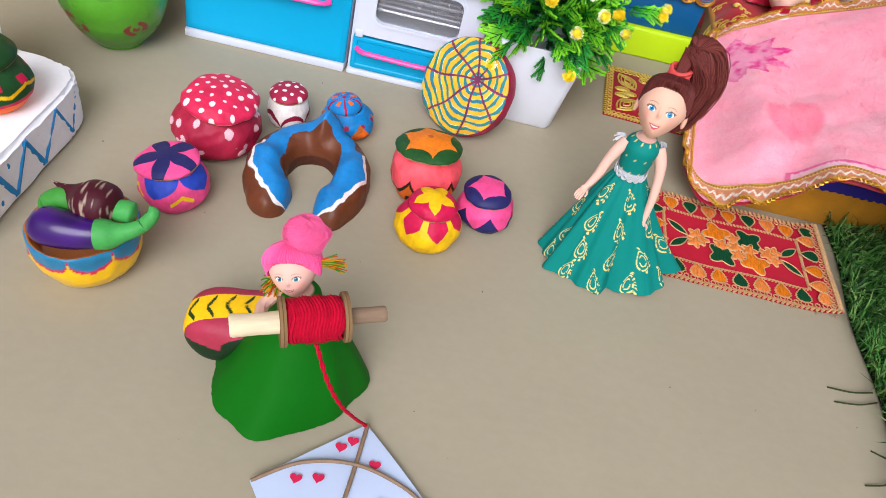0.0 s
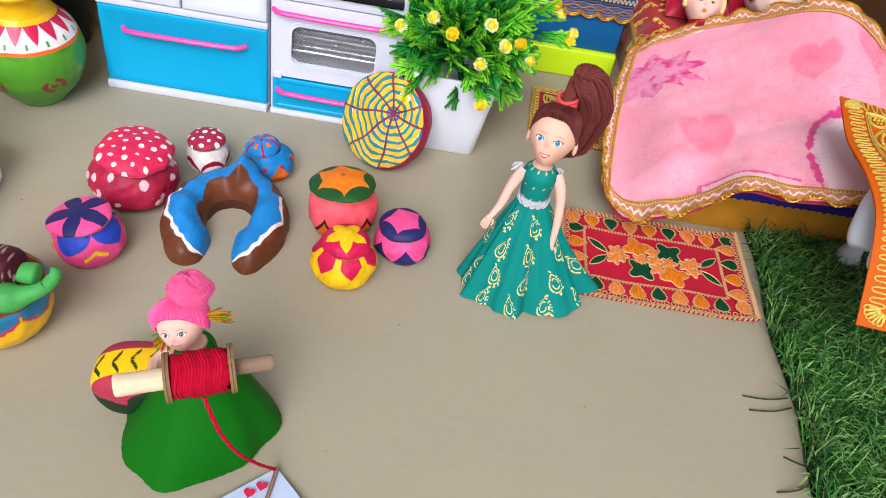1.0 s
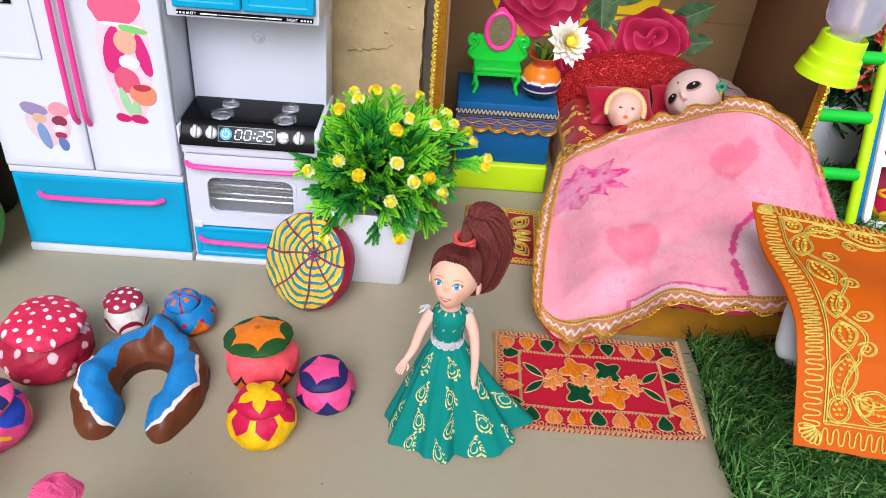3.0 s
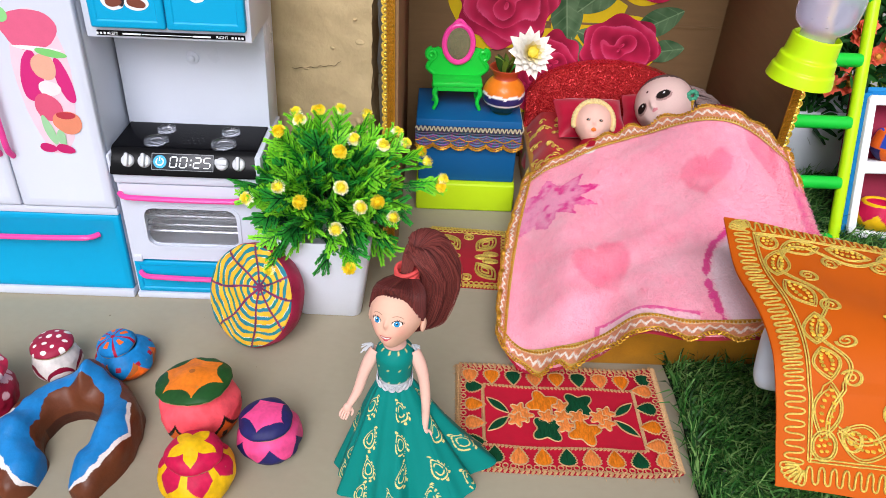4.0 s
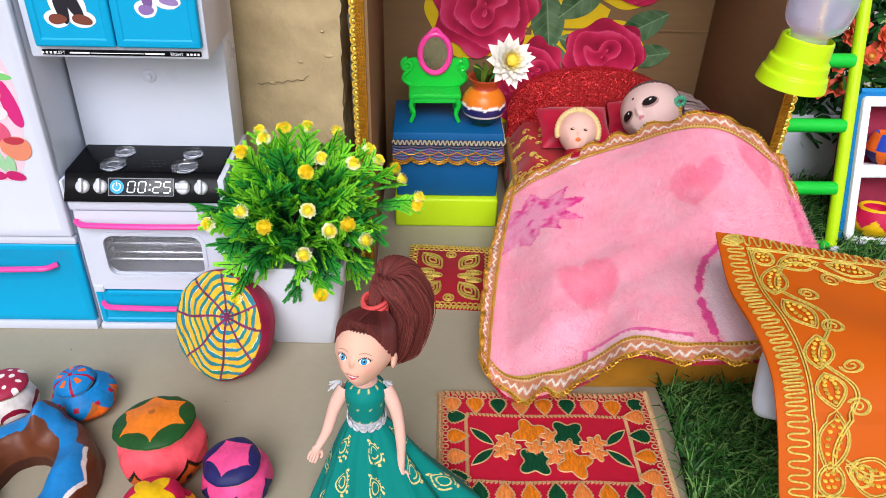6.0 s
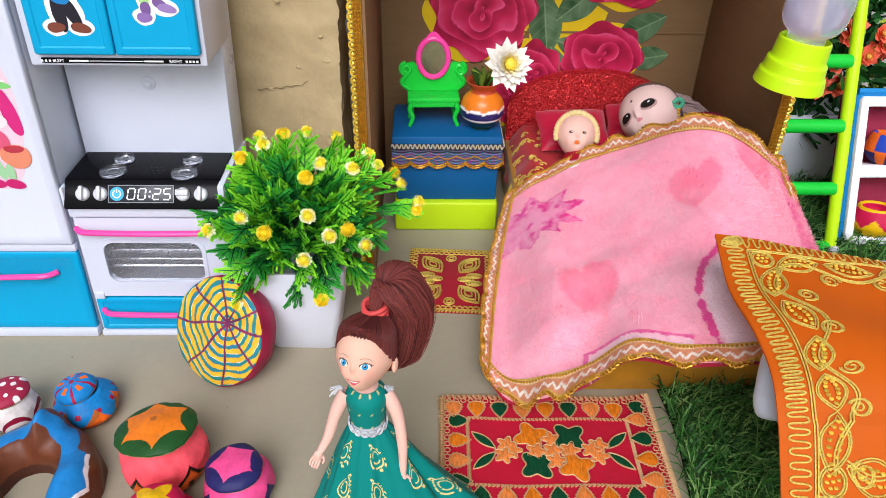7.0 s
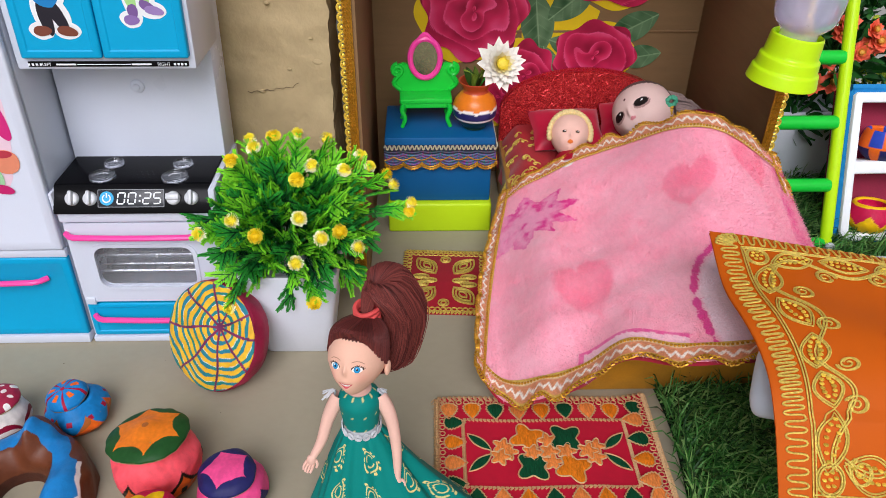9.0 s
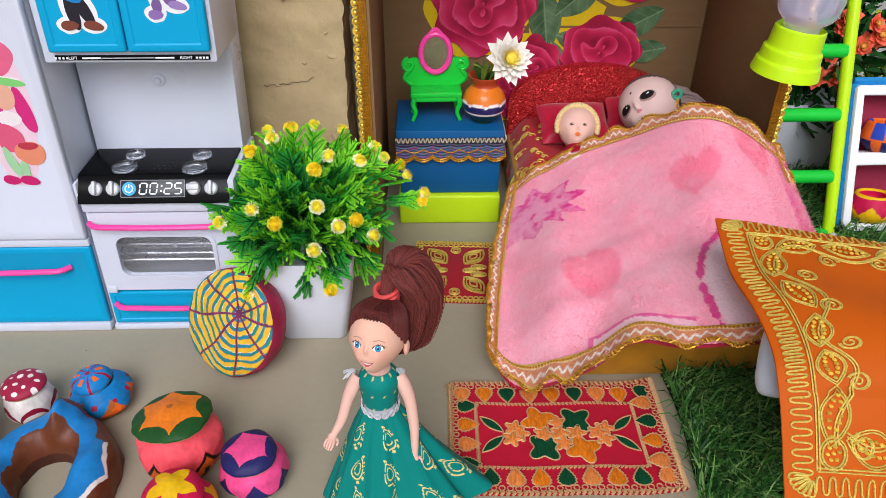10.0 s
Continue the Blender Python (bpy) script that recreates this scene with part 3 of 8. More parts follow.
# slanted clock digits of seven bars each
BARS = {"t": (0, 0.34, 1), "m": (0, 0, 1), "b": (0, -0.34, 1), "1": (-0.22, 0.17, 0), "2": (0.22, 0.17, 0), "3": (-0.22, -0.17, 0), "4": (0.22, -0.17, 0)}
for x, lit in ((-0.6, "tb1234"), (0.06, "tb1234"), (0.98, "tmb23"), (1.62, "tmb14")):
    bm = bmesh.new()
    for key in lit:
        bx, bz, flat_bar = BARS[key]
        w, h = (0.18, 0.042) if flat_bar else (0.042, 0.135)
        slab(bm, [(x + bx + q * w + 0.14 * (bz + r * h), bz + r * h) for q, r in ((-1, -0.7), (-0.8, -1), (0.8, -1), (1, -0.7), (1, 0.7), (0.8, 1), (-0.8, 1), (-1, 0.7))], 0.055, 0.08)
    part("digit", bm, M_DIGIT, screen, smooth=False)
bm = bmesh.new()
for bz in (-0.16, 0.16):
    box(bm, 0.5 + 0.14 * bz, 0.61 + 0.14 * bz, bz - 0.055, bz + 0.055, 0.055, 0.08, bevel=0)
part("colon", bm, M_DIGIT, screen, smooth=False)
for x, y, r in ((3.15, 2.95, 0.6), (3.0, 1.2, 0.78), (7.6, 2.85, 0.6), (7.55, 1.05, 0.8)):
    bm = bmesh.new()
    lathe(bm, [(0, 0), (r * 0.95, 0), (r, 0.06), (r, 0.18), (r * 0.88, 0.21), (r * 0.82, 0.13), (r * 0.55, 0.11), (r * 0.5, 0.15), (r * 0.4, 0.11), (0, 0.1)], 32, 60)
    b1 = part("burner", bm, M_CLEAR, hob, "clear plastic burner ring")
    b1.matrix_basis = pose((x + LEAN * 12.6) * CM, y * CM, 12.63 * CM)
bm = bmesh.new()
for i in range(11):
    px, py = 4.9 + 0.35 * (i % 4) + 0.15 * (i // 4), 1.1 + 0.4 * (i // 4)
    lathe(bm, [(0, 0), (0.055, 0), (0.04, 0.03), (0, 0.035)], 8, 6, place=Matrix.Translation((px + LEAN * 12.6, py, 12.63)))
part("vent_dots", bm, M_SCREEN, hob)
# splash wall knob, wall cupboards with the printed strip
bm = bmesh.new()
lathe(bm, [(0, 0), (0.42, 0), (0.4, 0.12), (0.22, 0.18), (0.18, 0.3), (0, 0.32)], 24, 20, place=pose(5.2 + LEAN * 17, 4.12, 17.5, 90, 0, 0))
part("wall_knob", bm, M_WHITE, oven)
cup = part("wall_cupboard", block(0.2, 10.2, 0.3, 5.6, 20.0, 31, bevel=0.15), M_WHITE, oven, "white cupboard with cyan doors")
part("cupboard_door", panel(0.75, 5.2, 20.75, 30.6, -0.1, rim=0.4, sunk=0.06), M_BLUE, cup, "cyan cupboard door")
part("cupboard_door", panel(5.26, 9.95, 20.75, 30.6, -0.1, rim=0.4, sunk=0.06), M_BLUE, cup, "cyan cupboard door")
sticker(oven, -0.05, ((3.05, 22.35, 0.72, 0.5, 5, "eceef0"), (4.35, 22.35, 0.75, 0.5, -8, "eceef0"), (3.35, 23.3, 0.62, 1.1, 5, "eceef0"), (4.05, 23.3, 0.62, 1.1, 18, "eceef0"), (3.7, 25.0, 1.25, 1.5, 0, "eceef0"),
                   (3.4, 23.1, 0.36, 1.05, 4, "25222c"), (4.05, 23.15, 0.36, 1.05, 22, "25222c"), (3.7, 24.8, 0.95, 1.2, 0, "1f7fc0"), (3.05, 22.32, 0.5, 0.28, 4, "7a4334"), (4.38, 22.3, 0.55, 0.28, -10, "7a4334")), "white-edged sticker in blue and black patches")
sticker(oven, -0.05, ((7.95, 22.95, 0.62, 0.48, 0, "eceef0"), (9.1, 23.45, 0.78, 0.5, -12, "eceef0"), (8.1, 24.2, 0.5, 1.2, 6, "eceef0"), (8.75, 24.2, 0.5, 1.0, 28, "eceef0"),
                   (8.05, 24.3, 0.3, 1.0, 6, "a6d98a"), (8.6, 24.4, 0.3, 0.8, 30, "a6d98a"), (8.1, 23.35, 0.28, 0.42, 0, "7a5a96"), (8.9, 23.65, 0.42, 0.26, -28, "7a5a96"), (7.95, 22.9, 0.42, 0.27, 0, "8d6fae"), (9.25, 23.4, 0.52, 0.24, -12, "9a7fb8")), "white-edged sticker in violet and green patches")
strip = part("printed_strip", block(0.9, 9.8, 0.2, 0.32, 20.2, 20.5, bevel=0.02), M_BLACK, cup, "black strip with white print")
words("LEFT", 0.25, 1.95 + LEAN * 20, 0.18, 20.34, M_DIGIT, strip)
words("RIGHT", 0.25, 8.45 + LEAN * 20, 0.18, 20.34, M_DIGIT, strip)
for x, half, hz in [(x, 0.065, 0.065) for x in (0.95, 1.17, 1.39, 1.61, 9.05, 9.25, 9.45, 9.65)] + [(3.0, 0.55, 0.05), (5.1, 1.5, 0.02), (7.2, 0.55, 0.05)]:
    bm = bmesh.new()
    box(bm, x - half, x + half, 0.17, 0.2, 20.34 - hz, 20.34 + hz, bevel=0.009 if hz < 0.05 else 0.014)
    part("print_mark", leaned(bm), M_DIGIT, strip)

# ---- bed ----
M_BASE = mat("mustard_cloth", hexa("ad760c"), rough=0.8, var=0.3, scale=60, bump=0.3, fine=1200, sheen=0.15)
M_NAVY = mat("navy_fringe", hexa("241c78"), rough=0.8, var=0.15, scale=200, bump=0.3)
M_GLITTER = glitter("red_glitter_board", hexa("bc1020"), hexa("ff5450"), 0.0007)
M_REDCLOTH = mat("maroon_bed_sheet", hexa("b4101f"), rough=0.7, var=0.2, scale=100, bump=0.4, fine=1500, sheen=0.2)
M_SATIN = mat("crimson_satin", hexa("b80d35"), rough=0.45, var=0.12, scale=80, bump=0.2, fine=900, sheen=0.3)
M_PLUSH = mat("pink_plush", rough=1.0, attr="paint", var=0.1, scale=260, bump=0.6, fine=760, sheen=0.3, spec=0.05, depth=2.2, stretch=(1.6, 0.8, 1))
M_RIBBON = mat("copper_gold_ribbon", rough=0.42, metal=0.12, attr="paint", var=0.4, scale=700, bump=0.6, fine=2600, depth=0.6)

bed = thing("bed", "doll bed with mustard base, maroon sheet and red glitter headboard", "bed", 0, 0, 0)
bm = bmesh.new()
box(bm, 30.8, 46.4, -5.6, 23.5, 0, 4.3, bevel=0.25, seg=3)
part("base", bm, M_BASE, bed, "mustard cloth covered base")
bm = bmesh.new()
for i in range(26):
    x = 30.7 + i * 0.6
    slab(bm, [(x, 4.15), (x + 0.6, 4.15), (x + 0.6, 3.3), (x + 0.3, 3.1 + 0.12 * hash1(i)), (x, 3.3)], 0, 0.1, m=Matrix(((1, 0, 0, 0), (0, 0, -1, -5.62), (0, 1, 0, 0), (0, 0, 0, 1))))
part("fringe", bm, M_NAVY, bed, "navy zigzag fringe", smooth=False)
bm = bmesh.new()


def mattress(u, v):
    x, y = 30.7 + 16.0 * u, -5 + 28.2 * v
    edge = min(1, min(u, 1 - u) * 9) ** 0.5
    return (x + 0.2 * math.sin(y * 1.9) * (1 - edge), y, 2.4 + 2.5 * edge + 1.1 * max(0.0, min(1.0, (y - 9) / 4)) * edge + wob((x, y, 1), 0.4, 0.2))


surf(bm, mattress, 60, 80)
part("mattress", bm, M_REDCLOTH, bed, "maroon embroidered sheet")
bm = bmesh.new()
for i in range(34):
    cx, cy = 30.3 + 0.9 * hash1(i) + 1.2 * (i % 3), 11.5 + 11 * hash1(i + 50)
    pts = []
    for k in range(12):
        a = 0.55 * k
        r = 0.42 * math.exp(-0.16 * k)
        u = (cx + 0.5 + r * math.cos(a) - 30.7) / 16.0
        p = Vector(mattress(max(u, 0.002), (cy + r * math.sin(a) + 5) / 28.2))
        pts.append(p + Vector((-0.03, 0, 0.06)))
    tube(bm, pts, 0.07, 5)
part("embroidery", bm, M_GOLDTHREAD, bed, "gold thread scrolls")
# headboard: a thick arch
arch = [(30.9, 1.0), (46.4, 1.0), (46.4, 7.2)] + [(38.65 + 7.75 * math.cos(radians(a)), 7.2 + 3.9 * math.sin(radians(a))) for a in range(6, 175, 6)] + [(30.9, 7.2)]
bm = bmesh.new()
slab(bm, arch, -0.5, 0.5, m=Matrix(((1, 0, 0, 0), (0, 0, -1, 23.9), (0, 1, 0, 0), (0, 0, 0, 1))))
bmesh.ops.bevel(bm, geom=[e for e in bm.edges if abs(e.verts[0].co.y - e.verts[1].co.y) < 1e-6], offset=0.18, segments=3, affect="EDGES")
part("headboard", bm, M_GLITTER, bed, "arched red glitter headboard")


def pillow(name, x, y, z, w, d, h, turn, label):
    bm = bmesh.new()

    def fn(s):
        def inner(u, v):
            a, b = 2 * u - 1, 2 * v - 1
            k = max(0.0, (1 - abs(a) ** 3.5) * (1 - abs(b) ** 3.5))
            pinch = 1 - 0.06 * (1 - abs(a)) * abs(b) - 0.06 * (1 - abs(b)) * abs(a)
            return (a * w / 2 * pinch, b * d / 2 * pinch, s * h / 2 * k ** 0.6 + wob((a * 3, b * 3, s), 1.0, 0.08) * k)
        return inner

    surf(bm, fn(1), 24, 18)
    surf(bm, fn(-1), 24, 18)
    bmesh.ops.remove_doubles(bm, verts=bm.verts, dist=1e-4)
    bmesh.ops.recalc_face_normals(bm, faces=bm.faces[:])
    return solo(name, bm, M_SATIN, label, "pillow", x, y, z, turn)


pillow("pillow", 36.4, 19.3, 7.3, 6.4, 4.6, 1.9, (24, 0, 4), "crimson satin pillow on the maroon sheet")
pillow("pillow", 42.6, 20.4, 7.4, 6.0, 4.6, 1.9, (22, 0, -6), "crimson satin pillow against the headboard")

# ---- dolls lying under the blanket, plain shapes ----
M_DOLL = mat("doll_vinyl", rough=0.6, attr="paint", var=0.06, scale=60, bump=0.06, spec=0.15)
skin, pale_skin = hexa("e8bbab"), hexa("dcbcb4")


def face_paint(base, hair, eyes, mouth, cap):
    """Colours of a head from the way a point lies from its middle: x to the side, y back, z to the crown."""
    def color(u, v, p, c, inv):
        d = (inv @ (p - c)).normalized()
        lim = cap + 0.3 * min(1.0, max(0.0, (-d.y - 0.1) / 0.6)) - (cap + 1) * min(1.0, max(0.0, (d.y + 0.05) / 0.4))
        if d.z > lim + 0.02 * math.sin(60 * d.x):
            return hair
        for ex, ez, ew, eh, col in eyes:
            if d.y < 0 and ((d.x - ex) / ew) ** 2 + ((d.z - ez) / eh) ** 2 < 1:
                return col
        if d.y < 0 and (d.x / 0.2) ** 2 + ((d.z + mouth[0] - 1.4 * d.x * d.x) / 0.06) ** 2 < 1:
            return mouth[1]
        return base
    return color


def head(bm, c, r, turn, paint, n=72, m=56, chin=0.16, wide=1.0, tall=1.06):
    """A vinyl head: round skull, full cheeks, a small nose and chin, hollows for the eyes."""
    c, inv = Vector(c), turn.inverted()

    def fn(u, v):
        a, b = 2 * math.pi * u, math.pi * (v - 0.5)
        d = Vector((math.cos(a) * math.cos(b), math.sin(a) * math.cos(b), math.sin(b)))
        q = Vector((d.x * wide * (0.94 + 0.06 * d.z), d.y * 0.95, d.z * tall))
        low = max(0.0, -d.z)
        q.x *= 1 - chin * low ** 1.4
        if d.y < 0:
            def bump(x, z, w, h):
                return math.exp(-(((abs(d.x) - x) / w) ** 2 + ((d.z - z) / h) ** 2))
            q.y -= 0.075 * bump(0, -0.2, 0.085, 0.1) + 0.03 * bump(0, -0.08, 0.07, 0.12) + 0.03 * bump(0, -0.47, 0.16, 0.07) + 0.06 * bump(0, -0.76, 0.2, 0.16)
            q.y += 0.035 * bump(0.33, 0.0, 0.17, 0.1) + 0.025 * bump(0, -0.6, 0.16, 0.05)
            q += d * (0.045 * bump(0.42, -0.4, 0.2, 0.2))
        return c + turn @ (q * r)

    surf(bm, fn, n, m, lambda u, v, p: paint(u, v, p, c, inv), wrap=True)


def play_face(base, hair, iris, lip, cap, eye_z=-0.07, mouth_z=0.56):
    """Painted features of a play doll: lashed eyes, thin brows, a smile."""
    white, lash, brow = hexa("f4f2ee"), hexa("2a1512"), mix3(base, hexa("6a3a2a"), 0.6)

    def color(u, v, p, c, inv):
        d = (inv @ (p - c)).normalized()
        lim = cap + 0.3 * min(1.0, max(0.0, (-d.y - 0.1) / 0.6)) - (cap + 1) * min(1.0, max(0.0, (d.y + 0.05) / 0.4))
        if d.z > lim + 0.018 * math.sin(64 * d.x):
            return hair
        if d.y > 0:
            return base
        for sg in (-1, 1):
            ex = 0.335 * sg
            x, z = d.x - ex, d.z - eye_z - 0.05 * sg * (d.x - ex)
            r, ri = math.hypot(x / 0.14, z / 0.082), math.hypot(x + 0.01 * sg, z)
            if math.hypot(x + 0.028, z - 0.028) < 0.017:
                return white
            if r < 1:
                return lash if ri < 0.032 else mix3(iris, hexa("0a2440"), (ri / 0.088) ** 4 * 0.7) if ri < 0.088 else white
            an = math.atan2(z / 0.082, x / 0.14)
            if z > -0.01 and r < 1.24:
                return lash
            if z > 0.02 and r < 1.62 and sg * x > -0.04 and math.sin(an * 20) > 0.25:
                return lash
            if abs(x) < 0.17 and abs(d.z - eye_z - 0.23 + 1.8 * (x - 0.02 * sg) ** 2 + 0.1 * sg * x) < 0.011:
                return brow
        m = d.z + mouth_z - 2.0 * d.x * d.x
        if abs(d.x) < 0.2:
            half = 0.066 * (1 - (d.x / 0.2) ** 2)
            if abs(m) < half:
                return white if abs(m - 0.006) < 0.36 * half and abs(d.x) < 0.13 else lip
        blush = math.exp(-(((abs(d.x) - 0.45) / 0.2) ** 2 + ((d.z + 0.35) / 0.16) ** 2))
        return mix3(base, hexa("f09a8c"), 0.35 * blush)

    return color


dark = hexa("1c1412")
bm = fresh()
t1 = pose(0, 0, 0, -38, 0, -8).to_3x3()
head(bm, (35.9, 15.6, 8.5), 1.75, t1, face_paint(skin, hexa("e6cf9a"), ((-0.3, 0.0, 0.035, 0.03, (0.8, 0.8, 0.8)), (0.36, 0.0, 0.035, 0.03, (0.8, 0.8, 0.8)), (-0.33, -0.02, 0.085, 0.06, dark), (0.33, -0.02, 0.085, 0.06, dark), (-0.33, -0.02, 0.13, 0.08, hexa("c99a84")), (0.33, -0.02, 0.13, 0.08, hexa("c99a84")), (0.0, -0.5, 0.12, 0.085, hexa("d8702e"))), (0.62, skin), 0.6), n=150, m=120)
for i in range(26):
    a = math.pi * (1.15 * i / 25 - 0.075)
    ball(bm, Vector((35.9, 15.6, 8.5)) + t1 @ Vector((1.72 * math.cos(a), -0.55, 1.85 * math.sin(a))), 0.24, 0.3, 0.24, 8, 6, lambda u, v, p: hexa("e0c88e"))
cloth_red = hexa("a80f2b")
ball(bm, (36.3, 13.1, 6.9), 1.9, 2.6, 1.2, 24, 12, lambda u, v, p: cloth_red if p.y > 12.3 else hexa("e9e4e0"))
solo("baby_doll", bm, M_DOLL, "small baby doll in a cream knitted cap lying in bed", "doll")
bm = fresh()
fwd, crown_way = Vector((-0.74, -0.5, 0.46)).normalized(), Vector((-0.55, 0.5, 0.62))
crown_way = (crown_way - fwd * crown_way.dot(fwd)).normalized()
side_way = (-fwd).cross(crown_way)
t2 = Matrix((side_way, -fwd, crown_way)).transposed()
head(bm, (42.2, 16.3, 9.95), 2.75, t2, face_paint(pale_skin, hexa("6a5450"), ((-0.36, 0.03, 0.035, 0.03, (0.8, 0.8, 0.8)), (0.48, 0.03, 0.035, 0.03, (0.8, 0.8, 0.8)), (-0.42, -0.02, 0.21, 0.14, dark), (0.42, -0.02, 0.21, 0.14, dark), (-0.42, -0.06, 0.25, 0.17, hexa("a88480")), (0.42, -0.06, 0.25, 0.17, hexa("a88480")), (0.0, 0.34, 0.045, 0.045, hexa("5a3030")), (0.0, -0.36, 0.1, 0.05, hexa("cf7f86"))), (0.62, pale_skin), 0.42), n=220, m=170, chin=0.34)
ear = Vector((42.2, 16.3, 9.95)) + t2 @ Vector((2.55, -0.2, -0.4))
for i in range(9):
    ball(bm, ear + Vector((0.35 * math.cos(i * 0.7), -0.3, 0.35 * math.sin(i * 0.7))), 0.2, 0.2, 0.2, 8, 6, lambda u, v, p: hexa("4fa886"))
for i in range(4):
    ball(bm, ear + Vector((0.1, -0.4, -0.45 - 0.28 * i)), 0.16, 0.16, 0.16, 8, 6, lambda u, v, p: hexa("caa13a"))
ball(bm, (44.0, 10.5, 8.6), 3.2, 5.6, 2.6, 28, 16, lambda u, v, p: hexa("9b1046"))
ball(bm, (45.4, 12.0, 10.6), 2.3, 2.2, 1.45, 28, 16, lambda u, v, p: hexa("84103c"))
for i in range(46):
    a = -0.5 + 2.3 * hash1(i)
    p0 = Vector((42.2, 16.3, 9.95)) + t2 @ Vector((2.2 * math.cos(a), 1.2, 2.4 * math.sin(a)))
    pts = catmull([p0, p0 + Vector((1.2 + hash1(i + 3), 0.6 * hash1(i + 5) - 0.2, -0.5)), p0 + Vector((2.4 + 1.5 * hash1(i + 7), 0.4, -1.8 - 1.2 * hash1(i + 9)))], 8)
    tube(bm, pts, 0.09, 4, color=hexa("a08a86"))
solo("large_doll", bm, M_DOLL, "large pale doll with grey hair lying under the blanket", "doll")

# ---- plush blanket ----
HEAD_EDGE = ((30.0, 12.2, 4.0), (35.1, 13.1, 7.6), (39.3, 12.2, 10.2), (43.8, 7.6, 14.0), (48.9, 6.2, 11.0))
FRONT_EDGE = ((26.9, -5.8, 2.5), (28.5, -7.9, 1.5), (30.5, -9.4, 3.2), (32.6, -10.0, 5.0), (34.7, -10.3, 7.4), (37.1, -11.6, 8.2), (39.6, -12.3, 9.0), (43.2, -12.4, 9.3), (47.0, -12.0, 9.0))


def blanket_at(u, v):
    a, b = along(HEAD_EDGE, u), along(FRONT_EDGE, u)
    p = a.lerp(b, v)
    s = math.sin(math.pi * v)
    p.z -= s * (0.35 + 1.2 * max(0.0, math.sin(math.pi * min(u * 0.72, 1.0)) - 0.25) - 1.0 * math.exp(-((u - 0.24) / 0.12) ** 2))
    p.x += s * (0.35 * (1 - u) - 0.95 * (1 - u) ** 6) + 1.7 * s * u ** 8
    p.z -= 2.2 * s * u ** 12
    sx, sy = min(1.0, max(0.0, (p.x - 26.4) / 6.2)), min(1.0, max(0.0, (p.y + 10.2) / 5.8))
    over = sx * sx * (3 - 2 * sx) * sy * sy * (3 - 2 * sy)
    low = 5.6 * over
    p.z = 0.5 * (p.z + low + math.sqrt((p.z - low) ** 2 + 3.5 * over)) - 0.3 * over
    p.z += wob((p.x, p.y, 2), 0.28, 0.45) * min(1, 4 * min(u, 1 - u, v + 0.1, 1.1 - v))
    return p


PINK, HOT, PALE, DEEP = hexa("ffa4ba"), hexa("ea2a92"), hexa("ffc2d0"), hexa("fb5e86")


def mix3(a, b, f):
    f = min(max(f, 0), 1)
    return tuple(s + (t - s) * f for s, t in zip(a, b))


def heart_shape(x, y):
    """Negative inside a heart about one wide."""
    y = y * 1.1 + 0.12
    x = abs(x) * 1.15
    return (x * x + (y - 0.55 * math.sqrt(x + 1e-6)) ** 2) - 0.3


def blanket_paint(u, v, p):
    soft = noise.noise(p * 0.22 + Vector((3, 1, 0)))
    c = mix3(PINK, PALE, 0.25 + 0.5 * soft + 0.3 * noise.noise(p * 1.1))
    ragged = 0.55 * noise.noise(p * 0.9) + 0.35 * noise.noise(p * 2.3) + 0.3 * noise.noise(p * 5.0)
    # hearts, the leaf near the head, and the swirl by the foot
    for hx, hy, sx, sy, turn in ((34.1, -2.9, 3.9, 4.8, 0.2), (41.6, 2.7, 3.2, 3.8, -0.3), (46.2, 4.4, 2.8, 3.4, 0.2)):
        dx, dy = (p.x - hx) / sx, (p.y - hy) / sy
        dx, dy = dx * math.cos(turn) + dy * math.sin(turn), -dx * math.sin(turn) + dy * math.cos(turn)
        k = -heart_shape(dx, dy) - 0.10 * ragged
        if k > -0.06:
            c = mix3(c, DEEP, 0.62 * min(1.0, (k + 0.06) / 0.12) * (0.75 - 0.4 * noise.noise(p * 0.7)))
    dx, dy = p.x - 31.3, p.y - 6.9
    ang = math.atan2(dy, dx) + 0.5
    spike = abs(((ang * 10 / (2 * math.pi) + 0.2 * math.sin(2 * ang)) % 1) - 0.5) * 2
    lim = 3.3 * (0.7 + 0.42 * spike ** 1.3)
    d = math.hypot(dx * 0.92, dy * 1.1) + 0.5 * ragged
    if d < lim:
        rim_ = max(0.0, 1 - (lim - d) / 0.9)
        mott = noise.noise(p * 0.8 + Vector((5, 0, 0))) + 0.6 * noise.noise(p * 2.2)
        c = mix3(hexa("faa2c4"), HOT, 0.1 + 0.55 * rim_ * (dx > -1.0) + 1.5 * max(0.0, mott + 0.1 + 0.5 * ragged) * (1.0 if dx > -0.3 else 0.5))
    dx, dy = (p.x - 42.7) / 3.6, (p.y + 8.8) / 6.4
    r = math.hypot(dx, dy) + 0.035 * ragged
    if r < 1.0:
        c = mix3(c, hexa("ffe0ea"), min(1.0, (1 - r) * 7))
        if abs(math.sin(p.x * 1.3 + 0.25 * p.y)) < 0.3 + 0.2 * ragged and dx > -0.25 and dy < 0.3:
            c = mix3(c, HOT, 0.75)
    if abs(r - 0.98) < 0.045 + 0.05 * noise.noise(p * 1.5):
        c = mix3(c, HOT, 0.9)
    if 0.36 < u < 0.66 and v > 0.893 + 0.004 * ragged:
        c = mix3(c, HOT if v < 0.905 + 0.012 * ragged or u < 0.378 else hexa("ffd6e0"), 0.7 + 0.3 * ragged)
    if u > 0.94:
        c = mix3(c, HOT, 0.35 + ragged)
    return c


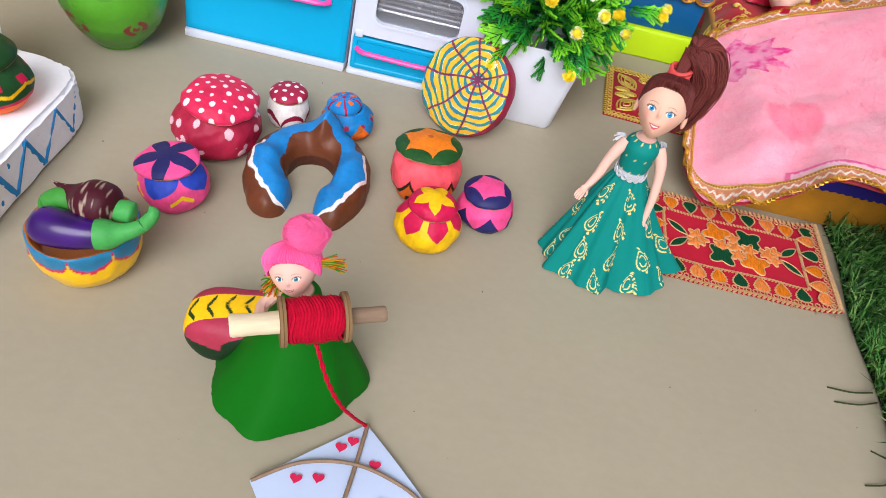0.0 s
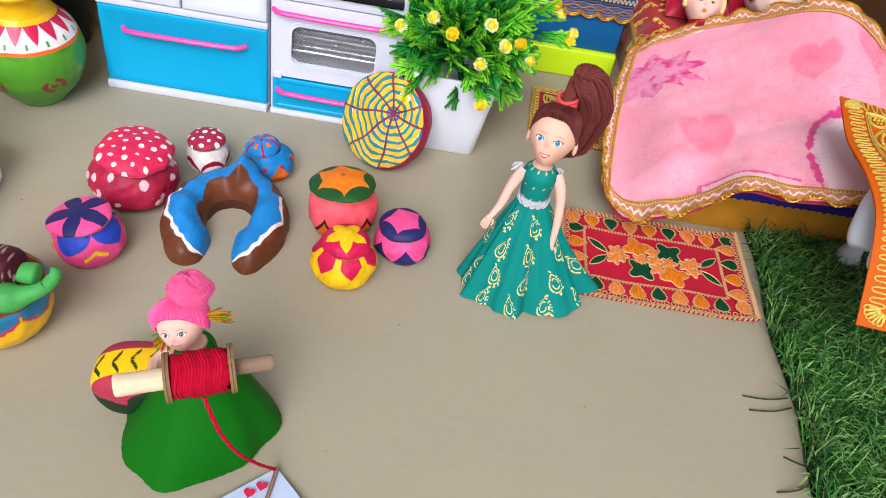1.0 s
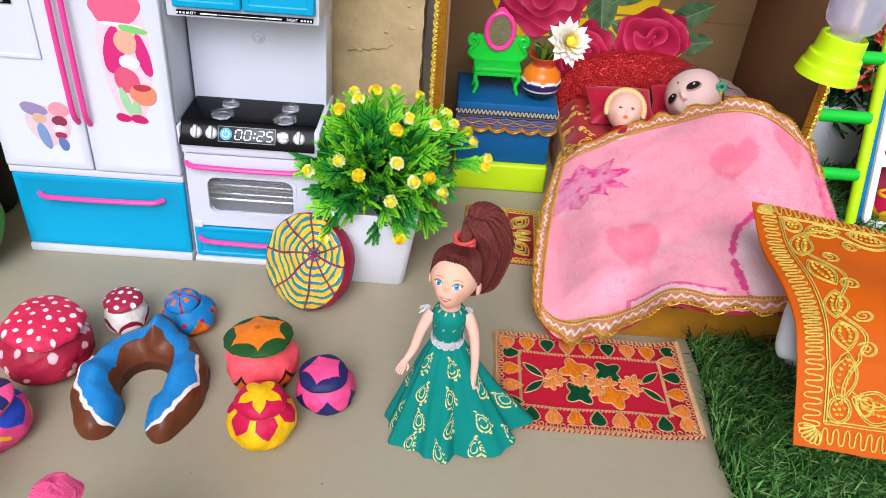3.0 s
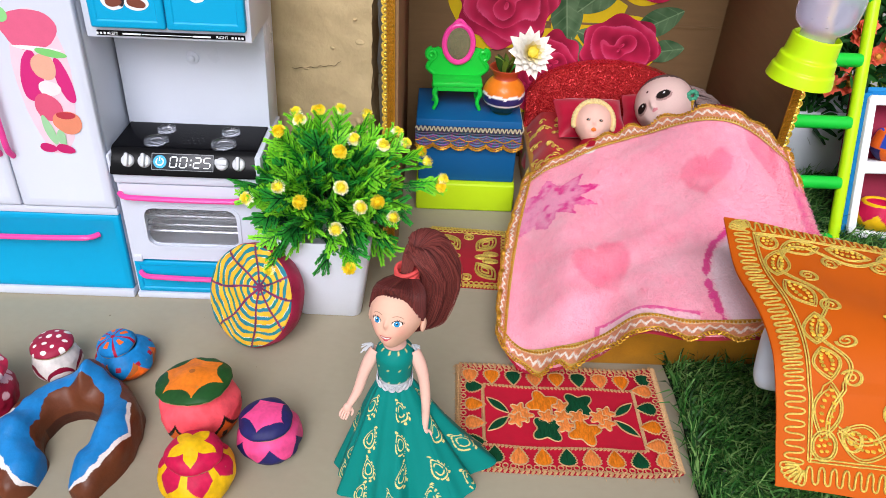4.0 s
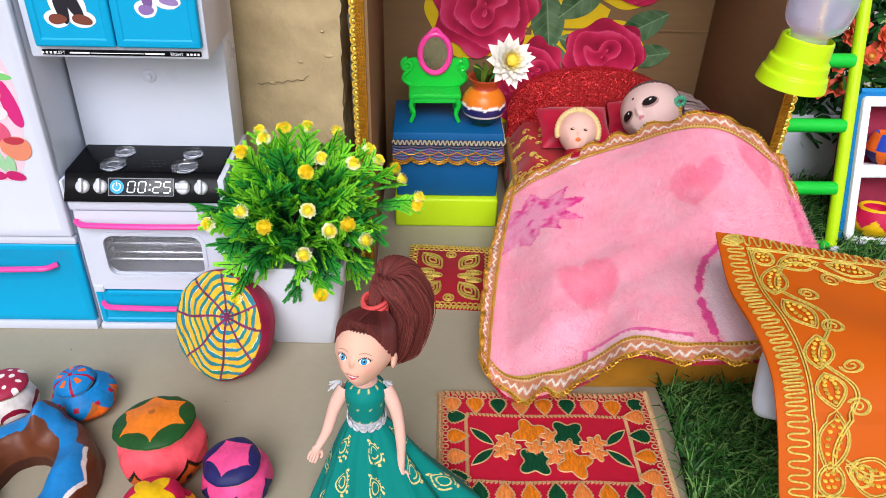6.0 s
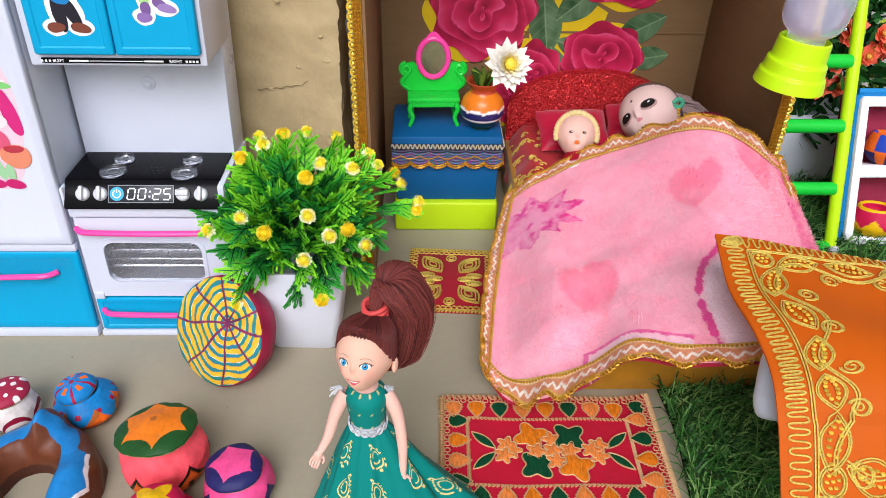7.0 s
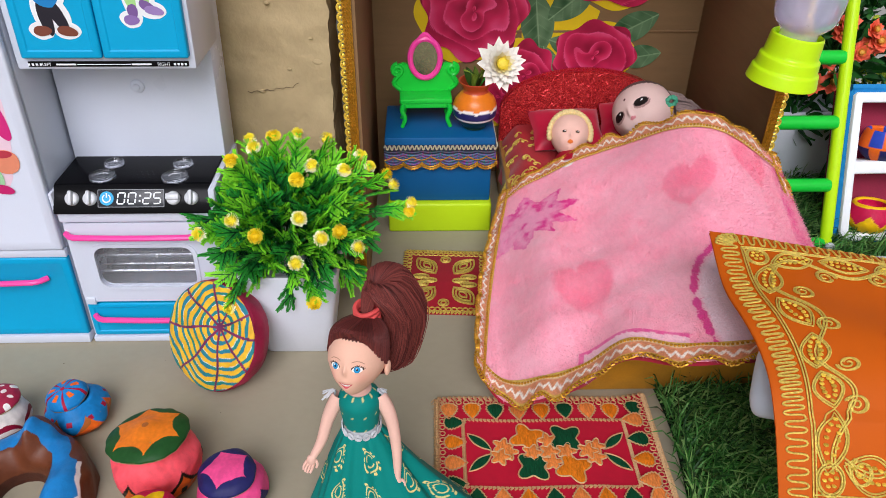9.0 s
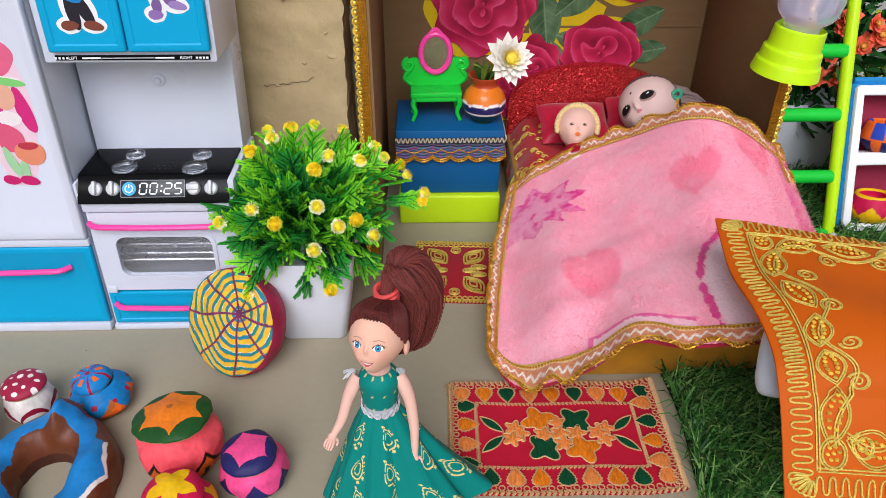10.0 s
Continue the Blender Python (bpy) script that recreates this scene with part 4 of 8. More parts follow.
blanket = thing("blanket", "fluffy pink plush blanket with hearts, gold ribbon edge, on bed", "blanket", 0, 0, 0)
bm = fresh()
surf(bm, lambda u, v: blanket_at(u, v), 230, 230, blanket_paint)
part("plush", bm, M_PLUSH, blanket)
bm = bmesh.new()
surf(bm, lambda u, v: blanket_at(u, v) - Vector((0, 0, 0.3)), 60, 60)
part("lining", bm, M_SATIN, blanket)
# loose pile standing out along the rims, thin over the middle
bm = fresh()
lay = bm.verts.layers.float_color.get("paint")
rng = random.Random(5)
for i in range(52000):
    u, v = rng.random(), rng.random()
    if i < 14000:
        u = 1 - 0.12 * rng.random() ** 2
    p = blanket_at(u, v)
    c = blanket_paint(u, v, p)
    tone = 0.94 + 0.2 * rng.random()
    c = tuple(min(1.0, q * tone) for q in c)
    if u > 0.88:
        d = Vector((rng.gauss(0.3, 0.5), rng.gauss(-0.4, 0.5), 0.35 + 0.3 * rng.random())).normalized() * (0.16 + 0.16 * rng.random())
    else:
        clump = noise.noise_vector(p * 0.8)
        d = Vector((0.3 + clump.x + rng.gauss(0, 0.2), -0.5 + clump.y + rng.gauss(0, 0.2), 0.22 + 0.1 * rng.random())).normalized() * (0.2 + 0.16 * rng.random())
    w = Vector((rng.gauss(0, 1), rng.gauss(0, 1), 0)).normalized() * 0.022
    vs = [bm.verts.new(q) for q in (p - w, p + w, p + d)]
    for q in vs:
        q[lay] = (*c, 1)
    bm.faces.new(vs)
tagged(part("plush_nap", bm, M_PLUSH, blanket, "soft pink pile", smooth=False), kind="stuff")


def edge_ribbon(at, length, name):
    """A ribbon with a zigzag and gold loops. at(s, w): s along, w across from the rim inwards."""
    gold, copper, cream = hexa("e0b85a"), hexa("e2946c"), hexa("fff0e4")

    def paint(u, v, p):
        s, w = u * length, v
        z = abs(((s / 0.62) % 1) - 0.5) * 2
        if abs(w - 0.28 - 0.26 * z) < 0.085:
            return cream
        if w > 0.86 or w < 0.1:
            return gold
        return copper if w < 0.72 else mix3(gold, cream, 0.4)

    flat_at = at

    def at(s, w):
        """The rim ripples like gathered lace."""
        q = flat_at(s, w - 0.16 * (1 - w) * math.sin(length * s * 2.1 + 2 * noise.noise(Vector((length * s * 0.4, 1, 0)))))
        q.z += 0.16 * (1 - w) * math.sin(length * s * 2.6 + 1)
        return q

    bm = fresh()
    surf(bm, lambda u, v: at(u, v) + Vector((0, 0, 0.16)), int(length * 14), 14, paint)
    rb = part(name, bm, M_RIBBON, blanket, "copper and gold zigzag ribbon")
    bm = bmesh.new()
    k = int(length / 0.2)
    for i in range(k):
        c = at((i + 0.5) / k, -0.06) + Vector((0, 0, 0.14))
        tube(bm, [c + Vector((0.14 * math.cos(q), 0.14 * math.sin(q), 0.06 * math.sin(2 * q + i))) for q in (0, 1.05, 2.1, 3.14, 4.2, 5.24)], 0.06, 4, closed=True)
        c2 = at((i + 0.1) / k, 0.84) + Vector((0, 0, 0.2))
        ball(bm, c2, 0.1, 0.1, 0.08, 6, 4)
    part("picot_edge", bm, M_GOLD, rb, "gold picot lace edge")


edge_ribbon(lambda s, w: blanket_at(s, 0.0 + 0.058 * w), 22, "ribbon")
edge_ribbon(lambda s, w: blanket_at(s, 1.0 - 0.064 * w), 21, "ribbon")
edge_ribbon(lambda s, w: blanket_at(0.0 + 0.05 * w, s), 19, "ribbon")
edge_ribbon(lambda s, w: blanket_at(1.0 - 0.04 * w, 0.16 * s), 4, "ribbon")

# ---- embroidered rugs ----
M_RUG = mat("crimson_rug_cloth", hexa("b90f2e"), rough=0.9, var=0.12, scale=140, bump=0.5, fine=2200, sheen=0.1, spec=0.15)
M_ORTHREAD = mat("orange_satin_stitch", hexa("ea801a"), rough=0.8, var=0.5, scale=180, bump=1.0, fine=520, stretch=(4, 1, 1), spec=0.15, depth=1.2)
M_PEACH = mat("peach_satin_stitch", hexa("f08c44"), rough=0.8, var=0.45, scale=180, bump=1.0, fine=520, stretch=(4, 1, 1), spec=0.15, depth=1.2)
M_DGREEN = mat("dark_green_stitch", hexa("0b4a2c"), rough=0.8, var=0.5, scale=180, bump=1.0, fine=520, stretch=(4, 1, 1), spec=0.15, depth=1.2)


def petal_shape(l, w, n=14, tip=1.3, jag=0.0):
    """A pointed leaf outline along +y."""
    out = []
    for s in (1, -1):
        for i in range(n):
            f = i / n if s > 0 else 1 - i / n
            out.append((s * w * (1 + jag * (1 if i % 2 else -1)) * (math.sin(math.pi * f ** (1 / tip)) ** 0.9 if 0 < f < 1 else 0.0), l * f))
    return out


def pad(outline, h, m, round_to=0.72):
    """A raised pad of stitches with a domed top."""
    bm = bmesh.new()
    cx = sum(p[0] for p in outline) / len(outline)
    cy = sum(p[1] for p in outline) / len(outline)
    rings = []
    for k, z in ((1.0, 0.0), (0.97, h * 0.6), (round_to, h), (0.35, h * 1.1)):
        rings.append([bm.verts.new(m @ Vector((cx + (x - cx) * k, cy + (y - cy) * k, z))) for x, y in outline])
    n = len(outline)
    for a, b in zip(rings, rings[1:]):
        for i in range(n):
            bm.faces.new((a[i], a[(i + 1) % n], b[(i + 1) % n], b[i]))
    bm.faces.new(rings[-1])
    return bm


def braid(bm, pts, r=0.1, step=0.2, lift=0.0):
    """A twisted cord: beads slanting along a line."""
    for a, b in zip(pts, pts[1:]):
        a, b = Vector(a), Vector(b)
        d = b - a
        k = max(1, int(d.length / step))
        t = d.normalized()
        sd = Vector((-t.y, t.x, 0))
        for i in range(k):
            c = a + d * ((i + 0.5) / k)
            for s in (-1, 1):
                tube(bm, [c + sd * (s * r * 0.9) - t * 0.09 + Vector((0, 0, lift)), c + t * 0.09 + Vector((0, 0, lift + r * 0.9))], r * 0.55, 4)
    return bm


def outline_cord(bm, outline, m, r=0.05, z=0.08):
    tube(bm, [m @ Vector((x, y, z)) for x, y in outline], r, 4, closed=True)


rug = thing("embroidered_rug", "crimson rug with orange and green embroidered leaves and gold edging", "rug", 30.95, -10.75, 0.0, (0, 0, -0.8))
W, H = 6.75, 4.45


def rug_z(x, y):
    return 0.12 + 0.42 * max(0.0, (x - 3.5) / 3.3) ** 2 + 0.05 * math.sin(x * 0.9) + wob((x, y, 4), 0.4, 0.06)


bm = bmesh.new()
surf(bm, lambda u, v: ((2 * u - 1) * W, (2 * v - 1) * H, rug_z((2 * u - 1) * W, (2 * v - 1) * H)), 60, 40)
surf(bm, lambda u, v: ((2 * u - 1) * W, (2 * v - 1) * H, max(0.01, rug_z((2 * u - 1) * W, (2 * v - 1) * H) - 0.12)), 60, 40)
part("cloth", bm, M_RUG, rug)


def at_rug(x, y, deg=0.0):
    return pose(x, y, rug_z(x, y) + 0.01, 0, 0, deg)


def rim(m, x0, x1, y0, y1, zf, n=40):
    pts = []
    for (ax, ay), (bx, by) in (((x0, y0), (x1, y0)), ((x1, y0), (x1, y1)), ((x1, y1), (x0, y1)), ((x0, y1), (x0, y0))):
        pts += [Vector((ax + (bx - ax) * i / n, ay + (by - ay) * i / n, zf(ax + (bx - ax) * i / n, ay + (by - ay) * i / n))) for i in range(n)]
    return pts + pts[:1]


bm = bmesh.new()
braid(bm, rim(None, -W + 0.08, W - 0.08, -H + 0.08, H - 0.08, rug_z), 0.16, 0.24)
part("border_braid", bm, M_PALEGOLD, rug, "pale gold braided border")
bm = bmesh.new()
braid(bm, rim(None, -5.05, 5.05, -2.55, 2.55, rug_z), 0.1, 0.2)
part("inner_braid", bm, M_PALEGOLD, rug, "pale gold braided frame")
bm = bmesh.new()
for sx, n, fx, fy in ((0, 27, 1, 0), (1, 17, 0, 1)):
    for i in range(n):
        f = (i + 0.5) / n * 2 - 1
        for s in (-1, 1):
            cx, cy = (f * (W - 0.3), s * (H - 0.42)) if not sx else (s * (W - 0.42), f * (H - 0.3))
            tube(bm, [Vector((cx + 0.17 * math.cos(a), cy + 0.17 * math.sin(a), rug_z(cx, cy) + 0.05)) for a in [2 * math.pi * q / 8 for q in range(8)]], 0.045, 4, closed=True)
part("loop_edging", bm, M_PALEGOLD, rug, "pale gold loop edging")


def edged(name, sh, h, m, material):
    """A stitched motif with a gold cord round it."""
    ob = part(name, pad(sh, h, m), material, rug)
    bm = bmesh.new()
    outline_cord(bm, sh, m)
    part("outline_cord", bm, M_PALEGOLD, ob, "pale gold outline cord")


seq = (M_ORTHREAD, M_PEACH, M_DGREEN)
slots = [(-5.9 + 1.475 * i, s * 3.95, 0 if s < 0 else 180) for s in (-1, 1) for i in range(9)] + [(s * 6.25, -2.35 + 1.55 * i, -90 if s < 0 else 90) for s in (-1, 1) for i in range(4)]
leafshape = petal_shape(1.38, 0.54, 14, tip=1.7, jag=0.09)
for i, (x, y, d) in enumerate(slots):
    m = at_rug(x, y, d)
    edged("stitched_leaf", leafshape, 0.11, m, seq[(i * 2 + i // 9) % 3])
# centre flowers and sprays
clover = [((1.0 + 0.28 * math.cos(4 * a)) * 0.9 * math.cos(a), (1.0 + 0.28 * math.cos(4 * a)) * 0.9 * math.sin(a)) for a in [2 * math.pi * q / 40 for q in range(40)]]
five = [((1.0 + 0.3 * math.cos(5 * a)) * 0.5 * math.cos(a), (1.0 + 0.3 * math.cos(5 * a)) * 0.5 * math.sin(a)) for a in [2 * math.pi * q / 40 for q in range(40)]]
for x, y, d, sh, k in ((-1.15, 1.15, 20, clover, 0), (1.2, 1.05, 40, clover, 2), (-1.0, -1.1, 40, clover, 2), (1.35, -1.25, 20, clover, 0),
                       (0.1, 0, 0, five, 1), (0.1, 0.85, 30, five, 1), (0.2, -0.8, 10, five, 1), (-0.95, -0.05, 0, five, 1), (1.1, 0.0, 0, five, 1), (-2.4, 0.05, 0, five, 1), (-2.9, -0.35, 0, five, 1), (-2.7, 0.5, 0, five, 1), (2.4, 0.0, 0, five, 1), (2.9, 0.35, 0, five, 1), (2.8, -0.45, 0, five, 1)):
    m = at_rug(x, y, d)
    edged("stitched_flower", sh, 0.12, m, seq[k])
spray = petal_shape(1.9, 0.3, tip=1.0)
for s in (-1, 1):
    for x, y, d in ((3.4, 0.15, -48), (3.4, -0.15, -132)):
        m = at_rug(s * x, y, s * d)
        edged("stitched_leaf", spray, 0.1, m, M_DGREEN)
bm = bmesh.new()
for i in range(40):
    s = 1 if hash1(i) > 0.4 else -1
    x, y = (-W + 13.5 * hash1(i + 9), -H) if s > 0 else (-W, -H + 2 * H * hash1(i + 4))
    p = Vector((x, y, 0.15))
    d = Vector((0.25 * (hash1(i + 2) - 0.5), -0.35 * hash1(i + 3), -0.1)) if s > 0 else Vector((-0.35 * hash1(i + 3), 0.2 * (hash1(i) - 0.5), -0.1))
    tube(bm, [p, p + d * 0.6 + Vector((0, 0, 0.05)), p + d], 0.02, 3)
tagged(part("loose_threads", bm, M_PALEGOLD, rug, "frayed loose threads"), kind="stuff")

small = thing("small_rug", "small crimson mat covered in gold cord embroidery", "rug", 25.25, 6.6, 0.0, (0, 0, -3.5))
M_RUG2 = mat("maroon_mat_cloth", hexa("a31026"), rough=0.85, var=0.15, scale=140, bump=0.4, fine=2000, sheen=0.1)
SW, SH = 3.45, 4.1
bm = bmesh.new()
box(bm, -SW, SW, -SH, SH, 0.0, 0.14, bevel=0.04)
part("cloth", bm, M_RUG2, small)
flat = lambda x, y: 0.15
bm = bmesh.new()
braid(bm, rim(None, -SW + 0.1, SW - 0.1, -SH + 0.1, SH - 0.1, flat, 12), 0.14, 0.26)
part("border_braid", bm, M_GOLDTHREAD, small, "gold braided border")
bm = bmesh.new()
for i in range(15):
    f = (i + 0.5) / 15 * 2 - 1
    for s in (-1, 1):
        for cx, cy in ((f * (SW - 0.3), s * (SH - 0.48)), (s * (SW - 0.48), f * (SH - 0.3))):
            tube(bm, [Vector((cx + 0.2 * math.cos(a), cy + 0.2 * math.sin(a), 0.19)) for a in [2 * math.pi * q / 8 for q in range(8)]], 0.06, 4, closed=True)
part("loop_edging", bm, M_GOLDTHREAD, small, "gold loop edging")
for sx in (-1, 1):
    for sy in (-1, 1):
        bm = bmesh.new()
        m = pose(sx * 0.75, sy * 0.95, 0.16, 0, 0, math.degrees(math.atan2(-sx * 0.62, sy * 0.8)))
        for k in (1.0, 0.7, 0.36):
            sh = [(x * k, 1.15 + (y - 1.15) * k) for x, y in petal_shape(2.5, 0.74, tip=1.0)]
            outline_cord(bm, sh, m, 0.1 if k > 0.9 else 0.08, 0.06 + 0.1 * (1 - k))
        part("gold_leaf", bm, M_GOLDTHREAD, small, "gold cord leaf")
for sx, sy in ((-1, 0), (1, 0)):
    for k, (dx, dy) in enumerate(((1.25, 0.0), (1.9, 0.5), (1.9, -0.5))):
        bm = bmesh.new()
        for q in (1.0, 0.65, 0.3):
            tube(bm, [Vector((sx * dx + 0.62 * q * math.cos(a), dy + 0.3 * q * math.sin(a), 0.2)) for a in [2 * math.pi * j / 14 for j in range(14)]], 0.07, 4, closed=True)
        part("gold_petal", bm, M_GOLDTHREAD, small, "gold cord petal")
for sy in (-1, 1):
    bm = bmesh.new()
    for q in (1.0, 0.5):
        tube(bm, [Vector((0.4 * q * math.cos(a), sy * 2.85 + 0.4 * q * math.sin(a), 0.2)) for a in [2 * math.pi * j / 14 for j in range(14)]], 0.07, 4, closed=True)
    part("gold_petal", bm, M_GOLDTHREAD, small, "gold cord ring")

# ---- side table under an orange embroidered cloth ----
M_ORANGE = mat("orange_satin_cloth", hexa("c25600"), rough=0.65, var=0.07, scale=40, bump=0.25, fine=2600, spec=0.2)
table = thing("toy_table", "white plastic toy table on rounded legs", "toy table", 0, 0, 0)
bm = bmesh.new()
box(bm, 42.5, 66, -18.2, -6.6, 10.9, 11.5, bevel=0.2)
part("tabletop", bm, M_WHITE, table)
for x, y in ((46.0, -7.6), (55.0, -14.0), (64.5, -7.2), (64.5, -16.2)):
    bm = bmesh.new()
    lathe(bm, [(0, 0), (0.55, 0), (0.8, 0.4), (0.85, 1.2), (0.6, 2.4), (0.62, 4), (0.75, 7), (0.8, 10.95), (0, 10.95)], 20, 40, place=Matrix.Translation((x, y, 0)))
    part("leg", bm, M_WHITE, table)
for top, mid_, tip, r in (((42.7, -12.9, 11.0), (41.0, -13.6, 10.7), (40.4, -15.2, 9.0), 0.95), ((42.9, -15.2, 10.9), (41.4, -15.9, 10.0), (40.95, -17.0, 8.6), 0.72)):
    bm = bmesh.new()
    pts = catmull([top, mid_, tip], 24)
    way = (pts[-1] - pts[-4]).normalized()
    for i in range(9):
        a = math.pi / 2 * i / 8
        pts.append(pts[23] + way * (r * math.sin(a)))
    tube(bm, pts, lambda f: r * (0.6 + 0.4 * min(1.0, f * 1.5)) * math.sqrt(max(0.0004, 1 - max(0.0, (f - 0.72) / 0.28) ** 2)), 20)
    part("rounded_flap", bm, M_WHITE, table, "rounded white plastic flap")
LEFT_EDGE = ((39.4, -6.5, 13.2), (38.9, -11.0, 12.6), (39.2, -15.2, 12.2), (39.1, -17.9, 10.7), (39.2, -20.7, 7.0))
RIGHT_EDGE = ((64.0, -11.8, 11.8), (64.0, -14.0, 12.0), (64.0, -17.0, 12.3), (64.0, -20.8, 11.4), (63.6, -23.0, 7.0))


def cloth_at(a, b):
    """a: from the free edge inwards, b: from back to front."""
    p = along(LEFT_EDGE, b).lerp(along(RIGHT_EDGE, b), a)
    k = min(1.0, a * 7)
    p.z += 0.75 * k * math.sin(math.pi * min(b * 1.05, 1)) ** 0.8 * (1 - 0.45 * a)
    p.y += -0.3 * k * (b > 0.75)
    p.z += wob((p.x, p.y, 9), 0.3, 0.22)
    return p


def cloth_cm(s, t):
    """Places on the cloth by rough centimetres: s in from the free side, t from the back edge; 24.5 by 16.5."""
    return cloth_at(s / 24.5, t / 16.5)


cloth = thing("table_cloth", "bright orange cloth with gold corded border lying on the toy table", "table cloth", 0, 0, 0)
bm = bmesh.new()
surf(bm, cloth_at, 110, 90)
part("cloth", bm, M_ORANGE, cloth)
bm = bmesh.new()
surf(bm, lambda a, b: cloth_at(a, b) - Vector((0, 0, 0.12)), 50, 40)
part("cloth_back", bm, M_ORANGE, cloth)


def sew(bm, pts, r=0.056, lift=0.05, closed=False):
    tube(bm, [cloth_cm(s, t) + Vector((0, -0.02, lift)) for s, t in pts], r, 5, closed=closed)


def meander(p0, p1, inward, n, depth=0.85):
    """Rows of long loops between an edge and the border line."""
    pts = []
    for i in range(n):
        for q in range(14):
            th = 2 * math.pi * q / 14
            f = (i + q / 14 + 0.075 * math.sin(2 * th)) / n
            w = 0.5 - 0.5 * math.cos(th)
            pts.append((p0[0] + (p1[0] - p0[0]) * f + inward[0] * (0.35 + depth * w), p0[1] + (p1[1] - p0[1]) * f + inward[1] * (0.35 + depth * w)))
    return pts


for run in (meander((0, 1.2), (0, 15.4), (1, 0), 31), meander((1.2, 0), (24, 0), (0, 1), 42), meander((1.2, 16.5), (24, 16.5), (0, -1), 42)):
    bm = bmesh.new()
    sew(bm, run)
    part("loop_border", bm, M_GOLDTHREAD, cloth, "gold cord loop border")
for cx, cy, a0 in ((1.25, 1.25, 180), (1.25, 15.25, 90)):
    for i in range(6):
        a = radians(a0 + 90 * (i + 0.5) / 6)
        t = (math.cos(a), math.sin(a))
        n = (-t[1], t[0])
        bm = bmesh.new()
        sew(bm, [(cx + t[0] * (0.25 + 0.85 * math.sin(w)) + n[0] * 0.14 * math.sin(2 * w), cy + t[1] * (0.25 + 0.85 * math.sin(w)) + n[1] * 0.14 * math.sin(2 * w)) for w in [math.pi * q / 12 for q in range(13)]])
        part("corner_loop", bm, M_GOLDTHREAD, cloth, "gold cord corner loop")
bm = bmesh.new()
for off in (1.38, 1.5):
    sew(bm, [(off, 1.4 + 13.7 * i / 60) for i in range(61)], 0.045)
    sew(bm, [(1.4 + 22 * i / 80, off) for i in range(81)], 0.045)
    sew(bm, [(1.4 + 22 * i / 80, 16.5 - off) for i in range(81)], 0.045)
part("border_line", bm, M_GOLDTHREAD, cloth, "gold double border line")


def corded_leaf(s, t, deg, l=2.1, w=0.62):
    ca, sa = math.cos(radians(deg)), math.sin(radians(deg))

    def put(x, y):
        return (s + x * ca - y * sa, t + x * sa + y * ca)

    shape = [(x, y - l / 2) for x, y in petal_shape(l, w, tip=1.0)]
    lf = bmesh.new()
    for k in (1.0, 0.86):
        sew(lf, [put(x * k, y * k) for x, y in shape], 0.044, closed=True)
    ob = part("corded_leaf", lf, M_GOLDTHREAD, cloth, "gold corded leaf with sequins")
    sq = bmesh.new()
    for r in range(7):
        f = (r + 0.5) / 7
        half = w * 0.62 * math.sin(math.pi * f)
        for c in ((-0.5, 0.5) if half > 0.2 else (0,)):
            p = cloth_cm(*put(c * half * 1.2, (f - 0.5) * l * 0.8)) + Vector((0, 0, 0.09))
            ball(sq, p, 0.12, 0.12, 0.06, 8, 5)
    part("sequin_band", sq, M_SEQUIN, ob, "gold sequins")


def curl(s, t, deg, size=0.75, flip=1):
    pts = []
    for i in range(34):
        a = i / 33 * 3.6 * math.pi
        r = size * (0.16 + 0.84 * (1 - i / 33)) * 0.62
        q = flip * a + radians(deg)
        pts.append((s + r * math.cos(q), t + r * math.sin(q)))
    bm = bmesh.new()
    sew(bm, pts, 0.048)
    sew(bm, [(x + 0.09, y + 0.02) for x, y in pts[:18]], 0.045)
    part("curl", bm, M_GOLDTHREAD, cloth, "gold cord curl")


def round_boss(s, t):
    bm = bmesh.new()
    for r in (0.55, 0.45):
        sew(bm, [(s + r * math.cos(a), t + r * math.sin(a)) for a in [2 * math.pi * q / 20 for q in range(20)]], 0.05, closed=True)
    ob = part("round_boss", bm, M_GOLDTHREAD, cloth, "gold corded round boss")
    sq = bmesh.new()
    for i in range(7):
        p = cloth_cm(s + (0.24 * math.cos(i) if i else 0), t + (0.24 * math.sin(i) if i else 0)) + Vector((0, 0, 0.09))
        ball(sq, p, 0.11, 0.11, 0.06, 8, 5)
    part("sequin_band", sq, M_SEQUIN, ob, "gold sequins")


for k, t in enumerate((3.6, 6.1, 8.6, 11.0, 13.2)):
    corded_leaf(2.15 + 0.1 * (k % 2), t, (18, -16, 10, -8, 12)[k], 2.2)
    curl(3.25, t + 1.0, 120 + 30 * k, 0.8, 1 if k % 2 else -1)
for k in range(8):
    for t, sgn in ((2.2, 1), (14.3, -1)):
        corded_leaf(3.7 + 2.5 * k, t, 90 + (14 if k % 2 else -14) * sgn, 2.3)
        curl(4.9 + 2.5 * k, t + sgn * 1.05, 40 * k, 0.8, 1 if k % 2 else -1)
for s, t in ((2.05, 2.0), (2.05, 14.5)):
    round_boss(s, t)
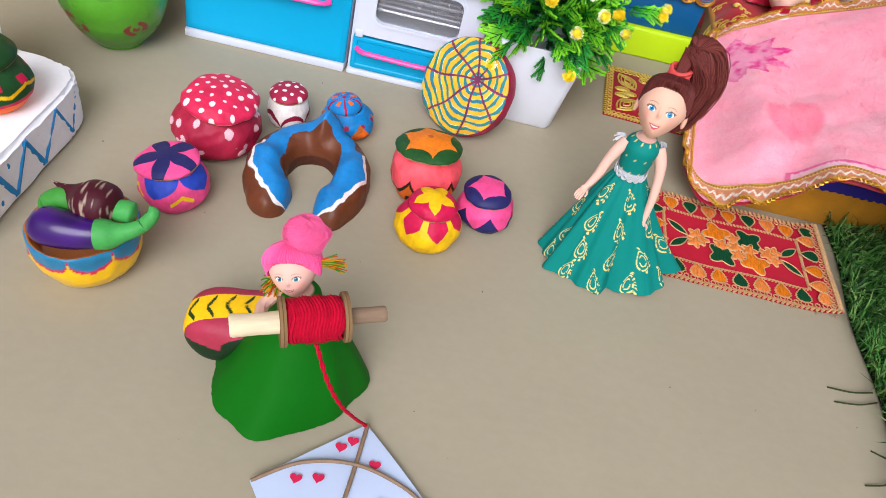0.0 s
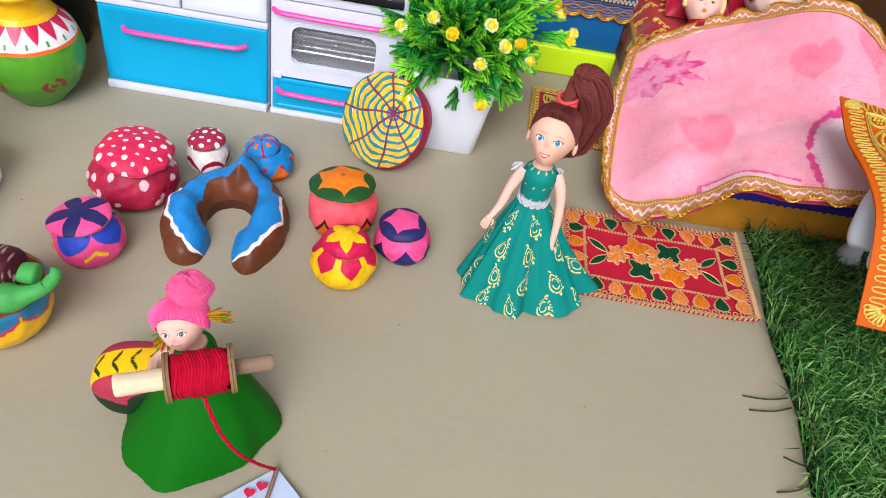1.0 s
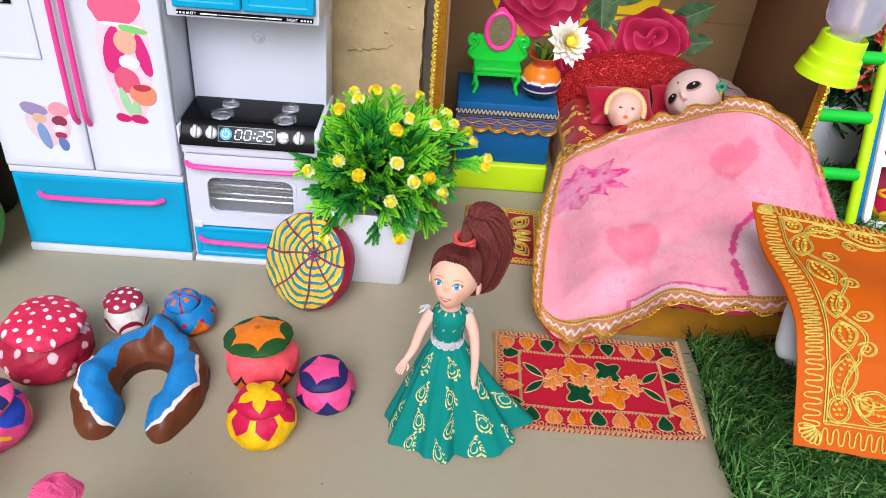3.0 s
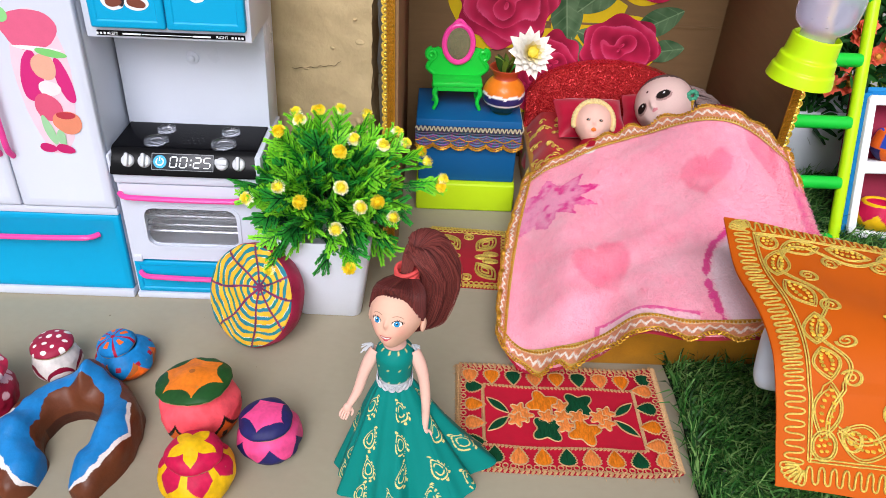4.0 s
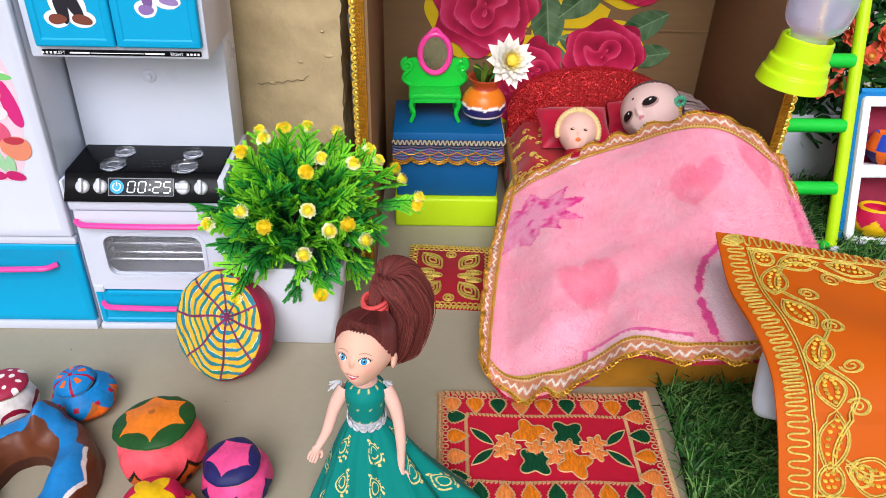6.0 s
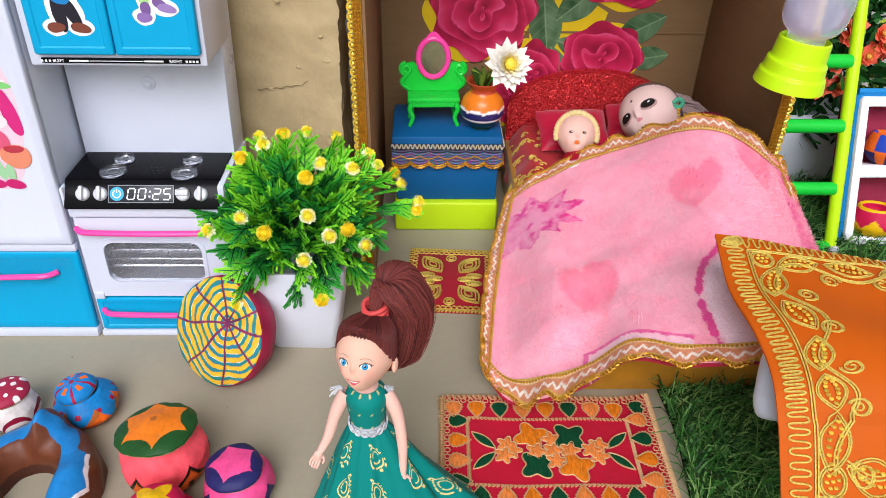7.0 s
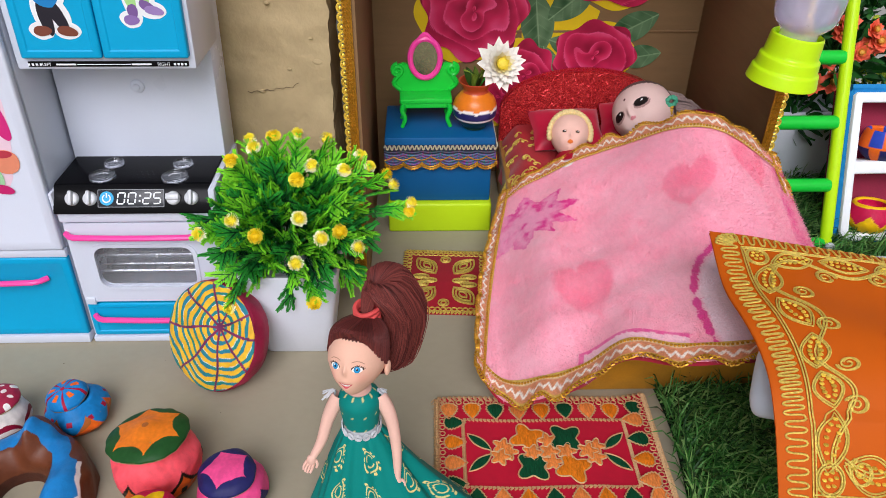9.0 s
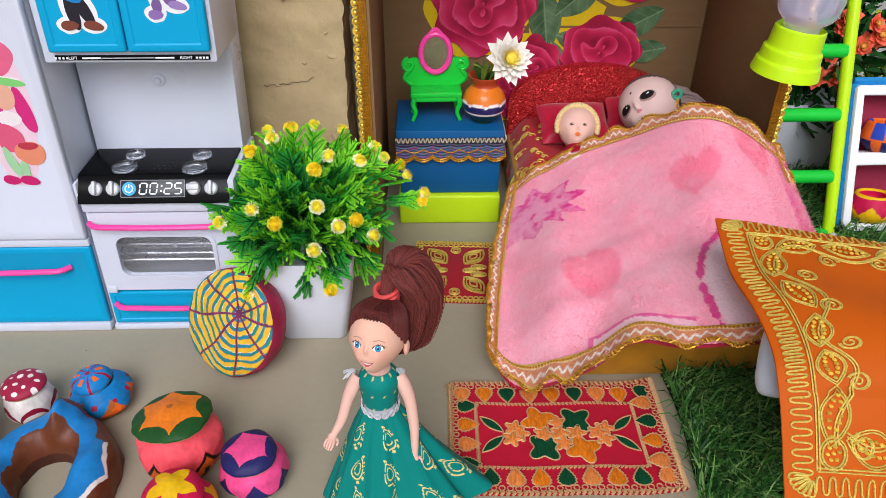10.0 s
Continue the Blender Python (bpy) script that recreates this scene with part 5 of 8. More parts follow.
# vines that run from leaf to leaf
bm = bmesh.new()
for off in (0.0, 0.13):
    sew(bm, [(2.65 + off + 0.55 * math.sin(1.28 * t - 0.4), t) for t in [2.6 + 11.6 * i / 90 for i in range(91)]], 0.05)
    for t0, sgn in ((2.2, 1), (14.3, -1)):
        sew(bm, [(s, t0 + sgn * (0.45 + off + 0.5 * math.sin(1.25 * s))) for s in [2.6 + 20 * i / 120 for i in range(121)]], 0.05)
part("vine", bm, M_GOLDTHREAD, cloth, "gold corded vine")
for k, (s, t) in enumerate(((7.2, 7.2), (8.4, 5.6), (6.9, 9.2), (8.8, 8.2), (12.5, 7.0), (13.4, 9.2), (7.9, 6.4), (9.6, 6.6), (8.2, 9.9), (5.9, 7.9))):
    bm = bmesh.new()
    for i in range(7):
        a = 2 * math.pi * i / 7
        p = cloth_cm(s + 0.3 * math.cos(a), t + 0.3 * math.sin(a)) + Vector((0, 0, 0.09))
        ball(bm, p, 0.16, 0.12, 0.08, 8, 5)
    sew(bm, [(s, t), (s + 0.6, t + 0.25), (s + 1.1, t + 0.6)], 0.04)
    part("sequin_flower", bm, M_SEQUIN, cloth, "gold sequin flower")

# ---- painted clay pots ----
def wave(a, n, ph=0.0):
    """0..1 triangle wave round a pot."""
    return abs(((a * n / (2 * math.pi) + ph) % 1) - 0.5) * 2


TAN = hexa("a98a62")


def chipped(p, seed, c):
    """Paint with small bare spots and brushed tone."""
    if noise.noise(p * 3.1 + Vector((seed, 0, 5))) + 0.35 * noise.noise(p * 8) > 0.86:
        return TAN
    k = 1 + 0.16 * noise.noise(p * 1.3 + Vector((0, seed, 0))) + 0.1 * noise.noise(Vector((p.x * 5, p.y * 5, p.z * 1.2)))
    return tuple(min(q * k, 1) for q in c)


def pot(name, label, x, y, r, h, lid_r, lid_h, body_paint, lid_paint, turn=0, tilt=(0, 0), seed=1.0, neck=0.62, mat_=None, knob=0.0, off=(0, 0), group="painted pots on the floor"):
    """A squat hand-made pot with a lid of its own."""
    t = thing(name, label, "clay pot", x, y, 0, (0, 0, turn), group)
    bm = fresh()
    prof = [(0, 0.02), (r * 0.5, 0), (r * 0.74, h * 0.06), (r * 0.95, h * 0.28), (r, h * 0.48), (r * 0.93, h * 0.72), (r * (neck + 0.1), h * 0.93), (r * neck, h), (r * (neck - 0.12), h * 0.98), (r * (neck - 0.15), h * 0.7), (0, h * 0.62)]
    lathe(bm, prof, 280, 150, lambda a, v, p: chipped(p, seed, body_paint(a, p.z / h, p)), rough=0.09, seed=seed)
    part("body", bm, mat_ or M_PAINTED, t)
    bm = fresh()
    k = lid_h
    prof = [(0, 0.0), (lid_r * 0.85, 0), (lid_r * 1.0, k * 0.06), (lid_r * 1.03, k * 0.2), (lid_r * 1.0, k * 0.4), (lid_r * 0.82, k * 0.72), (lid_r * 0.5, k * 0.9), (lid_r * 0.2, k * (0.98 + knob)), (0, k * (1.0 + 1.2 * knob))]
    lathe(bm, prof, 330, 150, lambda a, v, p: TAN if p.z < 0.13 + 0.06 * noise.noise(p * 2) else chipped(p, seed, lid_paint(a + 0.06 * noise.noise(p * 1.5), math.hypot(p.x, p.y) / lid_r * (1 + 0.05 * noise.noise(p * 2.2)), p)), rough=0.1, seed=seed + 5)
    lid = part("lid", bm, mat_ or M_PAINTED, t)
    lid.matrix_basis = pose(off[0] * CM, off[1] * CM, (h - 0.06) * CM, tilt[0], tilt[1], 0)
    return t


C = {k: hexa(v) for k, v in dict(red="c9164a", crimson="a61238", maroon="8c1434", white="efe9e4", cream="d9c9a0", pink="ee4f8e", navy="26265e", blue="1580c6", royal="2a48b8", orange="ee6a1e", clay="b2622a", green="1f4f22", yellow="f2bf12", black="1a1a10", coral="fb5a66", brown="6a3820", umber="4a2519", teal="2277a0", violet="3f1272", lime="459f4e").items()}


def spots(p, n, r, seed, z0, z1):
    """Whether a place lies in one of n painted dots round a pot."""
    for i in range(n):
        a, z = 2 * math.pi * ((i * 0.618 + 0.13 * hash1(i + seed)) % 1), z0 + (z1 - z0) * hash1(i * 3 + seed)
        rho = math.hypot(p.x, p.y)
        turn = (math.atan2(p.y, p.x) - a + math.pi) % (2 * math.pi) - math.pi
        if math.hypot(turn * rho, p.z - z) < r * (0.75 + 0.5 * hash1(i + 9)):
            return True
    return False


def top_spots(p, n, r, seed, R):
    for i in range(n):
        a, q = 2.4 * i + seed, R * math.sqrt((i + 0.5) / n)
        cx, cy = q * math.cos(a), q * math.sin(a)
        e = Vector((p.x - cx, p.y - cy))
        if math.hypot(e.x, e.y * (1.5 if i % 2 else 0.9)) < r * (0.7 + 0.5 * hash1(i + seed)):
            return True
    return False


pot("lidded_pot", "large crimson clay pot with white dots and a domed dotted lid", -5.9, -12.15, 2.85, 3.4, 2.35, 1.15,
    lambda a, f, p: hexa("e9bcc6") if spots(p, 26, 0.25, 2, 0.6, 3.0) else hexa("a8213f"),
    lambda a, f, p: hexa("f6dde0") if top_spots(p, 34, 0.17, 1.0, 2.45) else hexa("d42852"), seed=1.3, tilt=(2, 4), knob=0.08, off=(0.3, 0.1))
pot("lidded_pot", "small white clay pot with crimson swirls and dotted lid", -2.25, -8.05, 1.5, 2.35, 1.32, 0.7,
    lambda a, f, p: C["maroon"] if abs(f - 0.1 - 0.46 * math.sqrt(1 - wave(a, 5, 0.3) ** 2)) < 0.075 or (f < 0.2 and wave(a, 5, 0.3) < 0.35) else C["white"],
    lambda a, f, p: C["cream"] if p.z < 0.14 else C["white"] if top_spots(p, 15, 0.17, 2.0, 1.4) else hexa("a02444"), seed=2.2, tilt=(1, -2), neck=0.72)
pot("lidded_pot", "small blue and orange clay pot with a blue striped lid", 2.0, -7.5, 1.9, 2.1, 1.2, 0.85,
    lambda a, f, p: (C["crimson"] if abs(f - 0.72) < 0.06 and wave(a, 9) > 0.75 else C["blue"]) if f > 0.62 - 0.55 * (wave(a, 6, 0.3) - 0.35) else C["clay"] if noise.noise(p * 1.5) < 0.1 else C["orange"],
    lambda a, f, p: C["crimson"] if wave(a, 5) > 0.86 or f < 0.12 else (C["orange"] if wave(a, 5, 0.5) > 0.7 and f < 0.75 and f > 0.4 else C["blue"]), seed=3.1, tilt=(4, -7), neck=0.58, off=(-0.3, 0.0))
pot("lidded_pot", "pink clay pot with blue scallops and navy star lid", -6.35, -18.25, 2.1, 2.85, 1.8, 0.62,
    lambda a, f, p: (C["royal"] if f > 0.98 - 0.42 * wave(a, 4, 0.1) ** 0.6 and f < 0.97 else (C["yellow"] if abs(wave(a, 4, 0.6) * 0.35 + 0.25 - f) < 0.05 and wave(a, 4, 0.6) > 0.55 else C["pink"])),
    lambda a, f, p: C["cream"] if p.z < 0.1 else (C["navy"] if wave(a, 5, 0.2) > 1.12 * f - 0.4 else C["pink"]), seed=4.4, tilt=(3, -8), off=(-0.25, 0.05), knob=0.1)
pot("lidded_pot", "coral and orange clay pot with green-rimmed star lid", 8.4, -12.25, 2.4, 3.75, 2.15, 0.75,
    lambda a, f, p: C["black"] if abs(f - (0.26 + 0.36 * (1 - wave(a, 5)) ** 2.2)) < 0.032 + 0.02 * (1 - wave(a, 5)) or (0.14 < f < 0.3 and wave(a, 5) < 0.16 - 0.7 * abs(f - 0.22)) else (C["coral"] if f > 0.26 + 0.36 * (1 - wave(a, 5)) ** 2.2 else mix3(C["orange"], C["clay"], 0.3)),
    lambda a, f, p: C["clay"] if f < 0.08 else (mix3(C["orange"], C["yellow"], 0.18) if f < 0.97 - 0.33 * math.sqrt(1 - wave(a, 6, 0.25) ** 2) else C["green"]), seed=5.7, tilt=(-7, -4), knob=0.2)
pot("lidded_pot", "yellow clay pot with red petals and a yellow star lid", 9.45, -16.8, 2.1, 2.8, 1.5, 1.0,
    lambda a, f, p: C["red"] if f > 0.5 and wave(a, 6, 0.1) > 0.25 + 3.0 * max(0, 0.8 - f) and f < 0.98 else C["yellow"],
    lambda a, f, p: C["yellow"] if f < 0.45 + 0.45 * wave(a, 5, 0.1) else C["red"], seed=6.2, tilt=(0, 2), neck=0.62, knob=0.12)
pot("lidded_pot", "pink and navy clay pot with zigzag petals and lid", 12.9, -13.75, 1.9, 2.35, 1.55, 0.8,
    lambda a, f, p: C["navy"] if f < 0.2 + 0.55 * wave(a, 6, 0.3) or f > 0.95 else C["pink"],
    lambda a, f, p: C["pink"] if f < 0.9 - 0.3 * math.sqrt(1 - wave(a, 5, 0.4) ** 2) and p.z > 0.26 else C["navy"], seed=7.9, tilt=(1, -3), off=(-0.08, -0.02), knob=0.05)

# ---- horseshoe clay stove ----
M_STOVE = mat("painted_clay_stove", rough=0.45, attr="paint", var=0.25, scale=80, bump=0.7, fine=260, depth=1.2, spec=0.35)
stove = thing("clay_stove", "horseshoe clay stove painted brown and blue with white edging", "clay stove", 0.95, -13.65, 0, (0, 0, 4))
bm = fresh()


def stove_fn(u, v):
    """v: along the horseshoe; u: round its wall from outer foot over the top to inner foot."""
    ang = radians(250 - 318 * v)
    end = math.sqrt(max(0.0, 1 - (1 - min(1.0, min(v, 1 - v) * 13)) ** 2))
    knob = 1.0 * (1.75 * math.exp(-((v - 0.53) / 0.045) ** 2) + 0.8 * math.exp(-((v - 0.2) / 0.05) ** 2) + 0.6 * math.exp(-((v - 0.8) / 0.06) ** 2))
    top = (2.25 + 0.8 * knob) * (0.04 + 0.96 * end) * (0.72 + 0.28 * math.sin(math.pi * v))
    th = math.pi * u
    c = 2.9 + 0.3 * math.sin(math.pi * v)
    half = (1.5 + 0.1 * math.sin(7 * v)) * (0.04 + 0.96 * end)
    off = half * math.cos(th) * (1.0 if u < 0.5 else 0.92)
    z = top * math.sin(th) ** 0.75
    r = c + off
    p = Vector((r * 0.9 * math.cos(ang), r * (0.98 if math.sin(ang) > 0 else 1.16 + 0.12 * (v > 0.5) * (v - 0.5)) * math.sin(ang) - 0.3, z))
    p += 0.14 * noise.noise_vector(p * 0.9)
    p.z = max(p.z, 0)
    return p


def stove_paint(u, v, p):
    drip = 0.16 * (abs(math.sin(15 * v + 0.4)) ** 0.7 - 0.5) + 0.05 * noise.noise(Vector((v * 30, 0, 1)))
    arm = abs(2 * v - 1) ** 1.5
    lo, hi = 0.33 - 0.07 * arm * (v > 0.5) + drip, 0.6 + 0.36 * arm + 0.05 * math.sin(26 * v + 1) + 0.03 * noise.noise(Vector((v * 40, 3, 1)))
    if lo < u < hi:
        return C["blue"]
    if lo - 0.055 - 0.05 * noise.noise(Vector((v * 25, 1, 4))) < u <= lo and (v < 0.27 or v > 0.72):
        return C["white"]
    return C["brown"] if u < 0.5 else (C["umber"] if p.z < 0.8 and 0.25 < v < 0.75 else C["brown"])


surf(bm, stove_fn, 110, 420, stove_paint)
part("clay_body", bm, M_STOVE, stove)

# ---- round painted lid leaning on the planter ----
def disc_paint(a, v, p):
    r = math.hypot(p.x, p.y)
    if p.z < 0.55 or r > 3.58:
        return mix3(hexa("b32a50"), hexa("8e1c3c"), 0.5 + noise.noise(p * 0.7))
    # the painted rings are not centred on the lid
    hx, hy = p.x - 0.9, p.y - 0.95
    a, r = math.atan2(hy, hx), math.hypot(hx, hy)
    r2 = r * (1 + 0.03 * math.sin(5 * a + 1) + 0.07 * noise.noise(Vector((p.x, p.y, 1)) * 0.7)) + 0.08 * noise.noise(p * 2.1)
    spoke = abs(((a * 9 / (2 * math.pi) + 0.1 + 0.05 * math.sin(r * 1.7)) % 1) - 0.5) * 2 * math.pi / 9 * r
    spoke = math.pi / 9 * r - spoke
    if spoke < 0.085 + 0.03 * noise.noise(p * 1.5) and r > 0.2 or r < 0.2:
        return mix3(hexa("8a2f5c"), hexa("5a2a50"), 0.5 + noise.noise(p * 1.1))
    k = (r2 / 0.56) % 1
    thick = 0.40 + 0.16 * noise.noise(Vector((math.cos(a), math.sin(a), r2 // 0.56)) * 2.0)
    if k > 1 - thick:
        return mix3(hexa("2a7f9a"), hexa("1f7f72"), 0.5 + noise.noise(p * 0.9))
    if k > 1 - thick - 0.07 and noise.noise(p * 1.7) > 0.0:
        return hexa("dfe6dc")
    return mix3(hexa("ecc038"), hexa("e2a928"), 0.5 + noise.noise(p * 1.2))


ax = Vector((-0.44, -0.76, 0.46)).normalized()
q = ax.to_track_quat("Z", "Y").to_euler()
bm = fresh()
disc = thing("painted_disc", "round clay lid with yellow and blue rings leaning on the planter", "clay lid", 9.98, -3.15, 3.22, tuple(math.degrees(e) for e in q))
lathe(bm, [(3.58, 0.5), (3.5, 0.68), (2.7, 0.85), (1.2, 0.95), (0, 1.0)], 260, 150, disc_paint, rough=0.03, seed=3.3)
part("painted_face", bm, M_PAINTED, disc, "yellow face with blue rings and maroon spokes")
bm = fresh()
lathe(bm, [(0, -1.9), (1.9, -1.8), (3.1, -1.4), (3.6, -0.5), (3.65, 0.35), (3.5, 0.6), (3.2, 0.6)], 160, 60, disc_paint, rough=0.03, seed=3.3)
part("clay_back", bm, M_PAINTED, disc, "crimson painted clay back")

# ---- bowl of toy vegetables ----
bowl = thing("vegetable_bowl", "yellow clay bowl with blue scallops and a red line", "clay bowl", -8.55, -24.7, 0, (0, 0, 20))
bm = fresh()


def bowl_paint(a, v, p):
    if v > 0.62:
        return C["clay"]
    lim = 2.85 - 0.85 * math.sqrt(max(0.0, 1 - (wave(a, 8, 0.2) ** 2)))
    if p.z > lim + 0.16:
        return C["teal"]
    return C["red"] if p.z > lim - 0.04 else C["yellow"]


lathe(bm, [(0, 0.02), (1.6, 0), (2.2, 0.3), (2.72, 1.25), (2.85, 2.4), (2.82, 3.0), (2.62, 3.1), (2.4, 2.6), (2.1, 1.8), (0, 1.6)], 160, 90, bowl_paint, rough=0.06, seed=8.8)
part("bowl", bm, M_GLOSSY, bowl)


def swollen(bm, pts, radii, paint, n=28, m=60):
    """A body of changing thickness along a bent line."""
    def fn(u, v):
        c, d = along(pts, v), along(pts, min(v + 0.02, 1)) - along(pts, max(v - 0.02, 0))
        d.normalize()
        s = d.orthogonal().normalized()
        t = d.cross(s)
        r = along([(x, 0, 0) for x in radii], v).x
        a = 2 * math.pi * u
        return c + s * (r * math.cos(a)) + t * (r * math.sin(a))
    surf(bm, fn, n, m, paint, wrap=True)


egg = thing("toy_eggplant", "glossy purple clay eggplant with a green stalk lying on the bowl", "toy vegetable", 0, 0, 0)
bm = fresh()
swollen(bm, [(-10.5, -26.0, 4.0), (-9.2, -26.3, 4.05), (-7.6, -26.3, 4.1), (-6.2, -26.1, 4.2)], (0.05, 0.92, 1.02, 0.92, 0.75, 0.6), lambda u, v, p: mix3(C["violet"], hexa("2a0a50"), 0.5 + noise.noise(p * 0.8)))
part("fruit", bm, M_GLOSSY, egg)
bm = fresh()
swollen(bm, [(-6.9, -26.2, 4.15), (-6.0, -26.0, 4.25), (-4.9, -25.6, 4.7), (-4.3, -25.2, 5.4), (-4.5, -25.0, 5.8)], (0.82, 0.78, 0.5, 0.38, 0.36, 0.3, 0.02), lambda u, v, p: C["lime"])
part("stalk", bm, M_PAINTED, egg, "light green stalk")
beet = thing("toy_beetroot", "dark maroon clay beetroot with a pale green stump in the bowl", "toy vegetable", 0, 0, 0)
bm = fresh()
streak = lambda u, v, p: hexa("a08c7c") if noise.noise(Vector((p.x * 5, p.y * 1.5, p.z * 1.5))) + 0.4 * noise.noise(p * 9) > 0.3 else hexa("45101f")
swollen(bm, [(-10.1, -24.2, 5.2), (-9.3, -24.4, 5.0), (-8.2, -24.6, 4.8), (-7.1, -24.7, 4.7), (-6.3, -24.8, 4.6)], (0.04, 0.16, 0.5, 1.1, 1.25, 1.1, 0.3), streak)
part("root", bm, M_PAINTED, beet)
bm = fresh()
swollen(bm, [(-6.6, -24.7, 4.6), (-5.9, -24.7, 4.65), (-5.4, -24.7, 4.6)], (0.55, 0.6, 0.62, 0.55, 0.02), lambda u, v, p: C["lime"])
part("stump", bm, M_PAINTED, beet, "pale green stump")
bm = fresh()
swollen(bm, [(-10.5, -24.9, 3.4), (-10.0, -24.8, 4.2), (-9.2, -24.7, 4.6), (-8.3, -24.6, 4.2)], (0.1, 0.55, 0.62, 0.6, 0.4), lambda u, v, p: hexa("3f8f38"))
solo("toy_gourd", bm, M_PAINTED, "light green clay gourd tucked in the bowl", "toy vegetable")

# ---- big green water pot ----
bp = thing("water_pot", "large green clay water pot with yellow neck and red zigzag band", "clay pot", -17.2, -2.6, 0)
bm = fresh()


def big_paint(a, v, p):
    z = p.z
    if z > 7.05:
        return C["yellow"]
    if z > 5.35:
        if z < 5.6:
            return C["orange"]
        if z < 5.75:
            return C["white"]
        if z > 7.0 - 1.05 * wave(a, 15):
            return C["red"]
        return C["lime"] if wave(a, 15) < 0.14 and z < 6.1 else C["white"]
    for k in range(5):
        fa = 0.55 + k * 1.256
        d = Vector((3.6 * math.cos(fa), 3.6 * math.sin(fa), 2.6))
        e = p - d
        e = Vector((e.x + 0.4 * e.z, e.y, e.z))
        if e.length < 1.2 and (0.5 < e.length < 0.95 or e.length < 0.3) and noise.noise(p * 1.4 + Vector((k, 0, 0))) > -0.12:
            return hexa("8d3030")
    return hexa("559f2a") if noise.noise(p * 0.35) > -0.2 else hexa("4b9126")


lathe(bm, [(0, 0.02), (1.6, 0), (1.9, 0.3), (3.0, 1.6), (3.75, 3.4), (3.8, 4.7), (3.35, 6.0), (2.5, 7.0), (2.2, 7.4), (1.9, 7.4), (0, 5)], 330, 300, big_paint, rough=0.02, seed=9.9)
part("body", bm, M_GLOSSY, bp)
bm = fresh()
lathe(bm, [(2.3, 7.2), (2.12, 7.6), (2.15, 8.5), (2.9, 9.1), (3.0, 9.4), (2.7, 9.45), (2.0, 8.6), (1.9, 7.2)], 120, 60, lambda a, v, p: C["cream"] if v > 0.72 else C["yellow"], rough=0.02, seed=9.9)
part("neck", bm, M_GLOSSY, bp, "yellow flared neck with a cream inside")

# ---- white foam stand with blue zigzags, and the pot on it ----
M_FOAM = mat("white_foam", hexa("f2f4f8"), rough=0.8, var=0.05, scale=80, bump=0.7, fine=380, depth=0.8)
M_BLUEPAINT = mat("blue_brush_paint", hexa("1583c4"), rough=0.5, var=0.15, scale=200, bump=0.2)
stand = thing("foam_stand", "white foam block stand with hand-painted blue zigzags", "stand", 0, 0, 0)
bm = bmesh.new()
plan = [(-27, -26.5), (-14.6, -26.0), (-14.5, -15), (-14.7, -13.2), (-15.5, -12.1), (-17.5, -11.5), (-27, -11.2)]
slab(bm, plan, 0, 3.5)
bmesh.ops.recalc_face_normals(bm, faces=bm.faces[:])
bmesh.ops.bevel(bm, geom=bm.edges[:], offset=0.25, segments=3, affect="EDGES")
bmesh.ops.subdivide_edges(bm, edges=[e for e in bm.edges if e.calc_length() > 0.8], cuts=14, use_grid_fill=True)
for v in bm.verts:
    v.co += 0.07 * noise.noise_vector(v.co * 2.0) + 0.06 * noise.noise_vector(v.co * 5.0)
part("block", bm, M_FOAM, stand)
bm = bmesh.new()
box(bm, -27, -19.4, -13.6, -12.4, 3.3, 10.5, bevel=0.3)
for v in bm.verts:
    v.co += 0.06 * noise.noise_vector(v.co * 2.0)
part("back_board", bm, M_FOAM, stand)


zz = []
for i, y in enumerate((-26.6, -25.2, -24.2, -22.7, -21.4, -19.6, -18.3, -16.2, -14.9, -13.4)):
    x = -14.68 if y < -15 else -14.68 - 0.2 * (y + 15) / 1.5
    zz.append((x, y, 3.1 if i % 2 else 0.5))
for a, b in zip(zz, zz[1:]):
    bm = bmesh.new()
    tube(bm, [Vector(a).lerp(Vector(b), i / 6) for i in range(7)], 0.25, 5)
    part("zigzag_stroke", bm, M_BLUEPAINT, stand, "blue brush stroke")
for i, (x, y, z) in enumerate(zz[1:-1]):
    bm = bmesh.new()
    ball(bm, (x + 0.03, y, 2.6 if z < 1 else 0.85), 0.1, 0.2, 0.26, 8, 6)
    part("paint_dot", bm, M_BLUEPAINT, stand, "blue paint dot")
p2 = pot("lidded_pot", "dark green and orange clay pot on the foam stand", -17.6, -17.2, 2.3, 3.0, 1.7, 1.5,
         lambda a, f, p: C["orange"] if f < 0.3 else C["red"] if f < 0.38 else (C["yellow"] if abs(f - 0.5 - 0.12 * wave(a, 6)) < 0.035 else (C["red"] if abs(f - 0.72) < 0.07 and wave(a, 8) > 0.7 else hexa("1c4a22"))),
         lambda a, f, p: C["orange"] if f < 0.35 + 0.4 * wave(a, 5) else hexa("1c4a22"), seed=11.0, tilt=(6, 0), group="")
p2.matrix_basis = pose(-17.6 * CM, -17.2 * CM, 3.52 * CM)

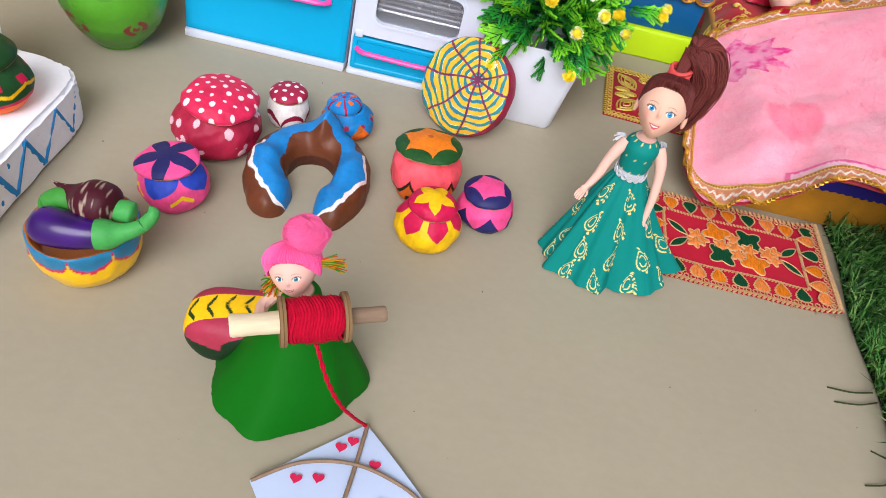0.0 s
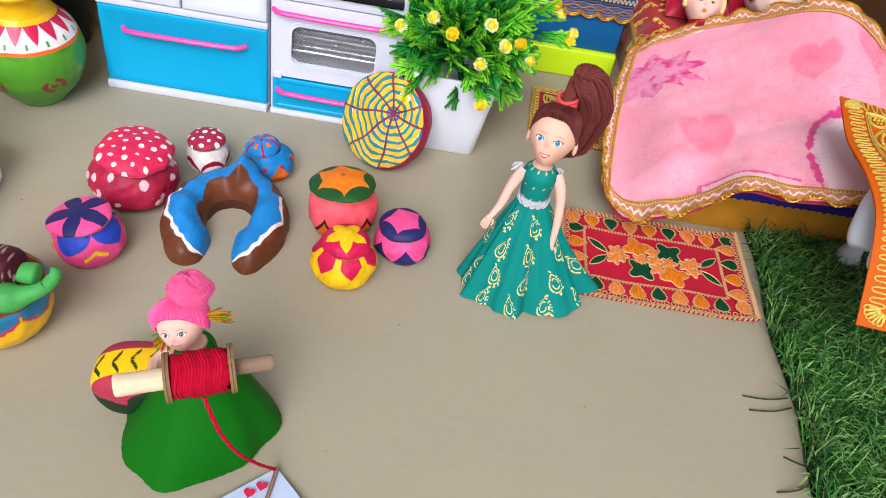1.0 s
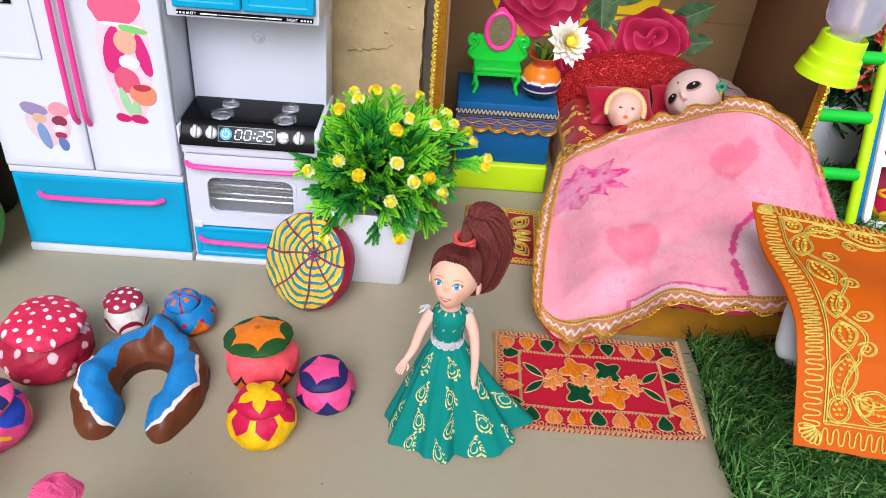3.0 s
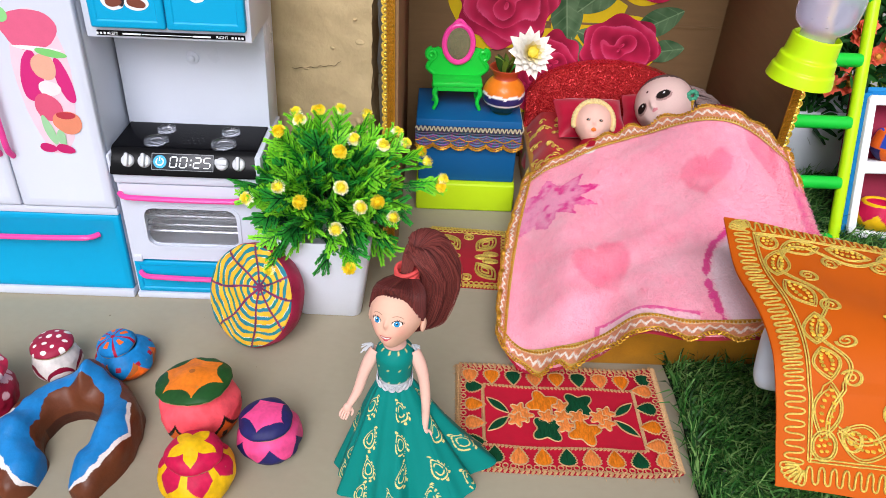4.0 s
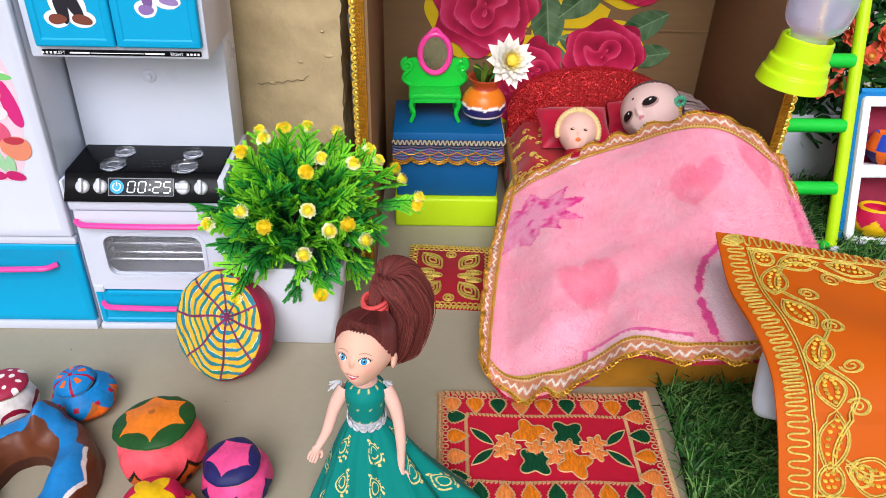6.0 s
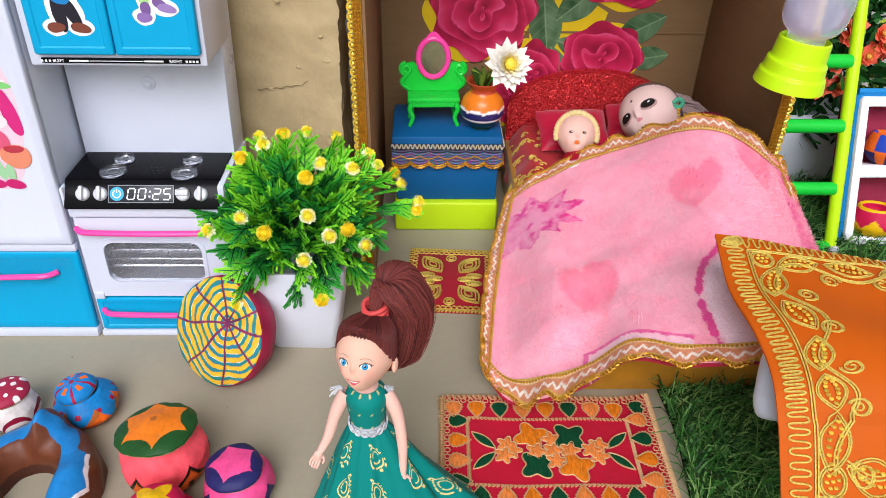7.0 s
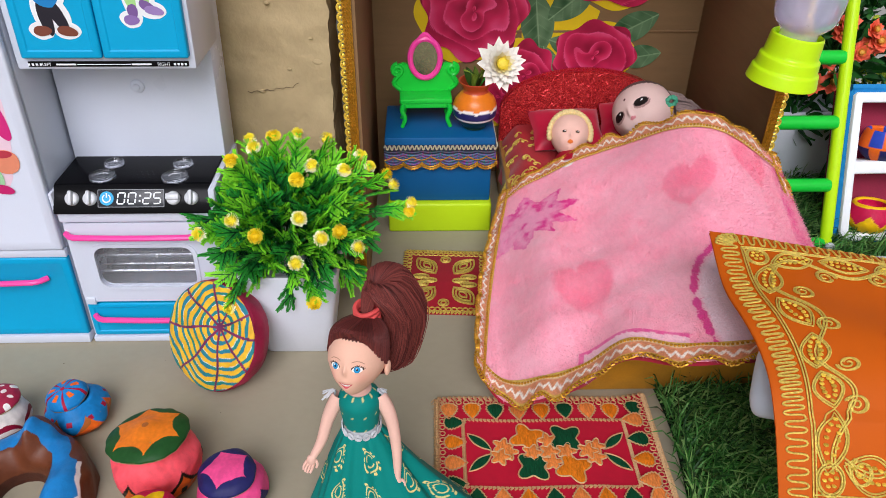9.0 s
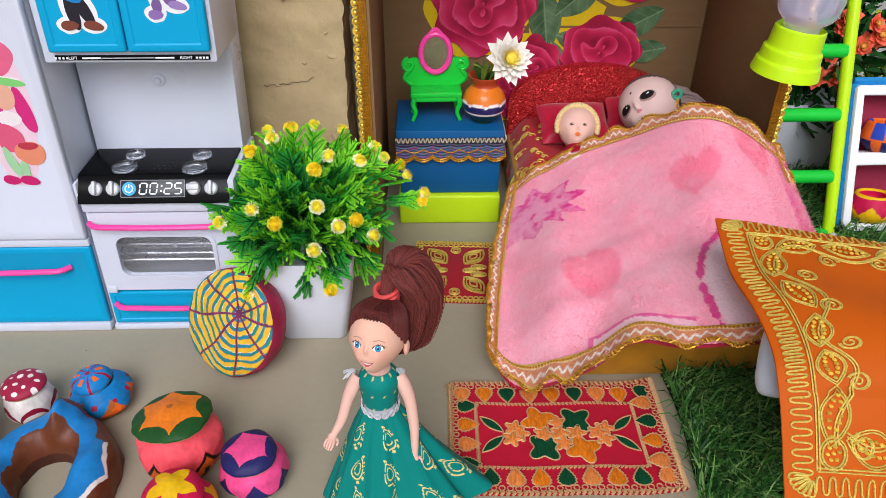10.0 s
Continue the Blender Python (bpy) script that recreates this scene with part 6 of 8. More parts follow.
# ---- white planter with an artificial bush ----
M_SPRIG = mat("green_plastic_foliage", rough=0.5, attr="paint", var=0.1, scale=300, bump=0.1, spec=0.2)
M_PETAL = mat("yellow_plastic_petals", rough=0.55, attr="paint", var=0.1, scale=400, bump=0.1)
M_CERAMIC = mat("white_matt_planter", hexa("e2e7f1"), rough=0.45, var=0.04, scale=30, bump=0.05)
bush = thing("potted_bush", "artificial green bush with yellow pompom flowers in a white planter", "potted plant", 14.8, 0.9, 0, (0, 0, -1))
bm = bmesh.new()
rings = []
for z, hw in ((0.0, 2.2), (0.12, 2.3), (3.5, 2.75), (7.0, 3.25), (7.15, 3.2), (7.1, 2.95), (5.6, 2.8)):
    rings.append([bm.verts.new((x, y, z)) for x, y in round_rect(-hw, hw, -hw, hw, 0.55, 5)])
for a, b in zip(rings, rings[1:]):
    for i in range(len(a)):
        bm.faces.new((a[i], a[(i + 1) % len(a)], b[(i + 1) % len(a)], b[i]))
bm.faces.new(rings[0][::-1])
bm.faces.new(rings[-1])
part("planter", bm, M_CERAMIC, bush, "white tapered square planter", sharp=50)


def sprig_mesh(name, seed, low_c, mid_c, tip_c, length=4.2):
    """A bending frond along +z: needle leaflets in two flat ranks and a shorter one on top, side shoots near the tip."""
    rg = random.Random(seed)
    bm = fresh()
    lay = bm.verts.layers.float_color.get("paint")

    def frond(base, way, up, long, pairs, leaf, from_f):
        side = way.cross(up).normalized()
        pts = [base + way * (long * i / 7) + up * (0.10 * long * (i / 7) ** 2) for i in range(8)]
        tube(bm, pts, lambda f: 0.07 - 0.045 * f, 4, color=low_c)
        for i in range(pairs):
            f = 0.12 + 0.88 * i / (pairs - 1)
            c = along(pts, f)
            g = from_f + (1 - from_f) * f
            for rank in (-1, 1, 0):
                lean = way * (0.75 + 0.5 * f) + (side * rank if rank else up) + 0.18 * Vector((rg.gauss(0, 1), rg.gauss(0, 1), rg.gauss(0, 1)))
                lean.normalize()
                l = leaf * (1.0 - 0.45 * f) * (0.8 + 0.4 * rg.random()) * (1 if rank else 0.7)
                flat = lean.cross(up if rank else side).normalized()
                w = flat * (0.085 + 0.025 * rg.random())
                # Near-black towards each root: shade inside the bush put into the leaf colour.
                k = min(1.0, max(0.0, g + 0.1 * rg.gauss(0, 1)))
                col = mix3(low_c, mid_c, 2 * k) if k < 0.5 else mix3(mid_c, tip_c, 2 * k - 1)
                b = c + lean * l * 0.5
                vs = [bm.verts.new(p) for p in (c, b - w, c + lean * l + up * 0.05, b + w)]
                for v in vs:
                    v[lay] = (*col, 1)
                bm.faces.new(vs)
        return pts

    z, x = Vector((0, 0, 1)), Vector((1, 0, 0))
    pts = frond(Vector(), z, x, length, 24, 0.7, 0.0)
    for f, sg in ((0.45, 1), (0.55, -1), (0.68, 1), (0.76, -1)):
        way = (z + 0.75 * sg * Vector((0, 1, 0)) + 0.2 * x).normalized()
        frond(along(pts, f), way, x, length * 0.36, 11, 0.48, f)
    return mesh_of(name, bm, M_SPRIG, smooth=False)


def pompom_mesh(name, seed):
    """A small flower of many narrow petals facing +z."""
    rg = random.Random(seed)
    bm = fresh()
    lay = bm.verts.layers.float_color.get("paint")
    deep, light = (hexa("f8e838"), hexa("fdfde6")) if seed != 3 else (hexa("f6d81c"), hexa("fae84e"))
    for i in range(120):
        f = (i + 0.5) / 120
        th = math.acos(1 - 1.15 * f)
        a = 2.4 * i
        d = Vector((math.sin(th) * math.cos(a), math.sin(th) * math.sin(a), math.cos(th)))
        r = 0.6 * (0.85 + 0.25 * rg.random())
        side = d.orthogonal().normalized() * 0.062
        col = mix3(deep, light, 1.8 * f - 0.55 + 0.35 * rg.random())
        vs = [bm.verts.new(p) for p in (d * r * 0.35 - side * 0.5, d * r * 0.35 + side * 0.5, d * r + side, d * r - side)]
        for v in vs:
            v[lay] = (*col, 1)
        bm.faces.new(vs)
    ball(bm, (0, 0, 0), 0.4, 0.4, 0.38, 8, 6, lambda u, v, p: deep)
    return mesh_of(name, bm, M_PETAL, smooth=False)


def aim(p, d, roll=0.0, size=1.0):
    """A pose in centimetres at p whose z axis points along d."""
    return Matrix.Translation(Vector(p) * CM) @ Vector(d).to_track_quat("Z", "Y").to_matrix().to_4x4() @ pose(0, 0, 0, 0, 0, roll) @ Matrix.Scale(size, 4)


def crown(parent, meshes, n, root, rg, low, size, reach):
    """Fronds fanned out of a planter; the brighter kind comes more often higher up."""
    for i in range(n):
        z = 1.0 - (1.0 - low) * (i + 0.5) / n
        a = 2.39996 * i
        d = Vector((math.sqrt(max(0, 1 - z * z)) * math.cos(a), math.sqrt(max(0, 1 - z * z)) * math.sin(a), z))
        d = (d + 0.2 * Vector((rg.gauss(0, 1), rg.gauss(0, 1), rg.gauss(0, 1)))).normalized()
        start = Vector(root) + d * (reach * (0.35 + 0.65 * rg.random()))
        bright_kind = rg.random() < 0.36 + 0.4 * max(0.0, d.z)
        ob = part("sprig", meshes[(i % 3) + (3 if bright_kind else 0)], None, parent)
        turn = (d + 0.35 * Vector((rg.gauss(0, 1), rg.gauss(0, 1), rg.gauss(0.3, 1)))).normalized()
        ob.matrix_basis = aim(start, turn, rg.random() * 360, size * (0.75 + 0.4 * rg.random()))


rg = random.Random(11)
# Root greens carry painted inner shade; mid and tip greens are foliage colour.
DARK_G, BRIGHT_G = (hexa("042414"), hexa("10602a"), hexa("34a038")), (hexa("0a5220"), hexa("3cb426"), hexa("8fe034"))
sprigs = [sprig_mesh("sprig", q, *DARK_G) for q in (1, 2, 3)] + [sprig_mesh("sprig", q, *BRIGHT_G) for q in (4, 5, 6)]
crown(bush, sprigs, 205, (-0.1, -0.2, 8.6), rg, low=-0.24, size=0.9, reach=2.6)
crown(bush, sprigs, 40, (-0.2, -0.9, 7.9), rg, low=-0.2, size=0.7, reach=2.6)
poms = [pompom_mesh("flower", q) for q in (1, 2, 3)]
# flower heads by their way from the middle of the bush: turn, rise, reach
for i, (az, el, reach) in enumerate(((159, 70, 5.8), (-165, 75, 5.6), (122, 83, 5.8), (49, 75, 5.8), (40, 55, 5.9), (-151, 60, 5.9), (-43, 59, 6.0), (-16, 46, 6.0), (-64, 54, 5.9), (25, 35, 6.3), (20, 28, 6.3), (15, 21, 7.0),
                                      (11, 16, 7.2), (5, 7, 8.0), (3, 4, 7.8), (-134, 17, 6.4), (-114, 30, 6.0), (-97, 24, 6.1), (-70, 32, 6.1), (-60, 19, 6.2), (-48, 19, 6.2), (-39, 6, 6.3), (-76, 8, 6.1), (-67, -29, 6.0), (-130, -36, 6.6))):
    d = Vector((math.cos(radians(az)) * math.cos(radians(el)), math.sin(radians(az)) * math.cos(radians(el)), math.sin(radians(el))))
    ob = part("flower", poms[i % 3], None, bush)
    ob.matrix_basis = aim(Vector((0, -0.3, 9.6)) + d * reach, d + Vector((0, -0.35, 0.5)), 40 * i, 0.78)
    stalk = part("sprig", sprigs[3 + i % 3], None, bush)
    stalk.matrix_basis = aim(Vector((0, -0.3, 9.6)) + d * (reach - 2.7), d, 50 * i, 0.66)

# ---- bedside boxes ----
M_LIMECARD = mat("lime_card_box", hexa("bfe21a"), rough=0.45, var=0.05, scale=30, bump=0.05)
M_PALECORD = mat("silvery_cord", hexa("c8c2a4"), rough=0.45, metal=0.25, var=0.35, scale=800, bump=0.8, fine=2400)
M_BLUECARD = mat("blue_card_box", hexa("08588e"), rough=0.5, var=0.1, scale=30, bump=0.1)
bm = bmesh.new()
box(bm, 20.6, 29.5, 14.0, 22.6, 0, 2.85, bevel=0.25, seg=3)
solo("lime_box", bm, M_LIMECARD, "lime green low box under the blue bedside box", "box")
cab = thing("bedside_box", "blue box cabinet with a lid and gold and blue braid", "bedside cabinet", 25.05, 17.6, 2.87)
bm = bmesh.new()
box(bm, -4.3, 4.3, -3.1, 3.1, 0, 4.4, bevel=0.15)
part("body", bm, M_BLUECARD, cab)
bm = bmesh.new()
box(bm, -4.55, 4.55, -3.35, 3.35, 4.0, 6.1, bevel=0.14)
part("lid", bm, M_BLUECARD, cab)


def band_paint(u, v, p):
    k = noise.noise(p * 5.0)
    c = (hexa("27688a"), hexa("7a348e"), hexa("22705e"), hexa("a84468"))[int(abs(k) * 9) % 4]
    return mix3(hexa("14222a"), c, 0.9 if v < 0.62 else 0.25)


for pa, pb in ((Vector((-4.6, -3.44, 0)), Vector((4.6, -3.44, 0))), (Vector((4.62, -3.4, 0)), Vector((4.62, 3.4, 0)))):
    out = Vector((0, -1, 0)) if pa.x < 0 else Vector((1, 0, 0))
    length = (pb - pa).length
    n = int(length / 1.35)

    def hang(f):
        """How far the scalloped lower edge hangs."""
        return 3.75 - 0.42 * abs(math.sin(math.pi * n * f)) ** 0.7

    bm = fresh()
    surf(bm, lambda u, v: pa.lerp(pb, u) + out * (0.03 * math.sin(50 * v)) + Vector((0, 0, hang(u) + (5.5 - hang(u)) * v)), 160, 24, band_paint)
    br = part("braid", bm, M_RIBBON, cab, "dark multicoloured braid")
    bm = bmesh.new()
    m = int(length / 0.36) * 10
    tube(bm, [pa.lerp(pb, i / m) + out * 0.07 + Vector((0, 0, 5.28 + 0.19 * math.sin(2 * math.pi * i / 10))) for i in range(m + 1)], 0.065, 5)
    part("top_cord", bm, M_PALECORD, br, "silvery wavy cord")
    bm = bmesh.new()
    m = n * 20
    for up, w in ((0.0, 0.09), (0.2, 0.06)):
        tube(bm, [pa.lerp(pb, i / m) + out * (0.07 + 0.03 * math.sin(i * 2.2)) + Vector((0, 0, hang(i / m) + up + 0.03 * math.sin(i * 1.9))) for i in range(m + 1)], w, 5)
    tube(bm, [pa.lerp(pb, i / m) + out * 0.06 + Vector((0, 0, 4.45 - 0.3 * abs(math.sin(math.pi * (n * i / m + 0.5))))) for i in range(m + 1)], 0.05, 5)
    part("scallop_cord", bm, M_GOLD, br, "gold scalloped cord")

# ---- green toy dressing chair with a mirror ----
chair = thing("toy_dresser", "green plastic toy dresser with scrolled arms and pink oval mirror", "toy dresser", 23.9, 17.2, 8.98, (0, 0, 2))
bm = bmesh.new()
box(bm, -2.15, 2.15, -1.1, 1.1, 2.1, 2.55, bevel=0.14)
part("seat", bm, M_GREEN, chair)
bm = bmesh.new()
box(bm, -1.9, 1.9, -1.0, 1.0, 1.7, 2.15, bevel=0.1)
part("apron", bm, M_GREEN, chair)
for x in (-1.8, 1.8):
    for y in (-0.9, 0.9):
        bm = bmesh.new()
        s = 1 if x > 0 else -1
        tube(bm, catmull([(x, y, 2.1), (x + 0.18 * s, y, 1.5), (x - 0.05 * s, y, 0.8), (x + 0.22 * s, y, 0.02)], 14), lambda f: 0.24 - 0.08 * f, 8)
        part("leg", bm, M_GREEN, chair)
bm = bmesh.new()
slab(bm, [(-2.2, 0), (2.2, 0), (2.5, 0.8), (2.1, 1.6), (2.45, 2.3), (1.6, 2.5), (1.1, 2.0), (0, 1.7), (-1.1, 2.0), (-1.6, 2.5), (-2.45, 2.3), (-2.1, 1.6), (-2.5, 0.8)], -0.2, 0.2, m=Matrix(((1, 0, 0, 0), (0, 0, -1, 0.95), (0, 1, 0, 2.45), (0, 0, 0, 1))))
bmesh.ops.bevel(bm, geom=bm.edges[:], offset=0.08, segments=2, affect="EDGES")
part("back", bm, M_GREEN, chair)
for s in (-1, 1):
    bm = bmesh.new()
    pts = []
    for i in range(22):
        a = i / 21 * 3.4 * math.pi
        r = 0.55 * (1 - 0.75 * i / 21)
        pts.append((s * (2.25 + r * math.sin(a) * 0.9), 0.75, 4.35 + r * math.cos(a)))
    tube(bm, pts, 0.19, 7)
    tube(bm, catmull([(s * 2.0, 0.8, 2.6), (s * 2.6, 0.75, 3.2), (s * 2.2, 0.75, 3.9)], 10), 0.2, 7)
    part("scroll_arm", bm, M_GREEN, chair)
bm = bmesh.new()
tube(bm, [(1.22 * math.cos(a), 0.62, 5.35 + 1.62 * math.sin(a)) for a in [2 * math.pi * q / 40 for q in range(40)]], 0.24, 8, closed=True)
tube(bm, catmull([(-0.5, 0.62, 6.9), (0, 0.62, 7.35), (0.5, 0.62, 6.9)], 8), 0.2, 7)
part("mirror_frame", bm, M_PINK, chair, "pink oval mirror frame")
# Olive base colour puts the yellowish surroundings it reflects into the mirror.
M_MIRROR = mat("tinted_worn_mirror", hexa("a3a284"), rough=0.12, metal=0.9, var=0.35, scale=300, bump=0.12, fine=500)
bm = bmesh.new()
lathe(bm, [(0, 0), (1.0, 0), (1.0, 0.06), (0, 0.06)], 40, 12, smooth=False, place=Matrix.Translation((0, 0.66, 5.35)) @ pose(0, 0, 0, 90, 0, 0) @ Matrix.Diagonal((1.2, 1.6, 1, 1)))
part("mirror", bm, M_MIRROR, chair, "worn silver mirror tinted with its yellowish reflection")

# ---- little vase with a white flower ----
vase = thing("flower_vase", "orange clay vase with navy and white band holding a white flower", "vase", 27.95, 16.4, 8.98)
bm = fresh()


def vase_paint(a, v, p):
    z = p.z
    if z > 3.15:
        return hexa("b5482a")
    lim = 1.75 + 0.14 * abs(math.sin(4 * a))
    if z > lim + 0.16:
        return hexa("e07a20")
    if z > lim - 0.04:
        return C["white"]
    if z > 1.05:
        return C["navy"] if z > 1.2 else C["white"]
    return hexa("1d3a2a")


lathe(bm, [(0, 0.02), (0.85, 0), (1.0, 0.25), (1.65, 0.95), (1.86, 1.65), (1.62, 2.5), (1.1, 3.1), (1.05, 3.45), (1.4, 4.0), (1.25, 4.0), (0.9, 3.4), (0, 3.1)], 90, 80, vase_paint, rough=0.02, seed=2.7)
part("body", bm, M_GLOSSY, vase)


def dahlia_mesh(name, r, outer, inner, n=64, broad=1.0):
    """A flower of layered pointed petals facing +z."""
    bm = fresh()
    lay = bm.verts.layers.float_color.get("paint")
    for i in range(n):
        f = (i + 0.5) / n
        a = 2.39996 * i
        lift = 1.0 * (1 - f) + 0.12
        d = Vector((math.cos(a) * math.cos(lift), math.sin(a) * math.cos(lift), math.sin(lift)))
        l = r * (0.42 + 0.58 * f)
        side = d.cross(Vector((0, 0, 1)))
        side = side.normalized() * r * (0.08 + 0.07 * f) * broad if side.length > 1e-3 else Vector((0.1, 0, 0))
        up = side.cross(d).normalized() * r * 0.05
        base = Vector((0, 0, 0.12 * r * (1 - f)))
        col = mix3(inner, outer, (f - 0.16) * 3)
        cols = [mix3(inner, col, 0.5), col, col, col, col]
        vs = [bm.verts.new(p) for p in (base, base + d * l * 0.55 - side + up, base + d * l * 0.5, base + d * l * 0.55 + side + up, base + d * l + up * 1.5)]
        for v, cc in zip(vs, cols):
            v[lay] = (*cc, 1)
        bm.faces.new((vs[0], vs[1], vs[2]))
        bm.faces.new((vs[0], vs[2], vs[3]))
        bm.faces.new((vs[1], vs[4], vs[2]))
        bm.faces.new((vs[2], vs[4], vs[3]))
    ball(bm, (0, 0, 0.4 * r), r * 0.2, r * 0.2, r * 0.14, 10, 6, lambda u, v, p: inner)
    return mesh_of(name, bm, M_PETAL, smooth=False)


fl = part("white_flower", dahlia_mesh("white_flower", 2.35, hexa("f4f1e6"), hexa("ecd84a"), 58, 1.75), None, vase, "white flower with a yellow heart")
fl.matrix_basis = aim((1.8, 0.3, 5.2), (0.25, -0.85, 0.42))
bm = bmesh.new()
tube(bm, catmull([(0, 0, 3.0), (0.8, 0.2, 4.2), (2.1, 0.6, 5.2)], 10), 0.1, 6)
part("stem", bm, M_GREEN, vase)
for i in range(11):
    bm = fresh()
    a, t = 2.4 * i, 0.25 + 0.5 * hash1(i)
    lcol = mix3(hexa("2c4a1a"), hexa("8fa63c"), hash1(i + 4))
    d = Vector((math.cos(a) * t, math.sin(a) * t, 1)).normalized()
    sd = d.orthogonal().normalized() * 0.42
    surf(bm, lambda u, v: Vector((0, 0, 3.2)) + d * (2.3 * v) + sd * ((2 * u - 1) * math.sin(math.pi * min(1, v * 0.97 + 0.03)) ** 0.8) + Vector((0, 0, -0.4 * v * v)) + d.orthogonal().cross(d) * 0.1 * (2 * u - 1) ** 2, 4, 8, lambda u, v, p: lcol)
    part("leaf", bm, M_SPRIG, vase, smooth=True)
bm = fresh()
ball(bm, (0.9, 0.4, 5.2), 0.6, 0.6, 0.7, 12, 8, lambda u, v, p: hexa("e2b814"))
part("bud", bm, M_PETAL, vase, "yellow bud")

# ---- lime ladder leaning back, and the lamp hanging before the box ----
ladder = thing("toy_ladder", "lime green plastic toy ladder with green rungs, leaning back", "toy ladder", 0, 0, 0)
for x in (57.6, 50.8):
    bm = bmesh.new()
    tube(bm, [(x, 10.2 + 0.385 * z, z) for z in (0.0, 6, 12, 18, 25)], 0.5, 16)
    part("rail", bm, M_LIME, ladder)
for z in (0.7, 5.4, 10.2, 15.0, 19.8):
    bm = bmesh.new()
    tube(bm, [(51.0, 10.2 + 0.385 * z, z), (57.3, 10.2 + 0.385 * z, z)], 0.58, 12)
    part("rung", bm, M_GREEN, ladder, "green rung")
bm = bmesh.new()
lathe(bm, [(0, 0), (0.45, 0.05), (0.4, 0.3), (0, 0.4)], 14, 10, place=Matrix.Translation((57.6, 9.95, 0.8)) @ pose(0, 0, 0, 90, 0, 0))
part("stud", bm, M_KNOB, ladder, "clear round stud")

lamp = thing("hanging_lamp", "lime stepped plastic lamp shade with a clear dome, hanging", "lamp", 46.5, 4.0, 17.7, (0, 6, 0))
bm = bmesh.new()
lathe(bm, [(2.1, 0), (2.2, 0.05), (2.05, 0.85), (1.95, 0.95), (1.92, 1.0), (1.85, 1.65), (1.72, 1.75), (1.68, 1.8), (1.6, 3.0), (1.5, 3.1), (1.4, 2.9), (1.5, 1.8), (1.85, 0.8), (2.05, 0.05), (2.1, 0)], 48, 90, smooth=False)
part("shade", bm, M_LIME, lamp)
M_DOME = glassy("clear_lilac_plastic", (0.80, 0.80, 0.97), 0.1, 1.08, 0.3)
bm = bmesh.new()
lathe(bm, [(1.15, 2.9), (1.2, 3.3), (1.75, 3.9), (1.95, 4.9), (1.85, 6.1), (1.3, 6.9), (0.6, 7.8), (0, 7.95)], 40, 50)
dome = part("dome", bm, M_DOME, lamp, "clear ribbed dome")
bm = bmesh.new()
for i in range(34):
    a, z = 2.4 * i, 4.1 + 1.9 * hash1(i)
    ball(bm, (1.88 * math.cos(a), 1.88 * math.sin(a), z), 0.09, 0.09, 0.09, 6, 5)
part("dome_beads", bm, M_CLEAR, dome, "clear raised beads")
bm = bmesh.new()
tube(bm, [(0, 0, 7.9), (-1.0, 0, 11.0), (-2.8, 0.2, 14.0)], 0.08, 6)
part("cord", bm, M_SILVER, lamp, "thin hanging wire")
bm = bmesh.new()
tube(bm, [(48.9, 8.2, 30.9), (48.2, 6, 31.1), (46.9, 4.1, 31.0)], 0.15, 6)
part("wire_arm", bm, M_SILVER, room, "thin wire arm")

# ---- white and blue shelf with pots ----
M_SHELFIN = mat("dusky_rose_paint", hexa("8f2440"), rough=0.75, var=0.2, scale=60, bump=0.3)
shelf = thing("foam_shelf", "white foam shelf with rose lining and blue outer rim, leaning back", "shelf", 59.3, 11.3, 0.05, (-22, 0, 0))
bm = bmesh.new()
box(bm, 0, 11, 2.6, 3.2, 0, 13, bevel=0.1)
part("back_panel", bm, M_SHELFIN, shelf, "rose painted back")
for nm, d in (("side", (0, 0.75, -0.2, 3.0, 0.4, 12.8)), ("side", (10.3, 11, -0.2, 3.0, 0.4, 12.8)), ("board", (0.1, 10.9, -0.2, 3.0, 0.35, 1.0)), ("board", (0.1, 10.9, -0.15, 3.0, 6.1, 7.2)), ("board", (0.1, 10.9, -0.2, 3.0, 12.0, 12.9))):
    bm = bmesh.new()
    box(bm, *d, bevel=0.2)
    bmesh.ops.subdivide_edges(bm, edges=bm.edges[:], cuts=2)
    for v in bm.verts:
        v.co += 0.06 * noise.noise_vector(v.co * 1.2)
    part(nm, bm, M_FOAM, shelf, "white foam board")
bm = bmesh.new()
for pts in ([(-0.1, 0.6, 0.1), (-0.12, 0.6, 6.5), (-0.1, 0.6, 13.0)], [(-0.1, 0.6, 13.05), (11.1, 0.6, 13.05)], [(-0.1, 0.6, 0.15), (11.1, 0.6, 0.15)]):
    tube(bm, pts, 0.3, 8, flat=2.2)
part("rim", bm, M_BLUEPAINT, shelf, "blue painted rim")
mm = shelf.matrix_basis.copy()
